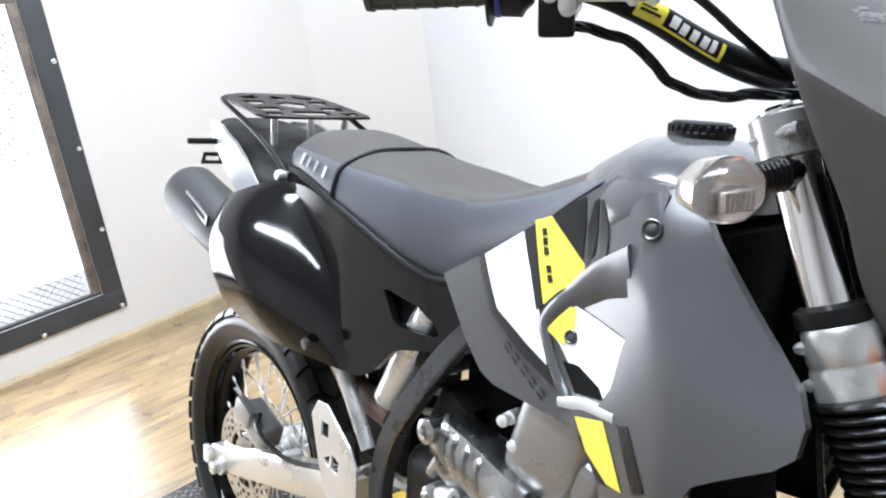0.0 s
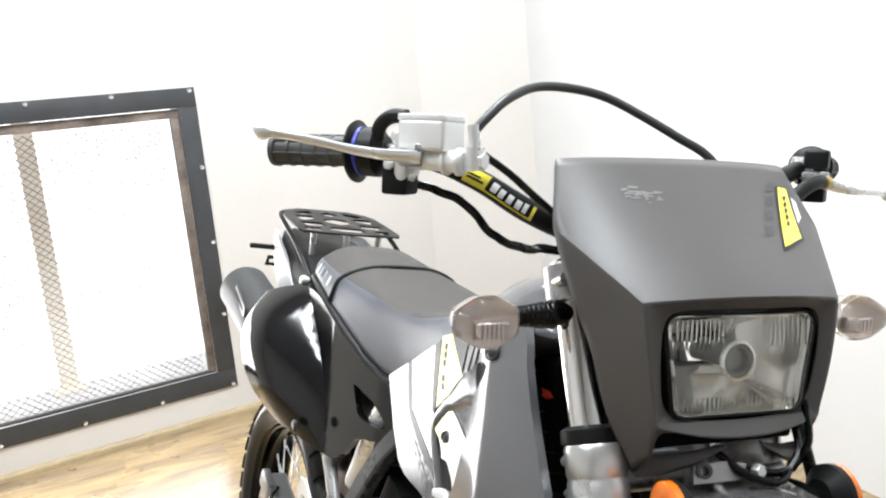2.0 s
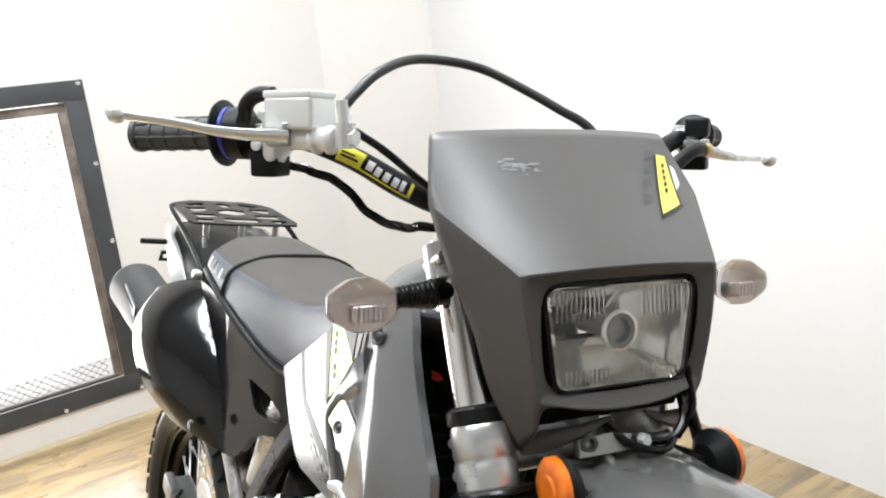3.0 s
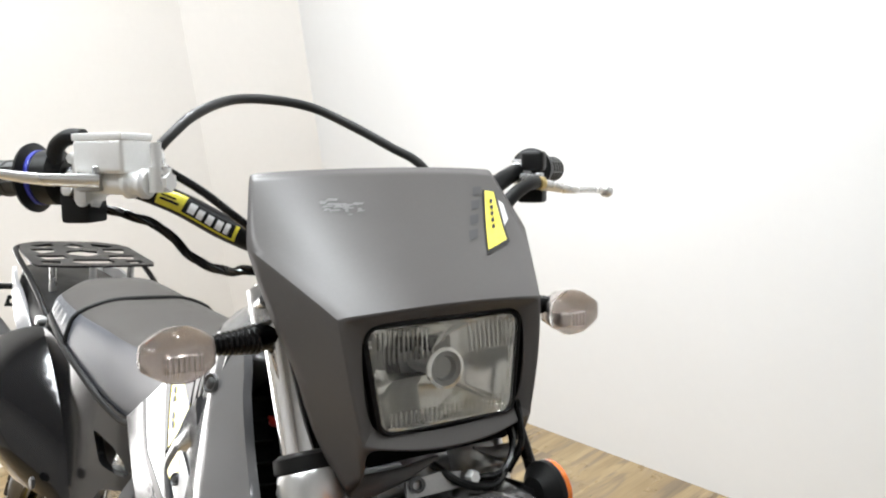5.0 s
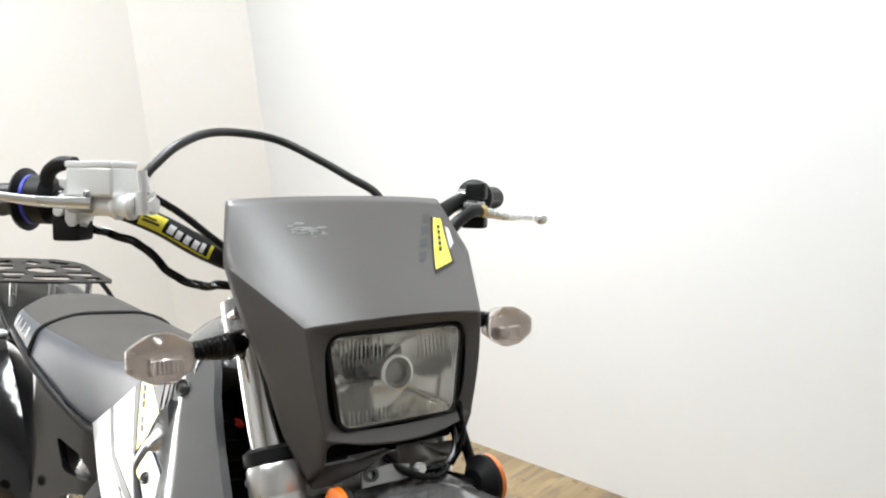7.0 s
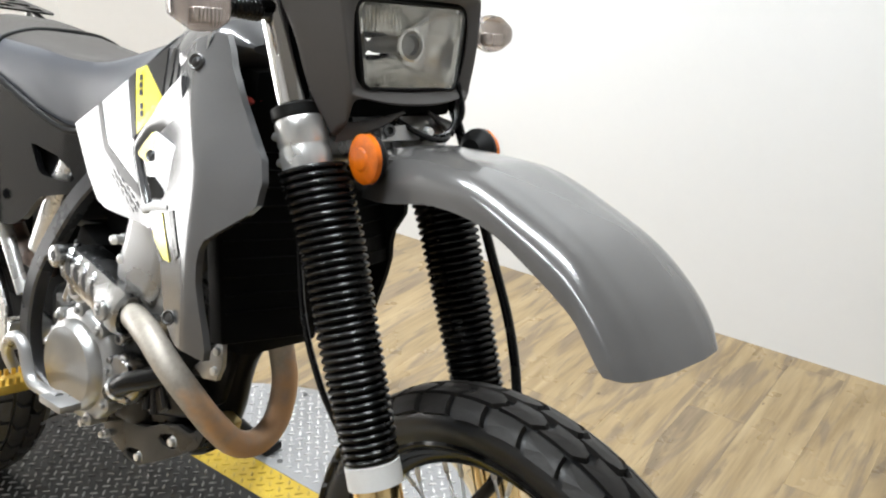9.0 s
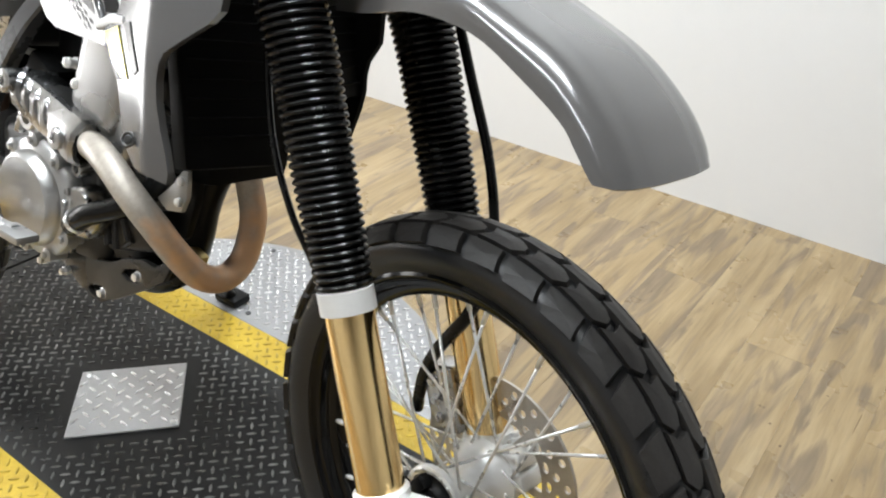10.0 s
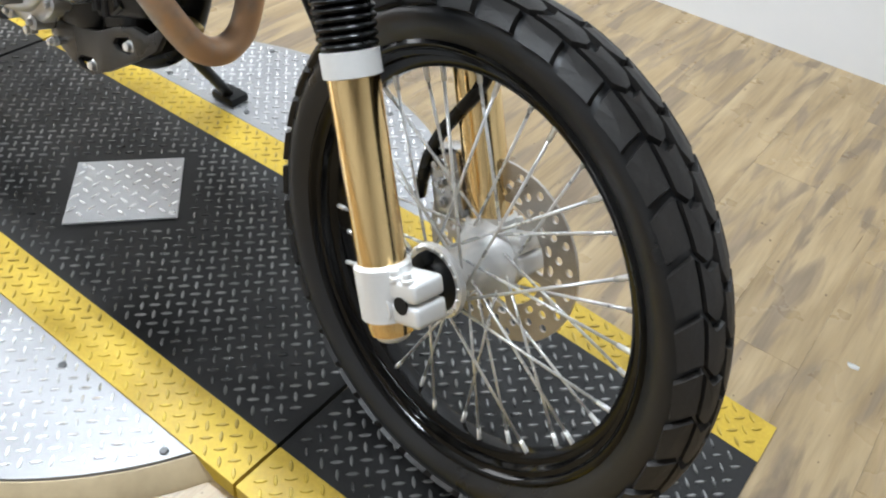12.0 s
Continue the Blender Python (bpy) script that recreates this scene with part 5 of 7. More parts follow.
# bar sticker


def bar_patch(y0, y1, a0, a1, lift=0.0006):
    """A curved label on the right arm of the bar."""
    arm = [p for p in pts if p.y <= 0]
    bm = bmesh.new()
    rows_ = []
    for k in range(9):
        y = y0 + (y1 - y0) * k / 8
        j = min(range(len(arm)), key=lambda i: abs(arm[i].y - y))
        i0, i1 = max(j - 1, 0), min(j + 1, len(arm) - 1)
        lo, hi = (i0, j) if (arm[i0].y - y) * (arm[j].y - y) <= 0 else (j, i1)
        f = 0 if abs(arm[hi].y - arm[lo].y) < 1e-9 else (y - arm[lo].y) / (arm[hi].y - arm[lo].y)
        c = arm[lo].lerp(arm[hi], f)
        d = (arm[hi] - arm[lo]).normalized()
        r = (rad[pts.index(arm[lo])] * (1 - f) + rad[pts.index(arm[hi])] * f) + lift
        fwd = Vector((1, 0, 0)) - d * d.x
        fwd.normalize()
        up_ = d.cross(fwd)
        if up_.z < 0:
            up_ = -up_
        rows_.append([c + r * (math.cos(radians(a)) * fwd + math.sin(radians(a)) * up_) for a in [a0 + (a1 - a0) * q / 6 for q in range(7)]])
    add_loft(bm, rows_, False, False)
    return bm


bp("bar_label", bar_patch(-0.208, -0.184, -46, 42), M_YELLOW, "yellow block of the bar label", front=True)
bp("bar_label_edge", bar_patch(-0.184, -0.138, -46, -36), M_YELLOW, "", front=True)
bp("bar_label_edge", bar_patch(-0.141, -0.138, -36, 24), M_YELLOW, "", front=True)
for y0, y1, a0, a1 in ((-0.205, -0.188, -16, -6), (-0.205, -0.192, 2, 10)):
    bp("label_bar", bar_patch(y0, y1, a0, a1, 0.0014), M_DKDECAL, "", front=True)
for y0, y1, a0, a1 in ((-0.180, -0.174, -24, 20), (-0.172, -0.167, -28, 12), (-0.164, -0.159, -28, 12), (-0.156, -0.151, -28, 12), (-0.149, -0.145, -28, 16)):
    bp("label_letter", bar_patch(y0, y1, a0, a1, 0.0014), M_WHITE, "", front=True)
M_SCUFF = mat("pale_scuff", (0.145, 0.14, 0.137), 0.5, 0, 0.3, 300, 0.2, 40, 0.1)


# -- body panels --
def panel_rows(rows_, yfun, thick, sub=4, nx=16):
    """A side panel given by rows of height, rear end and front end; yfun gives its distance from the middle."""
    fine = []
    for (z0, a0, b0), (z1, a1, b1) in zip(rows_, rows_[1:]):
        for k in range(sub):
            f = k / sub
            fine.append((z0 + (z1 - z0) * f, a0 + (a1 - a0) * f, b0 + (b1 - b0) * f))
    fine.append(rows_[-1])
    bm = bmesh.new()
    add_loft(bm, [[(a + (b - a) * k / nx, yfun(a + (b - a) * k / nx, z), z) for k in range(nx + 1)] for z, a, b in fine], False, False)
    bmesh.ops.recalc_face_normals(bm, faces=bm.faces)
    if thick:
        inward = -1 if sum(v.co.y for v in bm.verts) > 0 else 1
        rim_ = bmesh.ops.extrude_edge_only(bm, edges=[e for e in bm.edges if e.is_boundary])
        for v in rim_["geom"]:
            if isinstance(v, bmesh.types.BMVert):
                v.co.y += inward * thick * 2
    return bm


def skin(outline, holes, yfun, grid, thick, fold=()):
    """A curved panel inside an outline in x and z, with holes right through."""
    pts2, edges2 = [], []
    for ring_ in (outline, *holes):
        dense = []
        for a, b in zip(ring_, ring_[1:] + ring_[:1]):
            n_ = max(1, int((Vector(b) - Vector(a)).length / grid))
            dense += [Vector(a).lerp(Vector(b), k / n_) for k in range(n_)]
        first_ = len(pts2)
        pts2 += dense
        edges2 += [(first_ + k, first_ + (k + 1) % len(dense)) for k in range(len(dense))]
    if fold:
        first_ = len(pts2)
        pts2 += [Vector(p) for p in fold]
        edges2 += [(first_ + k, first_ + k + 1) for k in range(len(fold) - 1)]
    xs, zs = [p[0] for p in outline], [p[1] for p in outline]
    edge_pts = list(pts2)
    for i in range(int((max(xs) - min(xs)) / grid) + 1):
        for j in range(int((max(zs) - min(zs)) / grid) + 1):
            q = Vector((min(xs) + (i + 0.5 * (j % 2)) * grid, min(zs) + j * grid))
            if inside(q.x, q.y, outline) and not any(inside(q.x, q.y, h) for h in holes) and min((q - e).length for e in edge_pts) > grid * 0.45:
                pts2.append(q)
    vs2, _, fs2, *_ = delaunay_2d_cdt(pts2, edges2, [], 0, 1e-5)
    bm = bmesh.new()
    made = [bm.verts.new((v.x, yfun(v.x, v.y), v.y)) for v in vs2]
    for f in fs2:
        cx, cz = sum(vs2[k].x for k in f) / len(f), sum(vs2[k].y for k in f) / len(f)
        if inside(cx, cz, outline) and not any(inside(cx, cz, h) for h in holes):
            bm.faces.new([made[k] for k in f])
    for v in [v for v in bm.verts if not v.link_faces]:
        bm.verts.remove(v)
    bmesh.ops.recalc_face_normals(bm, faces=bm.faces)
    if sum(f.normal.y for f in bm.faces) > 0:
        bmesh.ops.reverse_faces(bm, faces=bm.faces[:])
    rim_edges = [e for e in bm.edges if e.is_boundary]
    out_ = bmesh.ops.extrude_edge_only(bm, edges=rim_edges)
    for v in out_["geom"]:
        if isinstance(v, bmesh.types.BMVert):
            v.co.y += thick
    return bm


def soft_ramp(t, k):
    """Nought below nought, t above it, with a rounded bend k wide."""
    return k * math.log1p(math.exp(min(60.0, t / k)))


def y_shroud(x, z):
    dz = z - 0.88
    return -(0.121 + 0.10 * (x - 0.657) + 0.21 * soft_ramp(x - 0.91, 0.006)) + (0.10 * dz + 0.8 * dz * dz if dz > 0 else 0.07 * dz)


def y_outer(x, z):
    """Outer skin: a flat face whose front strip turns in at a crease."""
    edge = 1.068 - 0.62 * soft_ramp(z - 0.88, 0.015)
    return y_shroud(x, z) - 0.006 + 0.30 * soft_ramp(x - edge, 0.006) + 0.10 * soft_ramp(0.79 - z, 0.01)


inner_rows = [(1.048, 0.915, 0.99), (1.040, 0.905, 1.0), (1.013, 0.868, 1.0), (0.989, 0.833, 1.0), (0.965, 0.797, 1.0), (0.925, 0.730, 1.0), (0.884, 0.658, 1.0), (0.86, 0.680, 1.0), (0.818, 0.717, 0.99), (0.784, 0.758, 0.93), (0.776, 0.785, 0.92)]
shroud_panel, _ = both("tank_shroud_panel", panel_rows(inner_rows, y_shroud, 0.004, 8, 40), M_SHROUD, "glossy grey side panel with white and yellow decals")
outer_rows = [(1.046, 1.000, 1.022), (1.038, 0.974, 1.032), (1.026, 0.960, 1.046), (1.009, 0.957, 1.062), (0.968, 0.974, 1.110), (0.938, 0.987, 1.146), (0.912, 0.998, 1.176), (0.888, 0.992, 1.188), (0.862, 0.988, 1.186), (0.846, 0.985, 1.170), (0.82, 0.968, 1.128), (0.803, 0.930, 1.103), (0.79, 0.932, 1.096), (0.77, 0.952, 1.093), (0.747, 0.982, 1.094), (0.717, 0.992, 1.102), (0.69, 1.003, 1.112), (0.668, 1.020, 1.118), (0.655, 1.045, 1.116)]
shroud_outer = bp("radiator_shroud", panel_rows(outer_rows, y_outer, 0.005, 6, 48), M_SHROUD, "glossy grey radiator shroud")
# far twin of the grey shroud; shade on its inside is coloured black
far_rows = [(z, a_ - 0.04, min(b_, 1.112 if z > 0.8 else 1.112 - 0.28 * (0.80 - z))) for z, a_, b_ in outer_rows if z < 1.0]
bp("radiator_shroud", panel_rows(far_rows, lambda x, z: -0.76 * y_shroud(x, z), 0.005), M_VOID, "far-side radiator shroud, its shaded inside coloured black")
# raised band round the white wing
def raised_band(path, widths, lift, material, label):
    """A flat raised band on the side panel along a line in x and z."""
    line_ = spline([(x, y_shroud(x, z), z) for x, z in path], 5)
    rings_ = []
    for k, q in enumerate(line_):
        d_ = line_[min(k + 1, len(line_) - 1)] - line_[max(k - 1, 0)]
        d_.y = 0
        d_.normalize()
        s_ = Vector((-d_.z, 0, d_.x))
        f = k / (len(line_) - 1) * (len(widths) - 1)
        w_ = widths[int(f)] + (widths[min(int(f) + 1, len(widths) - 1)] - widths[int(f)]) * (f - int(f))
        rings_.append([q + s_ * w_ * u + Vector((0, v * lift, 0)) for u, v in ((-1.05, 0.8), (-1, -0.5), (-0.7, -0.95), (0, -1.1), (0.7, -0.95), (1, -0.5), (1.05, 0.8))])
    both("shroud_rim", add_loft(bmesh.new(), rings_), material, label)


raised_band([(0.909, 0.806), (0.887, 0.830), (0.868, 0.860), (0.863, 0.878), (0.881, 0.899), (0.903, 0.916), (0.943, 0.940), (0.985, 0.955)], (0.0065, 0.007, 0.008, 0.010, 0.013, 0.024, 0.034), 0.0048, M_SHROUD, "raised grey band round the decal wing")
raised_band([(0.903, 0.799), (0.930, 0.807), (0.951, 0.814), (0.996, 0.820)], (0.006, 0.0075, 0.006), 0.007, M_TAILWHITE, "pale lower bar of the decal wing")


def decal(name, outline, m, yf=y_shroud, off=0.0016, label=""):
    """A thin graphic that lies on a panel; its outline is in x and z."""
    bp(name, skin(outline, [], lambda x, z: yf(x, z) - off, 0.008, 0.0006), m, label, shroud_panel if yf is y_shroud else shroud_outer)


decal("white_decal", [(0.736, 0.926), (0.803, 0.970), (0.827, 0.933), (0.848, 0.889), (0.863, 0.858), (0.875, 0.826), (0.831, 0.841), (0.774, 0.866)], M_WHITE, label="white graphic")
decal("thin_stripe", [(0.727, 0.923), (0.737, 0.928), (0.777, 0.869), (0.836, 0.844), (0.880, 0.828), (0.895, 0.809), (0.828, 0.830), (0.768, 0.861)], M_DKDECAL, off=0.0024)
decal("dark_stripe", [(0.799, 0.967), (0.814, 0.978), (0.836, 0.935), (0.854, 0.894), (0.846, 0.886), (0.825, 0.926)], M_DKDECAL, off=0.0024)
decal("yellow_decal", [(0.813, 0.982), (0.837, 0.991), (0.905, 0.951), (0.907, 0.935), (0.876, 0.916), (0.855, 0.895), (0.836, 0.935)], M_YELLOW, label="yellow graphic")
for zz, xx in ((0.972, 0.828), (0.962, 0.833), (0.952, 0.838), (0.934, 0.848), (0.924, 0.853)):
    decal("yellow_bar", [(xx, zz + 0.004), (xx + 0.007, zz + 0.005), (xx + 0.011, zz - 0.002), (xx + 0.004, zz - 0.004)], M_DKDECAL, off=0.0026)
decal("dark_decal", [(0.838, 0.992), (0.881, 1.020), (0.892, 0.991), (0.900, 0.955)], M_DKDECAL, off=0.002)
decal("dark_letter", [(0.896, 0.991), (0.895, 1.017), (0.900, 1.021), (0.912, 0.988), (0.915, 0.963), (0.907, 0.958)], M_DKDECAL, off=0.002)
decal("dark_letter", [(0.906, 1.019), (0.911, 1.024), (0.931, 0.987), (0.937, 0.962), (0.917, 0.941), (0.917, 0.952), (0.925, 0.969)], M_DKDECAL, off=0.002)
for k in range(5):
    for row in range(2):
        xx, zz = 0.803 + 0.0165 * k - 0.004 * row, 0.838 - 0.0085 * k - 0.007 * row
        decal("letter_bar", [(xx, zz), (xx + 0.009, zz - 0.0045), (xx + 0.010, zz - 0.0085), (xx + 0.001, zz - 0.004)], M_DKDECAL, off=0.003)
decal("white_wing", [(0.871, 0.872), (0.904, 0.907), (0.957, 0.902), (1.002, 0.897), (1.006, 0.885), (1.000, 0.836), (0.980, 0.826), (0.946, 0.831), (0.911, 0.842), (0.891, 0.859)], M_WHITE, off=0.0026, label="white graphic wing")
decal("yellow_wing", [(0.867, 0.870), (0.883, 0.889), (0.898, 0.904), (0.908, 0.905), (0.912, 0.874), (0.896, 0.861)], M_YELLOW, off=0.0034)
# the opening's shade is a flat black patch on the panel
decal("recess_shade_patch", [(0.899, 0.844), (0.927, 0.848), (0.965, 0.839), (0.975, 0.829), (0.926, 0.818)], M_VOID, off=0.0036)
decal("yellow_tail_decal", [(0.936, 0.797), (0.982, 0.812), (1.002, 0.786), (1.022, 0.756), (0.998, 0.753), (0.960, 0.770)], M_YELLOW, y_outer, label="yellow flash")
decal("dark_tail_stripe", [(1.004, 0.818), (1.019, 0.823), (1.054, 0.773), (1.038, 0.764)], M_DKDECAL, y_outer)
decal("dark_tail_stripe", [(0.946, 0.779), (0.950, 0.783), (0.960, 0.769), (0.998, 0.751), (0.985, 0.748)], M_DKDECAL, y_outer, off=0.0022)
for x, z, yf, r_ in ((0.909, 0.875, y_shroud, 0.008), (0.997, 1.008, y_outer, 0.011), (1.037, 0.689, y_outer, 0.010)):
    bp("shroud_screw", lathe([(0, r_), (0.002, r_), (0.003, r_ * 0.85), (0.001, r_ * 0.6), (0.0025, r_ * 0.45), (0.003, 0)], (x, yf(x, z) - 0.0045, z - 0.001), (0.28, -1, 0.30), 18), M_DARKMETAL, "dark shroud screw", shroud_panel if yf is y_shroud else shroud_outer)

# fuel tank
rows = []
for x, zt, w, zb in ((0.80, 1.030, 0.050, 0.93), (0.84, 1.060, 0.085, 0.93), (0.89, 1.086, 0.112, 0.92), (0.93, 1.094, 0.128, 0.91), (0.98, 1.088, 0.132, 0.96), (1.015, 1.070, 0.125, 1.0), (1.04, 1.045, 0.10, 1.02)):
    rows.append([(x, w * math.sin(a) * (1.02 if abs(math.cos(a)) < 0.8 else 1), (zt + zb) / 2 + (zt - zb) / 2 * math.cos(a)) for a in [2 * math.pi * k / 28 for k in range(28)]])
bp("fuel_tank", add_loft(bmesh.new(), rows), M_SHROUD, "glossy grey fuel tank")
capb = bmesh.new()
add_lathe(capb, [(0, 0.036), (0.008, 0.036), (0.010, 0.033), (0.018, 0.033), (0.020, 0.030), (0.020, 0.0)], (0.938, 0, 1.086), (0.0, 0, 1), 32)
for k in range(24):
    a = 2 * math.pi * k / 24
    add_box(capb, Matrix.Translation((0.938 + 0.034 * math.cos(a), 0.034 * math.sin(a), 1.098)) @ Matrix.Rotation(a, 4, "Z"), 0.005, 0.004, 0.009, 0.001, 1)
bp("fuel_cap", capb, M_BLACK, "black ribbed fuel cap")

# seat
ST = [  # x, top, half width at the top edge, edge height, low height, low half width
    (0.195, 1.018, 0.060, 1.000, 0.985, 0.075), (0.225, 1.032, 0.088, 1.006, 0.972, 0.100), (0.29, 1.037, 0.104, 1.004, 0.972, 0.120), (0.42, 1.018, 0.112, 0.994, 0.938, 0.130),
    (0.53, 1.000, 0.110, 0.988, 0.898, 0.122), (0.60, 0.990, 0.106, 0.981, 0.876, 0.113), (0.655, 0.990, 0.103, 0.980, 0.876, 0.107), (0.715, 1.000, 0.098, 0.986, 0.914, 0.110),
    (0.808, 1.034, 0.085, 1.014, 0.972, 0.116), (0.865, 1.062, 0.070, 1.042, 1.014, 0.116), (0.905, 1.082, 0.05, 1.065, 1.046, 0.10), (0.935, 1.096, 0.03, 1.084, 1.072, 0.06)]
half = [[], [], [], [], [], [], []]
for x, zt, w, ze, zl, wl in ST:
    ring_pts = [(x, 0, zt), (x, -w * 0.55, zt - 0.004), (x, -w, ze), (x, -(w + (wl - w) * 0.45 + 0.006), (ze * 0.55 + zl * 0.45)), (x, -wl, zl), (x, -wl + 0.02, zl - 0.006), (x, 0, zl + 0.002)]
    for k, p in enumerate(ring_pts):
        half[k].append(p)
fine = [spline(h, 5) for h in half]
bm = bmesh.new()
rings = []
for j in range(len(fine[0])):
    right = spline([fine[k][j] for k in range(7)], 3)
    left = [Vector((v.x, -v.y, v.z)) for v in reversed(right[1:-1])]
    rings.append(right + left)
add_loft(bm, rings)
bm.faces.ensure_lookup_table()
for f in bm.faces:
    k = f.calc_center_median()
    f.material_index = 0
seat = bp("seat", bm, [M_SEAT, M_SEATTOP], "two-tone dark grey vinyl motorcycle seat, bluish sheen coloured into its sides")
n = len(rings[0])
idx = 0
for i in range(len(rings) - 1):
    for k in range(n):
        if k < 6 or k >= n - 6:
            seat.data.polygons[idx].material_index = 1
        idx += 1
jx = min(range(len(fine[0])), key=lambda j: abs(fine[0][j].x - 0.415))
strap_ring = [v + Vector((0, v.y * 0.012, 0.0015)) for v in rings[jx][:12]] 
left_r = [Vector((v.x, -v.y, v.z)) for v in strap_ring[1:]]
strap_line = list(reversed(strap_ring)) + left_r
strap_line = [Vector((v.x + 0.02 * abs(v.y) / 0.14 * -1.0, v.y, v.z)) for v in strap_line]
bp("seat_piping", add_tube(bmesh.new(), strap_line, 0.0045, 8), M_BLACK, "black seam piping")
low = [fine[4][j] + Vector((0, -0.003, -0.004)) for j in range(4, len(fine[0]) - 22)]
both("seat_base_trim", add_tube(bmesh.new(), low, 0.006, 8), M_BLACK, "black seat base edge")
# pale letter-like bars on the seat's rear flank
for k in range(6):
    x = 0.285 + 0.0165 * k
    j = min(range(len(fine[0])), key=lambda q: abs(fine[0][q].x - x))
    c = fine[3][j]
    t_ = (fine[3][j + 1] - fine[3][j - 1]).normalized()
    up_ = (fine[2][j] - fine[4][j]).normalized()
    nrm = t_.cross(up_).normalized()
    if nrm.y > 0:
        nrm = -nrm
    m_ = Matrix((t_, up_, nrm)).transposed().to_4x4()
    bp("letter_bar", box(Matrix.Translation(c + nrm * 0.0025 + up_ * 0.002) @ m_, 0.0075, 0.019, 0.0012, 0.0004, 1), M_SEATPRINT, "")

# side cover: one skin, bulged behind a crease, with a flat arm ahead of it
def x_crease(z):
    return 0.278 + (0.955 - z) * 1.29 - 1.25 * max(0.0, 0.955 - z) ** 2 * 1.9


def y_cover(x, z):
    d = x_crease(z) - x
    up = z - 0.835
    tall = 1 - 0.65 * (up / 0.107) ** 2 if up > 0 else 1 - 0.45 * (up / 0.13) ** 2
    turn_in = 0.034 * max(0.0, (0.200 - x) / 0.08) ** 2
    arm = -0.113 - 0.10 * (0.66 - max(x, 0.44)) + 0.12 * max(0.0, x - 0.62)
    if d <= 0:
        return arm
    return arm - 0.094 * math.sin(math.pi / 2 * min(1.0, d / 0.16)) ** 0.85 * max(0.2, tall) + turn_in


cover_out = round_outline([(0.150, 0.906), (0.205, 0.938), (0.262, 0.953), (0.345, 0.950), (0.425, 0.928), (0.526, 0.900), (0.613, 0.879), (0.645, 0.877), (0.662, 0.868), (0.682, 0.845), (0.712, 0.793), (0.708, 0.784), (0.641, 0.767), (0.575, 0.752), (0.552, 0.738), (0.520, 0.706), (0.495, 0.690), (0.462, 0.683), (0.390, 0.694), (0.300, 0.703), (0.215, 0.722), (0.155, 0.772), (0.118, 0.835), (0.128, 0.885)], 3)
fr_hole = [(0.534, 0.833), (0.545, 0.834), (0.605, 0.824), (0.635, 0.807), (0.646, 0.794), (0.640, 0.788), (0.608, 0.786), (0.569, 0.786), (0.556, 0.792)]
both("side_panel", skin(cover_out, [fr_hole], y_cover, 0.009, 0.012, [(x_crease(0.692 + 0.008 * k), 0.692 + 0.008 * k) for k in range(32)]), M_BLACKGLOSS, "glossy black bulged side cover with a cut-out arm")
sb = bmesh.new()
bolt(sb, (0.410, -0.176, 0.722), (0, -1, 0), 0.010, 0.006)
bp("cover_bolt", sb, M_DARKMETAL)
kb = bmesh.new()
add_lathe(kb, [(0, 0.008), (0.010, 0.010), (0.016, 0.008), (0.018, 0.0)], (0.232, -0.118, 0.956), (0, -1, 0.2), 14)
bp("rack_bolt", kb, M_ALUB, "bright rack bolt")

# rack
tubes = [(0.234, -0.113, 0.958), (0.180, -0.115, 0.992), (0.126, -0.117, 1.020), (0.06, -0.118, 1.045), (0.0, -0.116, 1.064), (-0.030, -0.104, 1.070), (-0.052, -0.075, 1.073), (-0.06, -0.03, 1.075)]
loop = spline(tubes + [(x, -y, z) for x, y, z in reversed(tubes)], 6)
bp("rack_tube", add_tube(bmesh.new(), loop, 0.0056, 10), M_SATIN, "black steel rack tube")
out = [(-0.058, -0.06), (-0.034, -0.100), (0.02, -0.114), (0.13, -0.118), (0.150, -0.110), (0.155, -0.05), (0.155, 0.05), (0.150, 0.110), (0.13, 0.118), (0.02, 0.114), (-0.034, 0.100), (-0.058, 0.06)]
PLATE_M = Matrix.Translation((0, 0, 1.068)) @ Matrix.Rotation(radians(8.5), 4, "Y")
cuts = [[(-0.038, 0.0), (-0.016, -0.022), (0.004, 0.0), (-0.016, 0.022)], [(0.035, -0.030), (0.060, -0.030), (0.076, 0.0), (0.060, 0.030), (0.035, 0.030), (0.020, 0.0)], [(0.104, -0.034), (0.126, -0.042), (0.136, -0.02), (0.136, 0.02), (0.126, 0.042), (0.104, 0.034)]]
for sy in (-1, 1):
    for ring in ([(-0.038, 0.040), (-0.016, 0.038), (0.000, 0.066), (-0.018, 0.084)], [(0.012, 0.048), (0.034, 0.048), (0.052, 0.082), (0.014, 0.094)], [(0.070, 0.044), (0.094, 0.040), (0.102, 0.086), (0.070, 0.096)], [(0.116, 0.062), (0.138, 0.066), (0.137, 0.098), (0.113, 0.098)]):
        cuts.append([(x, sy * y) for x, y in ring])
rp_ = slab(out, 0.004, PLATE_M, cuts)
bp("rack_plate", rp_, M_SATIN, "black cut-out rack plate", smooth=False)
for x, y in ((0.115, -0.075), (0.115, 0.0), (0.115, 0.075)):
    bp("rack_post", tube([(x, y, 0.995), (x, y, 1.066 - x * 0.15)], 0.007, 10), M_ALU, "bare metal rack standoff")

# tail
tail = [(-0.122, 0.070, 1.026, 0.995), (-0.07, 0.090, 1.020, 0.958), (0.0, 0.104, 1.008, 0.915), (0.08, 0.114, 1.000, 0.895), (0.20, 0.118, 0.985, 0.890), (0.30, 0.11, 0.975, 0.89)]
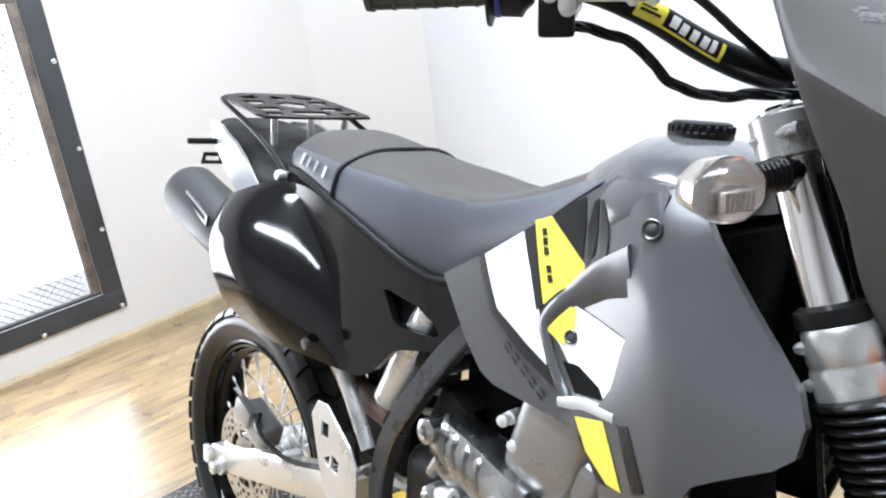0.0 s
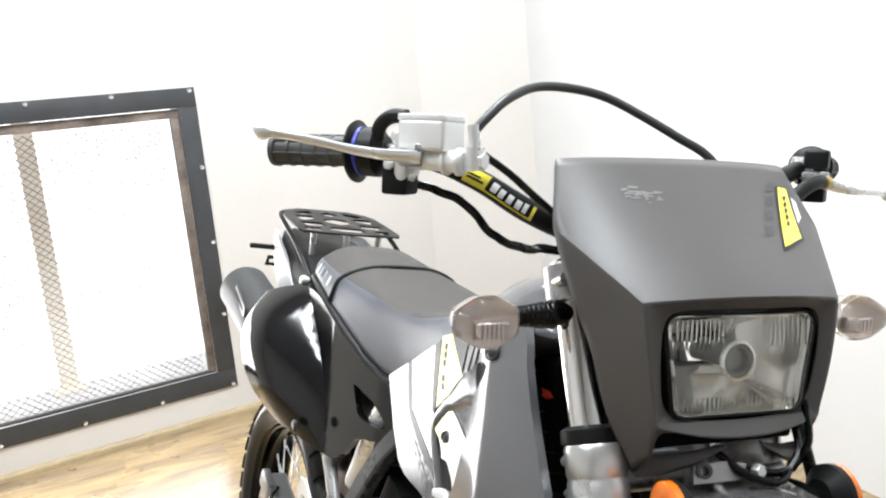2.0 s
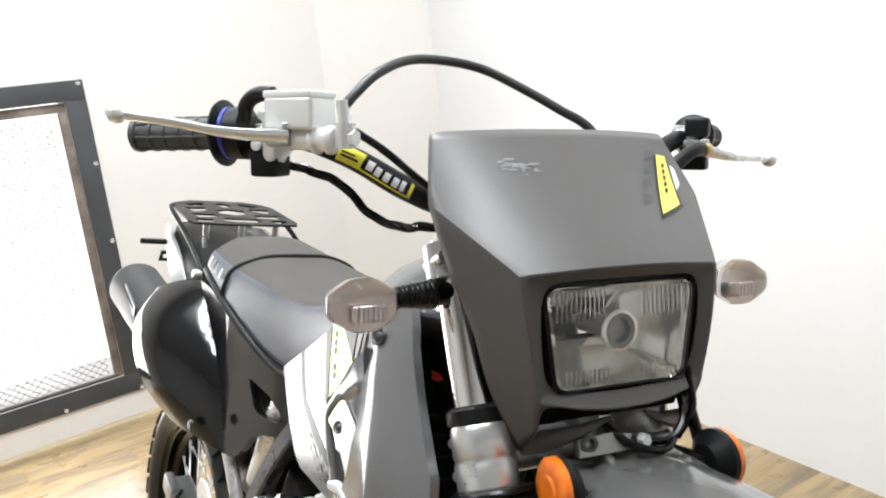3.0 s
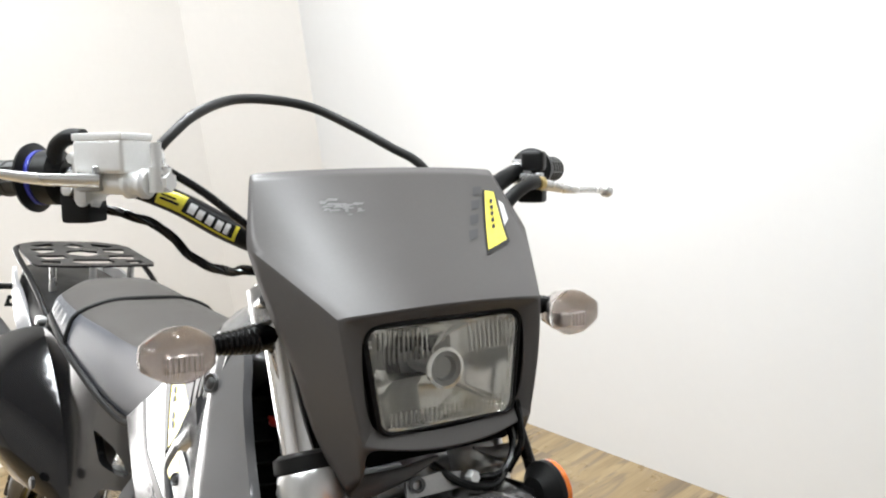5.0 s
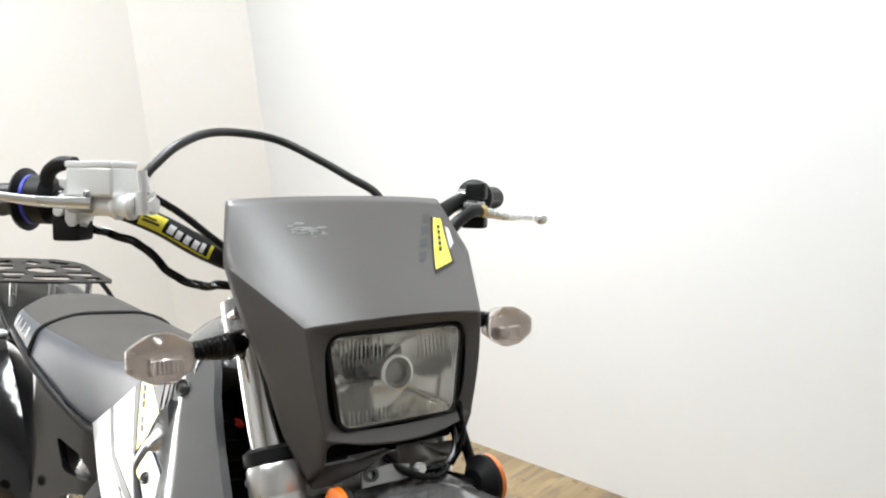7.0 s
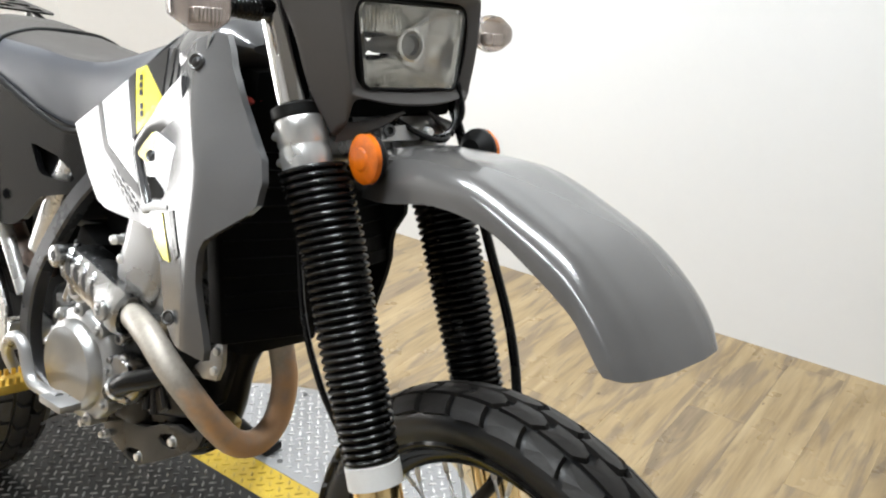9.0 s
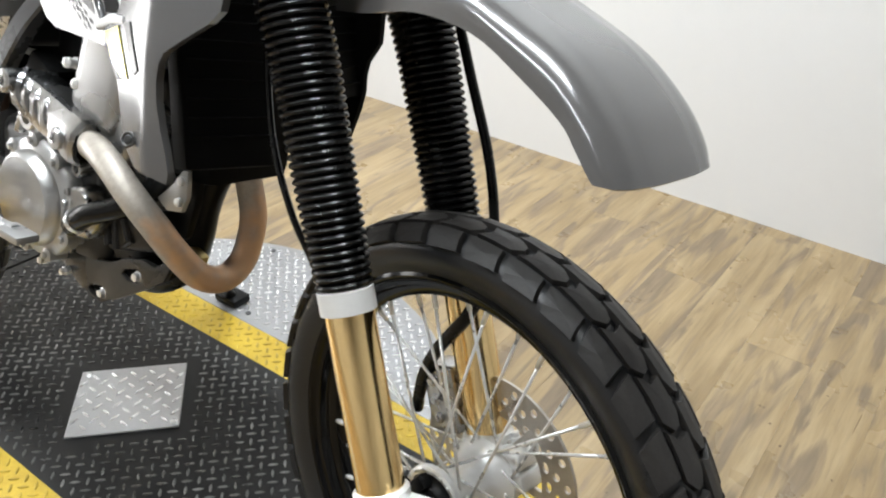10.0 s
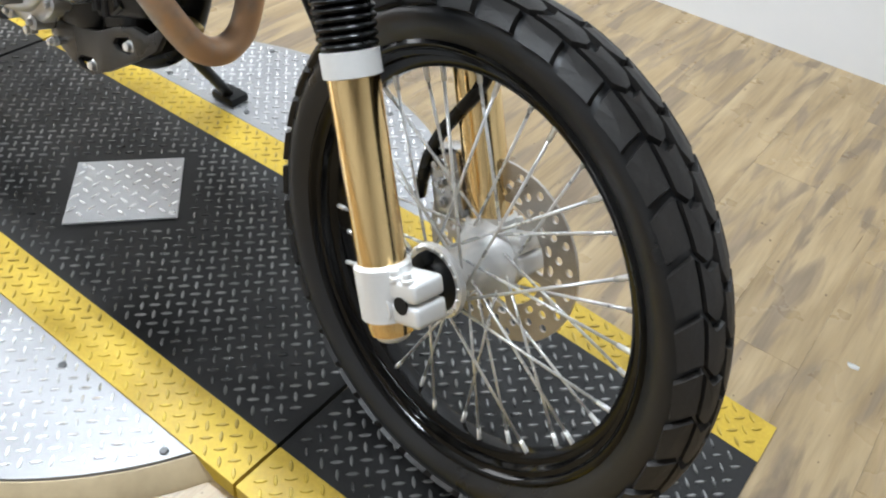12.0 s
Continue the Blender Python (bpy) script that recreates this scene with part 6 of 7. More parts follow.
rows = [[(x, w * s, zb + (zt - zb) * f) for s, f in ((-0.86, 0.0), (-1, 0.35), (-0.95, 0.8), (-0.7, 1.0), (0, 1.05), (0.7, 1.0), (0.95, 0.8), (1, 0.35), (0.86, 0))] for x, w, zt, zb in tail]
bp("rear_fender", sheet(rows, 0.003, 4), M_BLACK, "black plastic rear fender")
side_white = panel_rows([(1.022, -0.112, -0.035), (0.995, -0.098, 0.045), (0.970, -0.050, 0.085), (0.955, -0.020, 0.108), (0.930, 0.020, 0.140), (0.900, 0.065, 0.165)], lambda x, z: -0.086 - 0.034 * min(1.0, max(0.0, (x + 0.12) / 0.14)) ** 0.6, 0.004)
both("tail_panel", side_white, M_TAILWHITE, "white tail side panel")
bp("tail_lamp", box(Matrix.Translation((-0.112, 0, 0.975)), 0.03, 0.09, 0.05, 0.01, 3), M_RED, "red tail lamp")
pb = bmesh.new()
add_box(pb, Matrix.Translation((-0.058, -0.117, 0.986)) @ Matrix.Rotation(radians(-14), 4, "Z"), 0.018, 0.092, 0.011, 0.004)
add_tube(pb, [(-0.052, -0.098, 0.984), (-0.03, -0.075, 0.975)], 0.009, 8)
bp("tail_stalk", pb, M_BLACK, "black flat tail bracket")
bp("bracket_arm", tube([(-0.10, -0.066, 0.952), (-0.085, -0.062, 0.972), (-0.06, -0.055, 0.99)], 0.008, 8), M_BLACK)
pb = slab([(-0.052, -0.012), (0.045, -0.012), (0.045, 0.012), (-0.046, 0.012)], 0.006, Matrix.Translation((-0.126, -0.052, 0.944)) @ Matrix.Rotation(radians(70), 4, "Z") @ Matrix.Rotation(radians(90), 4, "X"), [[(-0.042, -0.005), (-0.016, -0.005), (-0.016, 0.004), (-0.042, 0.004)], [(-0.004, -0.005), (0.012, -0.005), (0.012, 0.004), (-0.004, 0.004)]])
bp("plate_bracket", pb, M_BLACK, "black slotted plate bracket", smooth=False)

# exhaust
m0, m1 = Vector((-0.022, -0.182, 0.900)), Vector((0.42, -0.118, 0.730))
md = (m1 - m0).normalized()
bp("muffler", lathe([(0.004, 0.0), (0.004, 0.022), (0, 0.026), (0.0, 0.048), (0.012, 0.054), (0.27, 0.055), (0.35, 0.040), (0.42, 0.024)], m0, md, 36), M_MUFF, "black muffler with a perforated end cap")
strap = slab([(-0.045, -0.010), (0.05, -0.010), (0.05, 0.010), (-0.045, 0.010)], 0.004, Matrix.Translation(m0 + md * 0.125 + Vector((0, -0.047, 0.032))) @ Matrix.Rotation(math.atan2(-md.z, md.x), 4, "Y") @ SIDE, [[(-0.035, -0.004), (0.04, -0.004), (0.04, 0.004), (-0.035, 0.004)]])
bp("muffler_strap", strap, M_DARKMETAL, "dark muffler bracket", smooth=False)
bp("mid_pipe", tube([(0.339, -0.07, 0.671), (0.399, -0.07, 0.621), (0.452, -0.07, 0.618), (0.506, -0.07, 0.61)], 0.024, 16, 6), M_RUSTPIPE, "heat-browned exhaust pipe")
bp("shock_reservoir", tube([(0.505, -0.084, 0.645), (0.545, -0.084, 0.712), (0.588, -0.084, 0.79), (0.608, -0.084, 0.83)], [0.024, 0.027, 0.027, 0.024], 18, 0), M_ALUB, "bare metal shock reservoir")
bp("header_pipe", tube([(0.852, -0.130, 0.628), (0.895, -0.146, 0.632), (0.948, -0.160, 0.624), (0.995, -0.164, 0.601), (1.030, -0.151, 0.566), (1.043, -0.122, 0.524), (1.049, -0.085, 0.487), (1.050, -0.045, 0.477), (1.048, -0.012, 0.495), (1.046, 0.002, 0.530), (1.042, 0.007, 0.562), (1.034, 0.006, 0.592), (1.015, 0.0, 0.66)], 0.0195, 18, 6), M_PIPE, "heat-stained header pipe")

# chassis
rail = bmesh.new()
rail_line = spline([(0.735, -0.075, 0.88), (0.697, -0.088, 0.82), (0.652, -0.108, 0.757), (0.600, -0.118, 0.677), (0.562, -0.120, 0.612), (0.545, -0.120, 0.555), (0.541, -0.119, 0.50), (0.556, -0.112, 0.44), (0.63, -0.10, 0.40)], 6)
rings_ = []
for k, q in enumerate(rail_line):
    d_ = (rail_line[min(k + 1, len(rail_line) - 1)] - rail_line[max(k - 1, 0)]).normalized()
    s_ = Vector((0, 1, 0)).cross(d_).normalized()
    rings_.append([q + s_ * 0.0155 * u + Vector((0, 0.013 * v, 0)) for u, v in ((-1, 0.9), (-1, -0.7), (-0.8, -1), (0.8, -1), (1, -0.7), (1, 0.9))])
add_loft(rail, rings_)
both("frame_rail", rail, M_FRAME, "dark grey frame spar")
bp("down_tube", add_tube(bmesh.new(), spline([(1.06, -0.01, 0.86), (1.03, -0.025, 0.70), (0.985, -0.034, 0.58), (0.972, -0.036, 0.51), (0.955, -0.040, 0.462), (0.90, -0.045, 0.425), (0.80, -0.05, 0.415)], 6), 0.027, 14), M_SATIN, "black cradle tube")
bp("tube_gusset", slab([(0.955, 0.60), (1.012, 0.63), (1.006, 0.575), (0.990, 0.52), (0.962, 0.50)], 0.014, Matrix.Translation((0, -0.055, 0)) @ SIDE, bevel=0.003), M_SATIN, "")
bp("frame_lug", box(Matrix.Translation((1.000, -0.060, 0.492)) @ Matrix.Rotation(radians(18), 4, "Y"), 0.030, 0.030, 0.022, 0.004), M_BRASSY, "dull tan metal lug")
both("subframe_strut", add_tube(bmesh.new(), [(0.375, -0.105, 0.705), (0.43, -0.106, 0.638), (0.487, -0.107, 0.560)], [0.017, 0.014, 0.012], 12, flat=0.6), M_ALUB, "bare aluminium strut")
bp("head_stock", lathe([(0, 0.036), (0.20, 0.034)], (1.155, 0, 0.88), FKD, 24), M_SATIN)
# radiators coloured near-black to carry the shade of their bays
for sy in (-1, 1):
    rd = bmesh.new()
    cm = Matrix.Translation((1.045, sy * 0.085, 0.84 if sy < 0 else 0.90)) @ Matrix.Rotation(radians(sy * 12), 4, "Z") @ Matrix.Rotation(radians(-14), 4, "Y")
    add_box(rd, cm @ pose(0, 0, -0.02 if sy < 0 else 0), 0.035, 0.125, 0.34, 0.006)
    core_ob = bp("radiator", rd, M_VOID, "radiator with louvred guard, near-black for the bay's shade")
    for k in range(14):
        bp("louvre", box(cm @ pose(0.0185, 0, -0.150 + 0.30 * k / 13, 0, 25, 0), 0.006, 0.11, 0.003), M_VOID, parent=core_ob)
# added black blocks stand in for the shade inside the chassis
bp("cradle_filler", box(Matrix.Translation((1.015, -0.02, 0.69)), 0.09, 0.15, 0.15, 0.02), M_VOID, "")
bp("pivot_shade_block", box(Matrix.Translation((0.46, 0, 0.60)), 0.13, 0.11, 0.20, 0.02), M_VOID, "")
bp("under_tank_filler", box(Matrix.Translation((0.72, 0, 0.755)), 0.16, 0.11, 0.20, 0.02), M_VOID, "")
bp("inner_bay_filler", box(Matrix.Translation((1.00, 0, 0.90)), 0.10, 0.20, 0.22, 0.02), M_VOID, "")
bp("air_box", box(Matrix.Translation((0.42, 0, 0.80)), 0.42, 0.20, 0.17, 0.03, 3), M_BLACK, "black airbox")
# another added black block for the shade in the front bay
bp("front_bay_filler", box(Matrix.Translation((0.92, 0, 0.86)), 0.24, 0.16, 0.14, 0.03, 3), M_BLACK, "")

# engine
eng = bmesh.new()
add_box(eng, Matrix.Translation((0.725, -0.022, 0.52)), 0.29, 0.19, 0.19, 0.04, 4)
add_box(eng, Matrix.Translation((0.86, 0, 0.66)) @ Matrix.Rotation(radians(14), 4, "Y"), 0.15, 0.17, 0.20, 0.02, 3)
bp("crankcase", eng, M_CASEDARK, "grey cast engine case")
cyl = bp("cylinder", box(Matrix.Translation((0.885, 0, 0.655)) @ Matrix.Rotation(radians(14), 4, "Y"), 0.14, 0.16, 0.15, 0.01), M_SUMP, "dark finned cylinder")
for k in range(6):
    bp("fin", box(Matrix.Translation((0.87 + 0.006 * k, 0, 0.60 + 0.022 * k)) @ Matrix.Rotation(radians(14), 4, "Y"), 0.15, 0.17, 0.009, 0.003, 1), M_SUMP, parent=cyl)
cc = lathe([(0.0, 0.092), (0.018, 0.092), (0.024, 0.088), (0.030, 0.074), (0.044, 0.070), (0.049, 0.064), (0.051, 0.0)], (0.735, -0.115, 0.515), (0, -1, 0), 48)
for k in range(9):
    a = 2 * math.pi * (k + 0.3) / 9
    add_lathe(cc, [(0, 0.012), (0.028, 0.011), (0.030, 0.008)], (0.735 + 0.088 * math.cos(a), -0.115, 0.515 + 0.088 * math.sin(a)), (0, -1, 0), 12)
    bolt(cc, (0.735 + 0.088 * math.cos(a), -0.145, 0.515 + 0.088 * math.sin(a)), (0, -1, 0), 0.0055, 0.006)
bp("clutch_cover", cc, M_CLUTCH, "round cast aluminium clutch cover")
wp = bmesh.new()
c0_, c1_ = Vector((0.680, -0.120, 0.672)), Vector((0.850, -0.120, 0.626))
ax_ = (c1_ - c0_).normalized()
upv_ = Vector((-ax_.z, 0, ax_.x))
crs = []
for f, h, w in ((0.0, 0.020, 0.026), (0.06, 0.030, 0.033), (0.45, 0.034, 0.035), (0.80, 0.034, 0.036), (0.86, 0.038, 0.039), (0.97, 0.038, 0.039), (1.0, 0.033, 0.034)):
    c = c0_.lerp(c1_, f)
    crs.append([c + upv_ * h * v + Vector((0, w * u, 0)) for u, v in ((-0.45, -1), (-0.85, -0.75), (-1, -0.2), (-0.95, 0.45), (-0.6, 0.95), (0.2, 1), (1, 0.8), (1, -1))])
add_loft(wp, crs)
port = bp("exhaust_port", wp, M_PORT, "ribbed cast aluminium housing")
for k in range(4):
    c = c0_.lerp(c1_, 0.17 + 0.14 * k) + Vector((0, 0.0045, 0)) - upv_ * 0.003
    slant = ax_ * 0.024
    bp("rib", add_tube(bmesh.new(), spline([c + upv_ * 0.030 + Vector((0, -0.012, 0)) - slant, c + upv_ * 0.020 + Vector((0, -0.029, 0)) - slant * 0.4, c + upv_ * 0.002 + Vector((0, -0.034, 0)), c - upv_ * 0.020 + Vector((0, -0.030, 0)) + slant], 3), [0.006, 0.0075, 0.009, 0.0095, 0.010, 0.0095, 0.009, 0.0075, 0.006, 0.0045], 8), M_ALU, "", port)
for f, v, r in ((0.04, 0.010, 0.019), (0.83, -0.006, 0.017)):
    c = c0_.lerp(c1_, f) + upv_ * v
    bp("boss", lathe([(0.0, r), (0.043, r * 0.92), (0.045, r * 0.8), (0.0455, r * 0.42), (0.041, r * 0.34), (0.041, 0.0)], c, (0, -1, 0.05), 20), M_ALU, "", port)
bp("port_gasket", lathe([(0, 0.023), (0.010, 0.023)], c1_ + ax_ * 0.001 + Vector((0, -0.012, 0)), ax_, 20), M_VOID, "")
for x, z, r in ((0.700, 0.630, 0.024), (0.775, 0.612, 0.015), (0.83, 0.585, 0.013), (0.69, 0.58, 0.012), (0.80, 0.565, 0.010)):
    bp("engine_boss", lathe([(0.0, r), (0.028, r * 0.95), (0.031, r * 0.8), (0.031, r * 0.5), (0.024, r * 0.4), (0.024, 0)], (x, -0.105, z), (0, -1, 0), 18), M_ALU, "")
for x0, z0, x1, z1 in ((0.70, 0.605, 0.78, 0.648), (0.74, 0.60, 0.82, 0.628), (0.66, 0.60, 0.70, 0.66)):
    bp("engine_rib", add_tube(bmesh.new(), [(x0, -0.122, z0), (x1, -0.128, z1)], 0.009, 8), M_ALU, "")
pump = lathe([(0, 0.040), (0.02, 0.040), (0.028, 0.034), (0.030, 0.0)], (0.845, -0.115, 0.525), (0, -1, 0), 28)
for k in range(4):
    a = 2 * math.pi * (k + 0.5) / 4
    bolt(pump, (0.845 + 0.034 * math.cos(a), -0.138, 0.525 + 0.034 * math.sin(a)), (0, -1, 0), 0.006, 0.008)
bp("water_pump", pump, M_ALU, "cast water pump cover")
bp("coolant_hose", tube([(0.83, -0.14, 0.50), (0.87, -0.145, 0.53), (0.925, -0.130, 0.556), (0.955, -0.110, 0.580), (0.965, -0.09, 0.61)], 0.0165, 12, 8), M_BOOT, "black coolant hose")
hc = bmesh.new()
add_box(hc, Matrix.Translation((0.862, -0.075, 0.725)) @ Matrix.Rotation(radians(16), 4, "Y"), 0.11, 0.11, 0.15, 0.025, 4)
add_box(hc, Matrix.Translation((0.885, -0.07, 0.672)) @ Matrix.Rotation(radians(16), 4, "Y"), 0.09, 0.10, 0.12, 0.02, 3)
bp("cylinder_head", hc, M_CAST, "smooth pale cast cylinder head")
low_e = bmesh.new()
add_box(low_e, Matrix.Translation((0.835, -0.038, 0.452)) @ Matrix.Rotation(radians(-14), 4, "Y"), 0.20, 0.12, 0.06, 0.02, 3)
bp("engine_sump", low_e, M_SUMP, "dark lower engine case")
skid_line = [(0.752, 0.432), (0.772, 0.408), (0.812, 0.391), (0.856, 0.384), (0.900, 0.402), (0.936, 0.424), (0.975, 0.448), (1.004, 0.468), (1.018, 0.494), (1.006, 0.499), (0.985, 0.484), (0.955, 0.486), (0.918, 0.474), (0.880, 0.455), (0.837, 0.446), (0.79, 0.440)]
skid_core = [(0.80 + (x - 0.86) * 0.90 + 0.06, 0.437 + (z - 0.437) * 0.88) for x, z in skid_line]


def skid_slot(x, z, turn_by):
    """A long oval recess round a fixing bolt."""
    c, d = math.cos(radians(turn_by)), math.sin(radians(turn_by))
    return [(x + c * u - d * v, z + d * u + c * v) for u, v in ((-0.030, 0), (-0.022, 0.008), (0.004, 0.0115), (0.014, 0.006), (0.014, -0.006), (0.004, -0.0105), (-0.020, -0.008))]


SKID_BOLTS = ((0.860, 0.3985, 4), (0.941, 0.4545, 12))
skid = bp("skid_plate", slab(skid_line, 0.010, Matrix.Translation((0, -0.104, 0)) @ SIDE, [skid_slot(*q) for q in SKID_BOLTS], bevel=0.003), M_SKID, "black skid plate")
# added black backing that gives the bolt slots their shade
bp("skid_dark_backing", slab(skid_core, 0.075, Matrix.Translation((0, -0.032, 0)) @ SIDE, bevel=0.004), M_VOID, "", skid)
for x, z, _ in SKID_BOLTS:
    bp("skid_bolt", lathe([(0, 0.0085), (0.004, 0.0085), (0.005, 0.0065), (0.011, 0.006), (0.012, 0.0)], (x + 0.003, -0.106, z), (0, -1, 0), 14), M_ALUB, "bright skid plate bolt", skid)
# castings and fixings low on the engine
for x0, z0, x1, z1, r in ((0.862, 0.525, 0.876, 0.482, 0.008), (0.885, 0.520, 0.892, 0.480, 0.006), (0.905, 0.534, 0.922, 0.502, 0.007), (0.912, 0.492, 0.930, 0.506, 0.005)):
    bp("engine_rib", add_tube(bmesh.new(), [(x0, -0.108, z0), (x1, -0.110, z1)], r, 8), M_CASEDARK, "")
bp("lower_case_block", box(Matrix.Translation((0.915, -0.085, 0.512)) @ Matrix.Rotation(radians(-16), 4, "Y"), 0.11, 0.05, 0.055, 0.010, 3), M_CASEDARK, "grey cast lower engine case")
bp("drain_boss", slab(round_outline([(0.768, 0.478), (0.792, 0.470), (0.800, 0.452), (0.792, 0.440), (0.768, 0.442), (0.762, 0.460)], 3), 0.030, Matrix.Translation((0, -0.092, 0)) @ SIDE, bevel=0.003), M_ALU, "cast drain boss")
for x, z, r in ((0.744, 0.430, 0.0085), (0.722, 0.405, 0.008), (0.781, 0.407, 0.007), (0.753, 0.470, 0.009), (0.749, 0.448, 0.006)):
    bp("case_bolt", lathe([(0, r), (0.010, r), (0.011, r * 0.8), (0.016, r * 0.75), (0.017, 0)], (x, -0.112, z), (0, -1, 0), 12), M_ALUB, "")
bp("engine_mount", slab([(0.972, 0.582), (1.002, 0.608), (1.022, 0.634), (1.032, 0.636), (1.034, 0.600), (1.024, 0.576), (0.994, 0.570)], 0.008, Matrix.Translation((0, -0.098, 0)) @ SIDE, bevel=0.002), M_CLUTCH, "silver engine mount plate")
for x, z in ((1.023, 0.620), (1.020, 0.590)):
    bp("mount_bolt", lathe([(0, 0.0065), (0.005, 0.006), (0.006, 0)], (x, -0.106, z), (0, -1, 0), 12), M_ALUB, "")
bp("ignition_box", box(Matrix.Translation((0.650, -0.070, 0.668)) @ Matrix.Rotation(radians(25), 4, "Y"), 0.06, 0.05, 0.085, 0.008), M_BLACK, "black electrical box")
ps = bmesh.new()
for x, z in ((0.785, 0.725), (0.805, 0.700)):
    add_lathe(ps, [(0, 0.009), (0.025, 0.009), (0.026, 0.006), (0.036, 0.006), (0.037, 0.008), (0.042, 0.008), (0.045, 0.003), (0.045, 0.0)], (x, -0.09, z), (0.25, -1, 0.1), 10)
bp("carburettor", ps, M_RES, "silver carburettor fittings")

# small fittings between lamp and fork
bp("lamp_bracket", slab([(-0.026, -0.010), (0.030, -0.010), (0.034, 0.004), (0.012, 0.008), (-0.024, 0.006)], 0.004, Matrix.Translation((1.262, -0.030, 0.962)) @ Matrix.Rotation(radians(90), 4, "Z") @ Matrix.Rotation(radians(70), 4, "X")), M_ALU, "bare metal lamp bracket", front=True, smooth=False)
bp("bracket_ring", lathe([(0, 0.0075), (0.006, 0.0075), (0.006, 0.0045), (0.0, 0.0045)], (1.264, -0.044, 0.965), (1, -0.2, 0.2), 20, True), M_DARKMETAL, "", front=True)
bp("bracket_bolt", bolt(bmesh.new(), (1.270, 0.012, 0.962), (1, 0, 0.2), 0.007, 0.008), M_ALUB, "", front=True)
for pts_ in ([(1.252, -0.02, 0.975), (1.276, 0.0, 0.960), (1.282, 0.03, 0.954), (1.262, 0.06, 0.962)], [(1.24, 0.075, 1.00), (1.262, 0.066, 0.975), (1.27, 0.045, 0.958), (1.25, 0.02, 0.952)], [(1.245, 0.082, 1.02), (1.268, 0.072, 0.985), (1.262, 0.06, 0.955)]):
    bp("lamp_wire", tube(pts_, 0.0038, 8, 6), M_BOOT, "thin black lamp wire", front=True)
bp("wire_connector", box(Matrix.Translation((1.139, -0.104, 1.126)) @ Matrix.Rotation(radians(30), 4, "Y"), 0.020, 0.012, 0.014, 0.003), M_ORANGE, "orange wire connector", front=True)
bp("connector_body", box(Matrix.Translation((1.150, -0.100, 1.108)) @ Matrix.Rotation(radians(20), 4, "Y"), 0.024, 0.018, 0.026, 0.004), M_BLACK, "", front=True)
for k in range(3):
    bp("loom_wire", tube([(1.118, -0.108 + 0.008 * k, 1.16), (1.135 + 0.004 * k, -0.112, 1.135 - 0.006 * k), (1.155, -0.108 + 0.004 * k, 1.105), (1.172, -0.098, 1.075)], 0.0034, 8, 6), M_BOOT, "thin black wire", front=True)
bp("radiator_cap", lathe([(0, 0.016), (0.006, 0.017), (0.010, 0.012), (0.012, 0.0)], (1.03, -0.085, 0.968), (0.3, -0.5, 1), 20), M_RED, "small red cap")
for x, y, z, d in ((0.846, -0.142, 0.514, (0.7, 0, 0.5)),):
    bp("hose_clamp", lathe([(-0.004, 0.0195), (0.004, 0.0195)], (x, y, z), d, 20), M_ALUB, "bright hose clamp")

# heel guard, peg, brake pedal
heel = [(0.402, 0.600), (0.418, 0.628), (0.445, 0.630), (0.510, 0.585), (0.530, 0.555), (0.532, 0.500), (0.515, 0.470), (0.47, 0.462), (0.440, 0.49), (0.425, 0.53)]
hcut = [[(0.432, 0.575), (0.452, 0.575), (0.452, 0.600), (0.432, 0.600)], [(0.462, 0.53), (0.480, 0.525), (0.484, 0.548), (0.464, 0.555)], [(0.44, 0.54), (0.455, 0.53), (0.458, 0.55)]]
bp("heel_guard", slab(heel, 0.004, Matrix.Translation((0, -0.155, 0)) @ SIDE, hcut, bevel=0.0008), M_ALUB, "bare aluminium heel guard", smooth=False)
peg = bmesh.new()
add_box(peg, Matrix.Translation((0.63, -0.205, 0.458)), 0.045, 0.085, 0.016, 0.003)
for k in range(7):
    for dx in (-0.022, 0.022):
        add_box(peg, Matrix.Translation((0.63 + dx * 0.85, -0.240 + 0.0115 * k, 0.470)), 0.005, 0.006, 0.012)
bp("foot_peg", peg, M_GOLDPAINT, "gold serrated foot peg")
bp("brake_pedal", tube([(0.580, -0.165, 0.46), (0.605, -0.19, 0.505), (0.630, -0.198, 0.535), (0.655, -0.20, 0.546), (0.676, -0.20, 0.538), (0.690, -0.20, 0.508), (0.705, -0.20, 0.490), (0.735, -0.20, 0.486), (0.790, -0.202, 0.490)], 0.0095, 10, 6), M_CAST, "bent aluminium brake pedal")
bp("pedal_tip", box(Matrix.Translation((0.800, -0.206, 0.490)), 0.06, 0.034, 0.012, 0.003), M_CAST, "")

# swingarm and rear brake
sw = bmesh.new()
for sy in (-1, 1):
    y = sy * 0.105
    rings = []
    for x, z, hgt, w in ((0.47, 0.475, 0.050, 0.034), (0.36, 0.447, 0.066, 0.032), (0.16, 0.390, 0.064, 0.030), (0.04, 0.350, 0.052, 0.028), (-0.055, 0.330, 0.046, 0.028)):
        rings.append([(x, y + sx * w / 2, z + sz * hgt / 2) for sx, sz in ((-1, -0.8), (-0.8, -1), (0.8, -1), (1, -0.8), (1, 0.8), (0.8, 1), (-0.8, 1), (-1, 0.8))])
    add_loft(sw, rings)
add_tube(sw, [(0.44, -0.11, 0.47), (0.44, 0.11, 0.47)], 0.03, 16)
bp("swingarm", sw, M_SWING, "brushed aluminium swingarm")
ax = bmesh.new()
add_lathe(ax, [(-0.145, 0.010), (-0.143, 0.014), (-0.128, 0.014), (-0.127, 0.019), (-0.122, 0.019), (0.122, 0.019), (0.14, 0.014), (0.145, 0.0)], REAR, (0, 1, 0), 6)
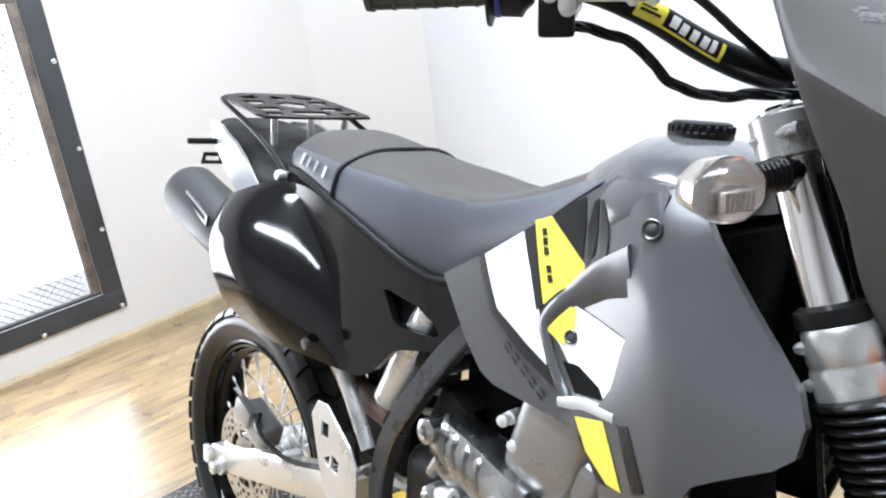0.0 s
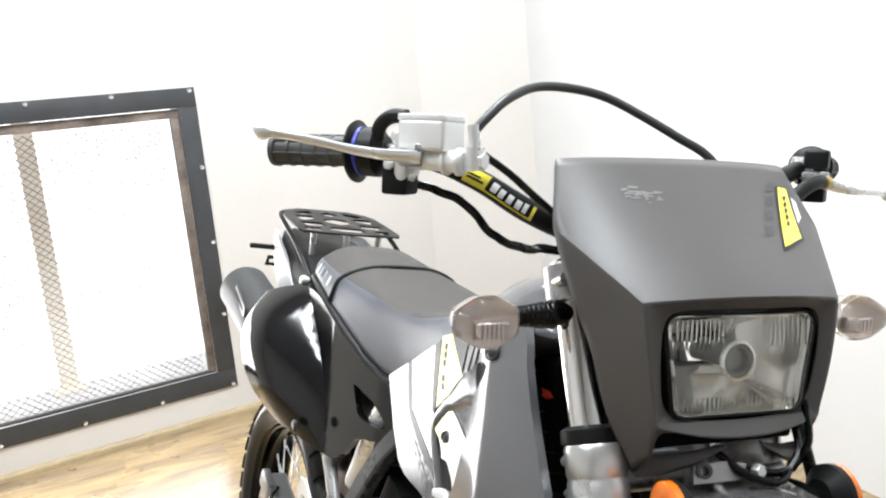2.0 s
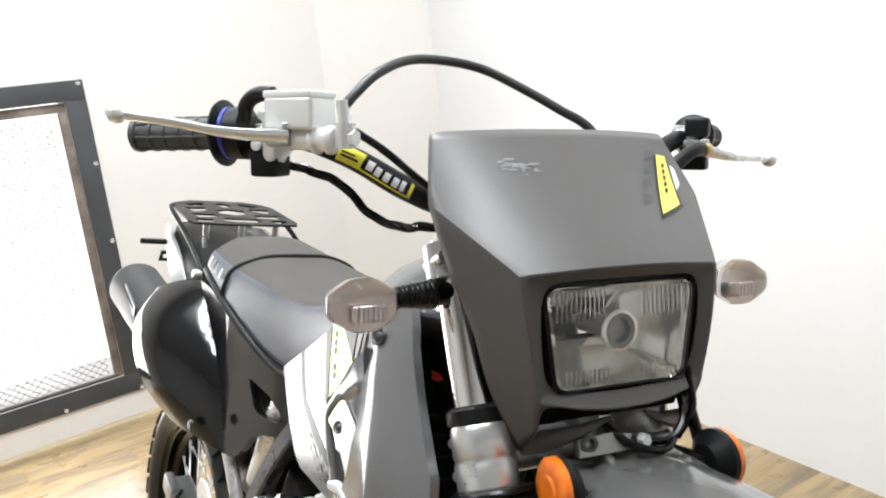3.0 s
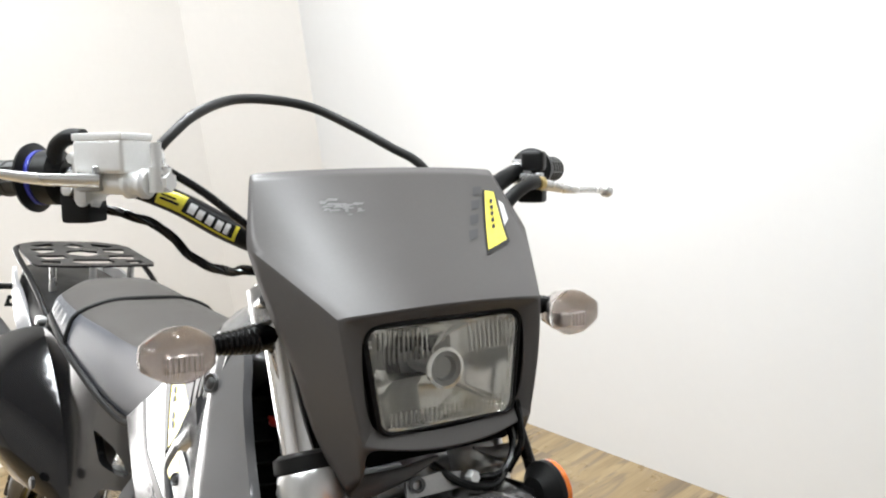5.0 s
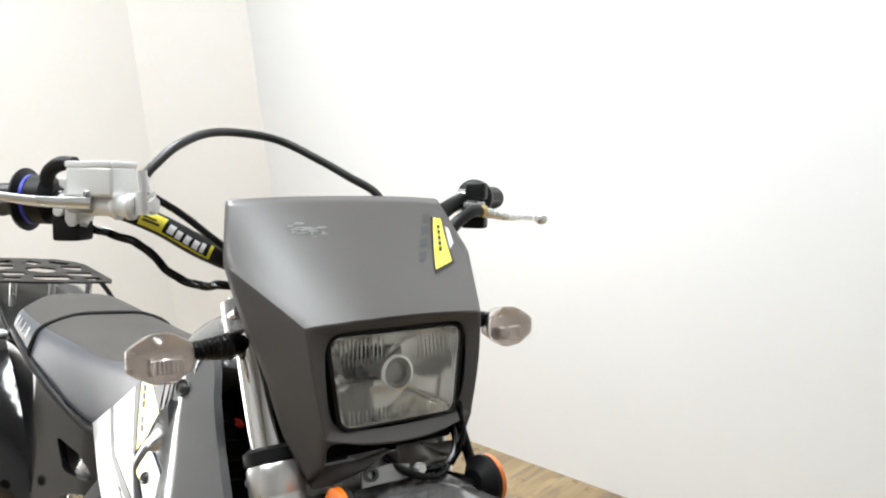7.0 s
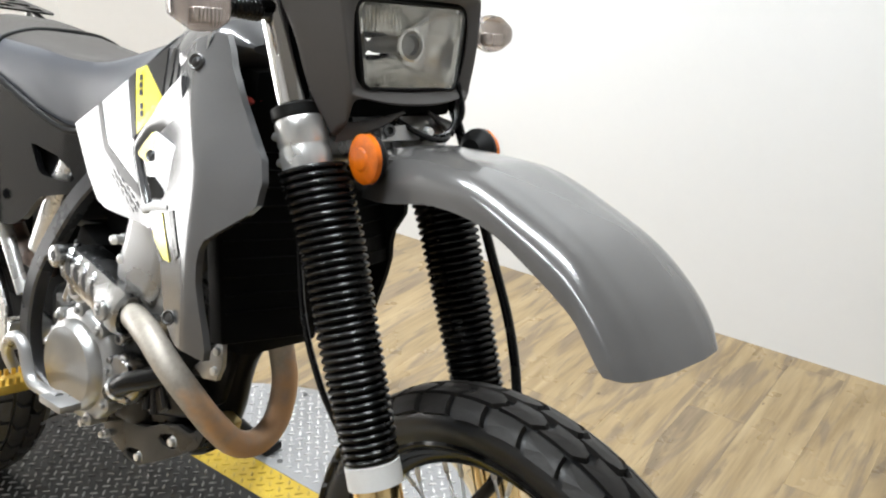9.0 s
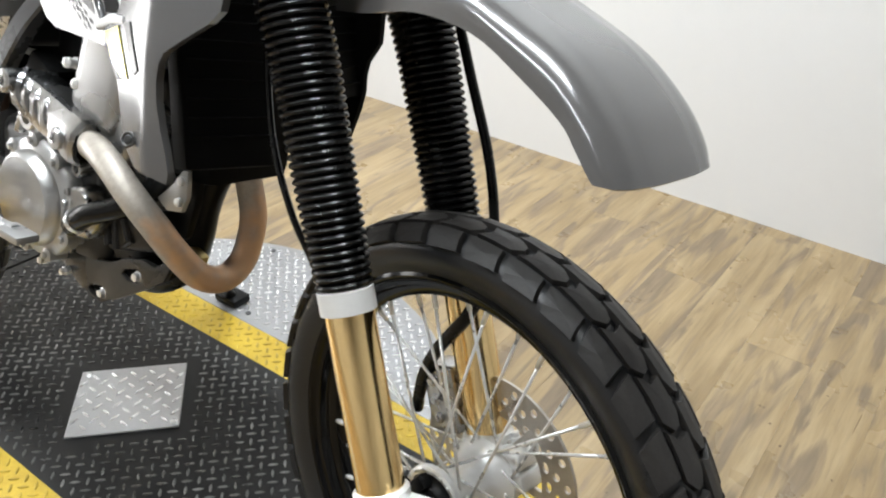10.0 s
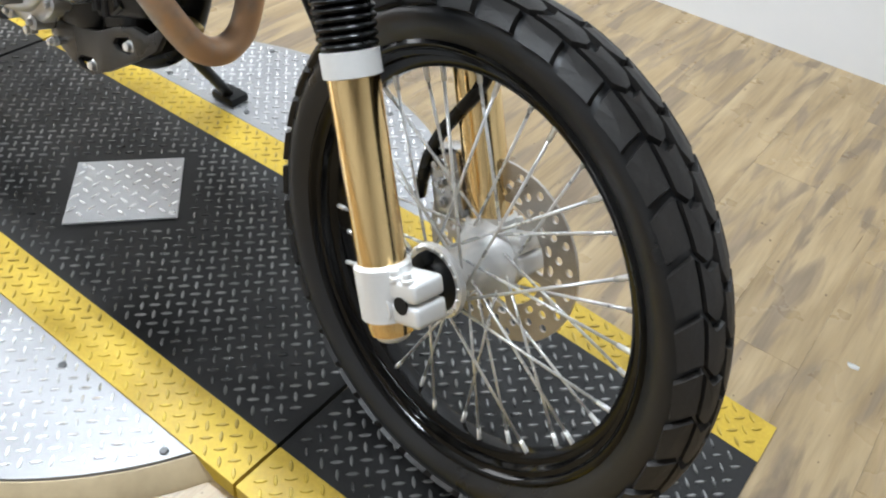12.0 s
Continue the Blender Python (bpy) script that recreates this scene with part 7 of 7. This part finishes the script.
add_box(ax, Matrix.Translation((-0.055, -0.125, 0.332)), 0.03, 0.012, 0.036, 0.003)
bp("rear_axle", ax, M_STEEL, "steel rear axle and nut")
bp("rear_hub", lathe([(-0.06, 0.02), (-0.055, 0.05), (-0.04, 0.055), (-0.02, 0.035), (0.02, 0.035), (0.04, 0.055), (0.06, 0.05)], REAR, (0, 1, 0), 32), M_ALUB, "bare aluminium hub")
rotor(REAR, -0.066, 0.110, 0.062, 20, False, "drilled steel rear brake disc")
rc = bmesh.new()
add_box(rc, Matrix.Translation((0.10, -0.088, 0.452)) @ Matrix.Rotation(radians(20), 4, "Y"), 0.10, 0.05, 0.05, 0.01, 3)
add_box(rc, Matrix.Translation((0.085, -0.112, 0.475)) @ Matrix.Rotation(radians(20), 4, "Y"), 0.06, 0.02, 0.04, 0.006)
bp("rear_caliper", rc, M_CAST, "cast rear brake caliper")
bp("rear_brake_hose", tube([(0.12, -0.10, 0.48), (0.16, -0.125, 0.47), (0.26, -0.125, 0.455), (0.38, -0.12, 0.485), (0.46, -0.13, 0.52)], 0.005, 8, 6), M_BOOT, "black rear brake hose")
cg = bmesh.new()
add_box(cg, Matrix.Translation((0.255, -0.108, 0.452)) @ Matrix.Rotation(radians(16), 4, "Y"), 0.016, 0.036, 0.02, 0.005)
bp("hose_clip", cg, M_WHITEPLASTIC, "white hose clip")
bp("shock_spring", add_tube(bmesh.new(), [(0.47 + 0.04 * t / 60 + 0.042 * math.sin(t * 0.75), 0.042 * math.cos(t * 0.75), 0.46 + 0.26 * t / 60) for t in range(61)], 0.006, 8), M_WHITEPLASTIC, "pale shock spring")
bp("inner_fender", sheet([[(-0.12, -0.05, 0.72), (-0.12, 0, 0.725), (-0.12, 0.05, 0.72)], [(0.05, -0.05, 0.73), (0.05, 0, 0.74), (0.05, 0.05, 0.73)], [(0.24, -0.05, 0.70), (0.25, 0, 0.71), (0.24, 0.05, 0.70)], [(0.34, -0.05, 0.62), (0.35, 0, 0.63), (0.34, 0.05, 0.62)]], 0.004, 4), M_BLACK, "black inner mudguard")

# side stand: from the frame's left to the deck
INV = LEAN_M.inverted()
foot = INV @ Vector((0.535, 0.470, 0.012))
st = bmesh.new()
add_tube(st, [(0.60, 0.12, 0.42), foot], [0.014, 0.012], 12)
add_box(st, Matrix.Translation(foot) @ Matrix.Rotation(radians(13.455), 4, "X"), 0.07, 0.05, 0.02, 0.006)
bp("side_stand", st, M_SATIN, "black steel side stand resting on the deck")


# decals and scuffs that lie on the cowl
bpy.context.view_layer.update()
deps = bpy.context.evaluated_depsgraph_get()
cowl_skin = BVHTree.FromObject(cowl, deps)
AHEAD = (STEER.to_3x3() @ Vector((1, 0, 0))).normalized()


def cowl_patch(name, quad, material, label="", lift=0.0010, n=8):
    """A thin decal on the cowl's face; quad: four corners as (sideways, height)."""
    bm = bmesh.new()
    rows_ = []
    for i in range(n + 1):
        row = []
        for j in range(n + 1):
            a = Vector(quad[0]).lerp(Vector(quad[1]), j / n)
            b = Vector(quad[3]).lerp(Vector(quad[2]), j / n)
            p = a.lerp(b, i / n)
            hit, nrm, _, _ = cowl_skin.ray_cast(STEER @ Vector((1.6, p.x, p.y)), -AHEAD)
            if hit is None:
                return None
            row.append(hit + (nrm if nrm.dot(AHEAD) > 0 else -nrm) * lift)
        rows_.append(row)
    add_loft(bm, rows_, False, False)
    return part(name, bm, material, cowl, label)


cowl_patch("decal_border", [(0.068, 1.162), (0.113, 1.171), (0.132, 1.222), (0.112, 1.224)], M_DKDECAL, "", 0.0008)
cowl_patch("yellow_decal", [(0.073, 1.166), (0.109, 1.173), (0.129, 1.221), (0.115, 1.223)], M_YELLOW, "yellow cowl decal", 0.0014)
for k in range(5):
    y0, z0 = 0.0945 + 0.0042 * k, 1.184 + 0.0062 * k
    cowl_patch("decal_bar", [(y0, z0), (y0 + 0.005, z0 + 0.0006), (y0 + 0.0075, z0 + 0.0042), (y0 + 0.0025, z0 + 0.0036)], M_DKDECAL, "", 0.0026, 2)
cowl_patch("white_decal", [(0.118, 1.186), (0.131, 1.192), (0.136, 1.208), (0.130, 1.212)], M_WHITEPLASTIC, "pale decal corner", 0.0012)
for k, z in enumerate((1.176, 1.190, 1.204, 1.218)):
    y0 = 0.056 + k * 0.0125
    cowl_patch("dark_letter_bar", [(y0, z), (y0 + 0.013, z + 0.002), (y0 + 0.020, z + 0.010), (y0 + 0.006, z + 0.009)], M_DKGREY, "", 0.0008)
rs = random.Random(11)
for k in range(26):
    cy, cz = -0.066 + max(-0.018, min(0.018, rs.gauss(0, 0.010))), 1.212 + max(-0.008, min(0.008, rs.gauss(0, 0.005)))
    w_, h_ = rs.uniform(0.001, 0.007), rs.uniform(0.0004, 0.0016)
    cowl_patch("scuff", [(cy - w_, cz - h_), (cy + w_ * 0.7, cz - h_ * rs.uniform(0.2, 1)), (cy + w_, cz + h_ * 0.6), (cy - w_ * 0.4, cz + h_)], M_SCUFF, "", 0.0006, 3)

# ---- litter on the floor ----
M_PAPER = mat("white_paper", (0.75, 0.74, 0.72), 0.7)
M_LEAF = mat("dry_leaf", (0.16, 0.07, 0.035), 0.7, 0, 0.4)


def crumpled(name, at, size, material, label, category, seed):
    """A small crumpled flake lying on the boards."""
    r = random.Random(seed)
    bm = bmesh.new()
    rows_ = []
    for i in range(5):
        rows_.append([(at[0] + (i - 2) * size * 0.5 + r.uniform(-0.2, 0.2) * size * 0.5, at[1] + (j - 2) * size * 0.4 * (1 - 0.25 * abs(i - 2)) + r.uniform(-0.2, 0.2) * size * 0.4, FLOOR_Z + 0.0005 + r.uniform(0.0, 0.25) * size) for j in range(5)])
    add_loft(bm, rows_, False, False)
    bmesh.ops.solidify(bm, geom=bm.faces[:], thickness=0.0006)
    low = min(v.co.z for v in bm.verts)
    for v in bm.verts:
        v.co.z += FLOOR_Z + 0.0004 - low
    tagged(part(name, bm, material, smooth=False), label, category)


crumpled("paper_scrap", (1.922, 0.650), 0.010, M_PAPER, "small crumpled scrap of white paper on the floor", "paper scrap", 5)
crumpled("dry_leaf", (0.885, 1.690), 0.014, M_LEAF, "curled brown dry leaf lying beside the wall", "leaf", 8)

# ---- floor boards ----
BW, BL = 0.150, 0.92
board = {}


def board_mesh(length):
    key = round(length, 3)
    if key not in board:
        bm = box(pose(0, 0, 0), BW - 0.0003, key - 0.0003, 0.006, 0.00012, 1)
        me = bpy.data.meshes.new("board")
        bm.to_mesh(me)
        bm.free()
        me.materials.append(M_WOOD)
        board[key] = me
    return board[key]


for i in range(math.ceil(6.5 / BW)):
    x = -1.9 + (i + 0.5) * BW
    y = -3.7 + (i * 0.37) % BL - BL
    while y < 1.95:
        a, b = max(y, -3.7), min(y + BL, 1.95)
        if b - a > 0.05:
            ob = new("board", board_mesh(b - a))
            ob.parent = floor
            ob.location = (x, (a + b) / 2, FLOOR_Z - 0.003)
        y += BL
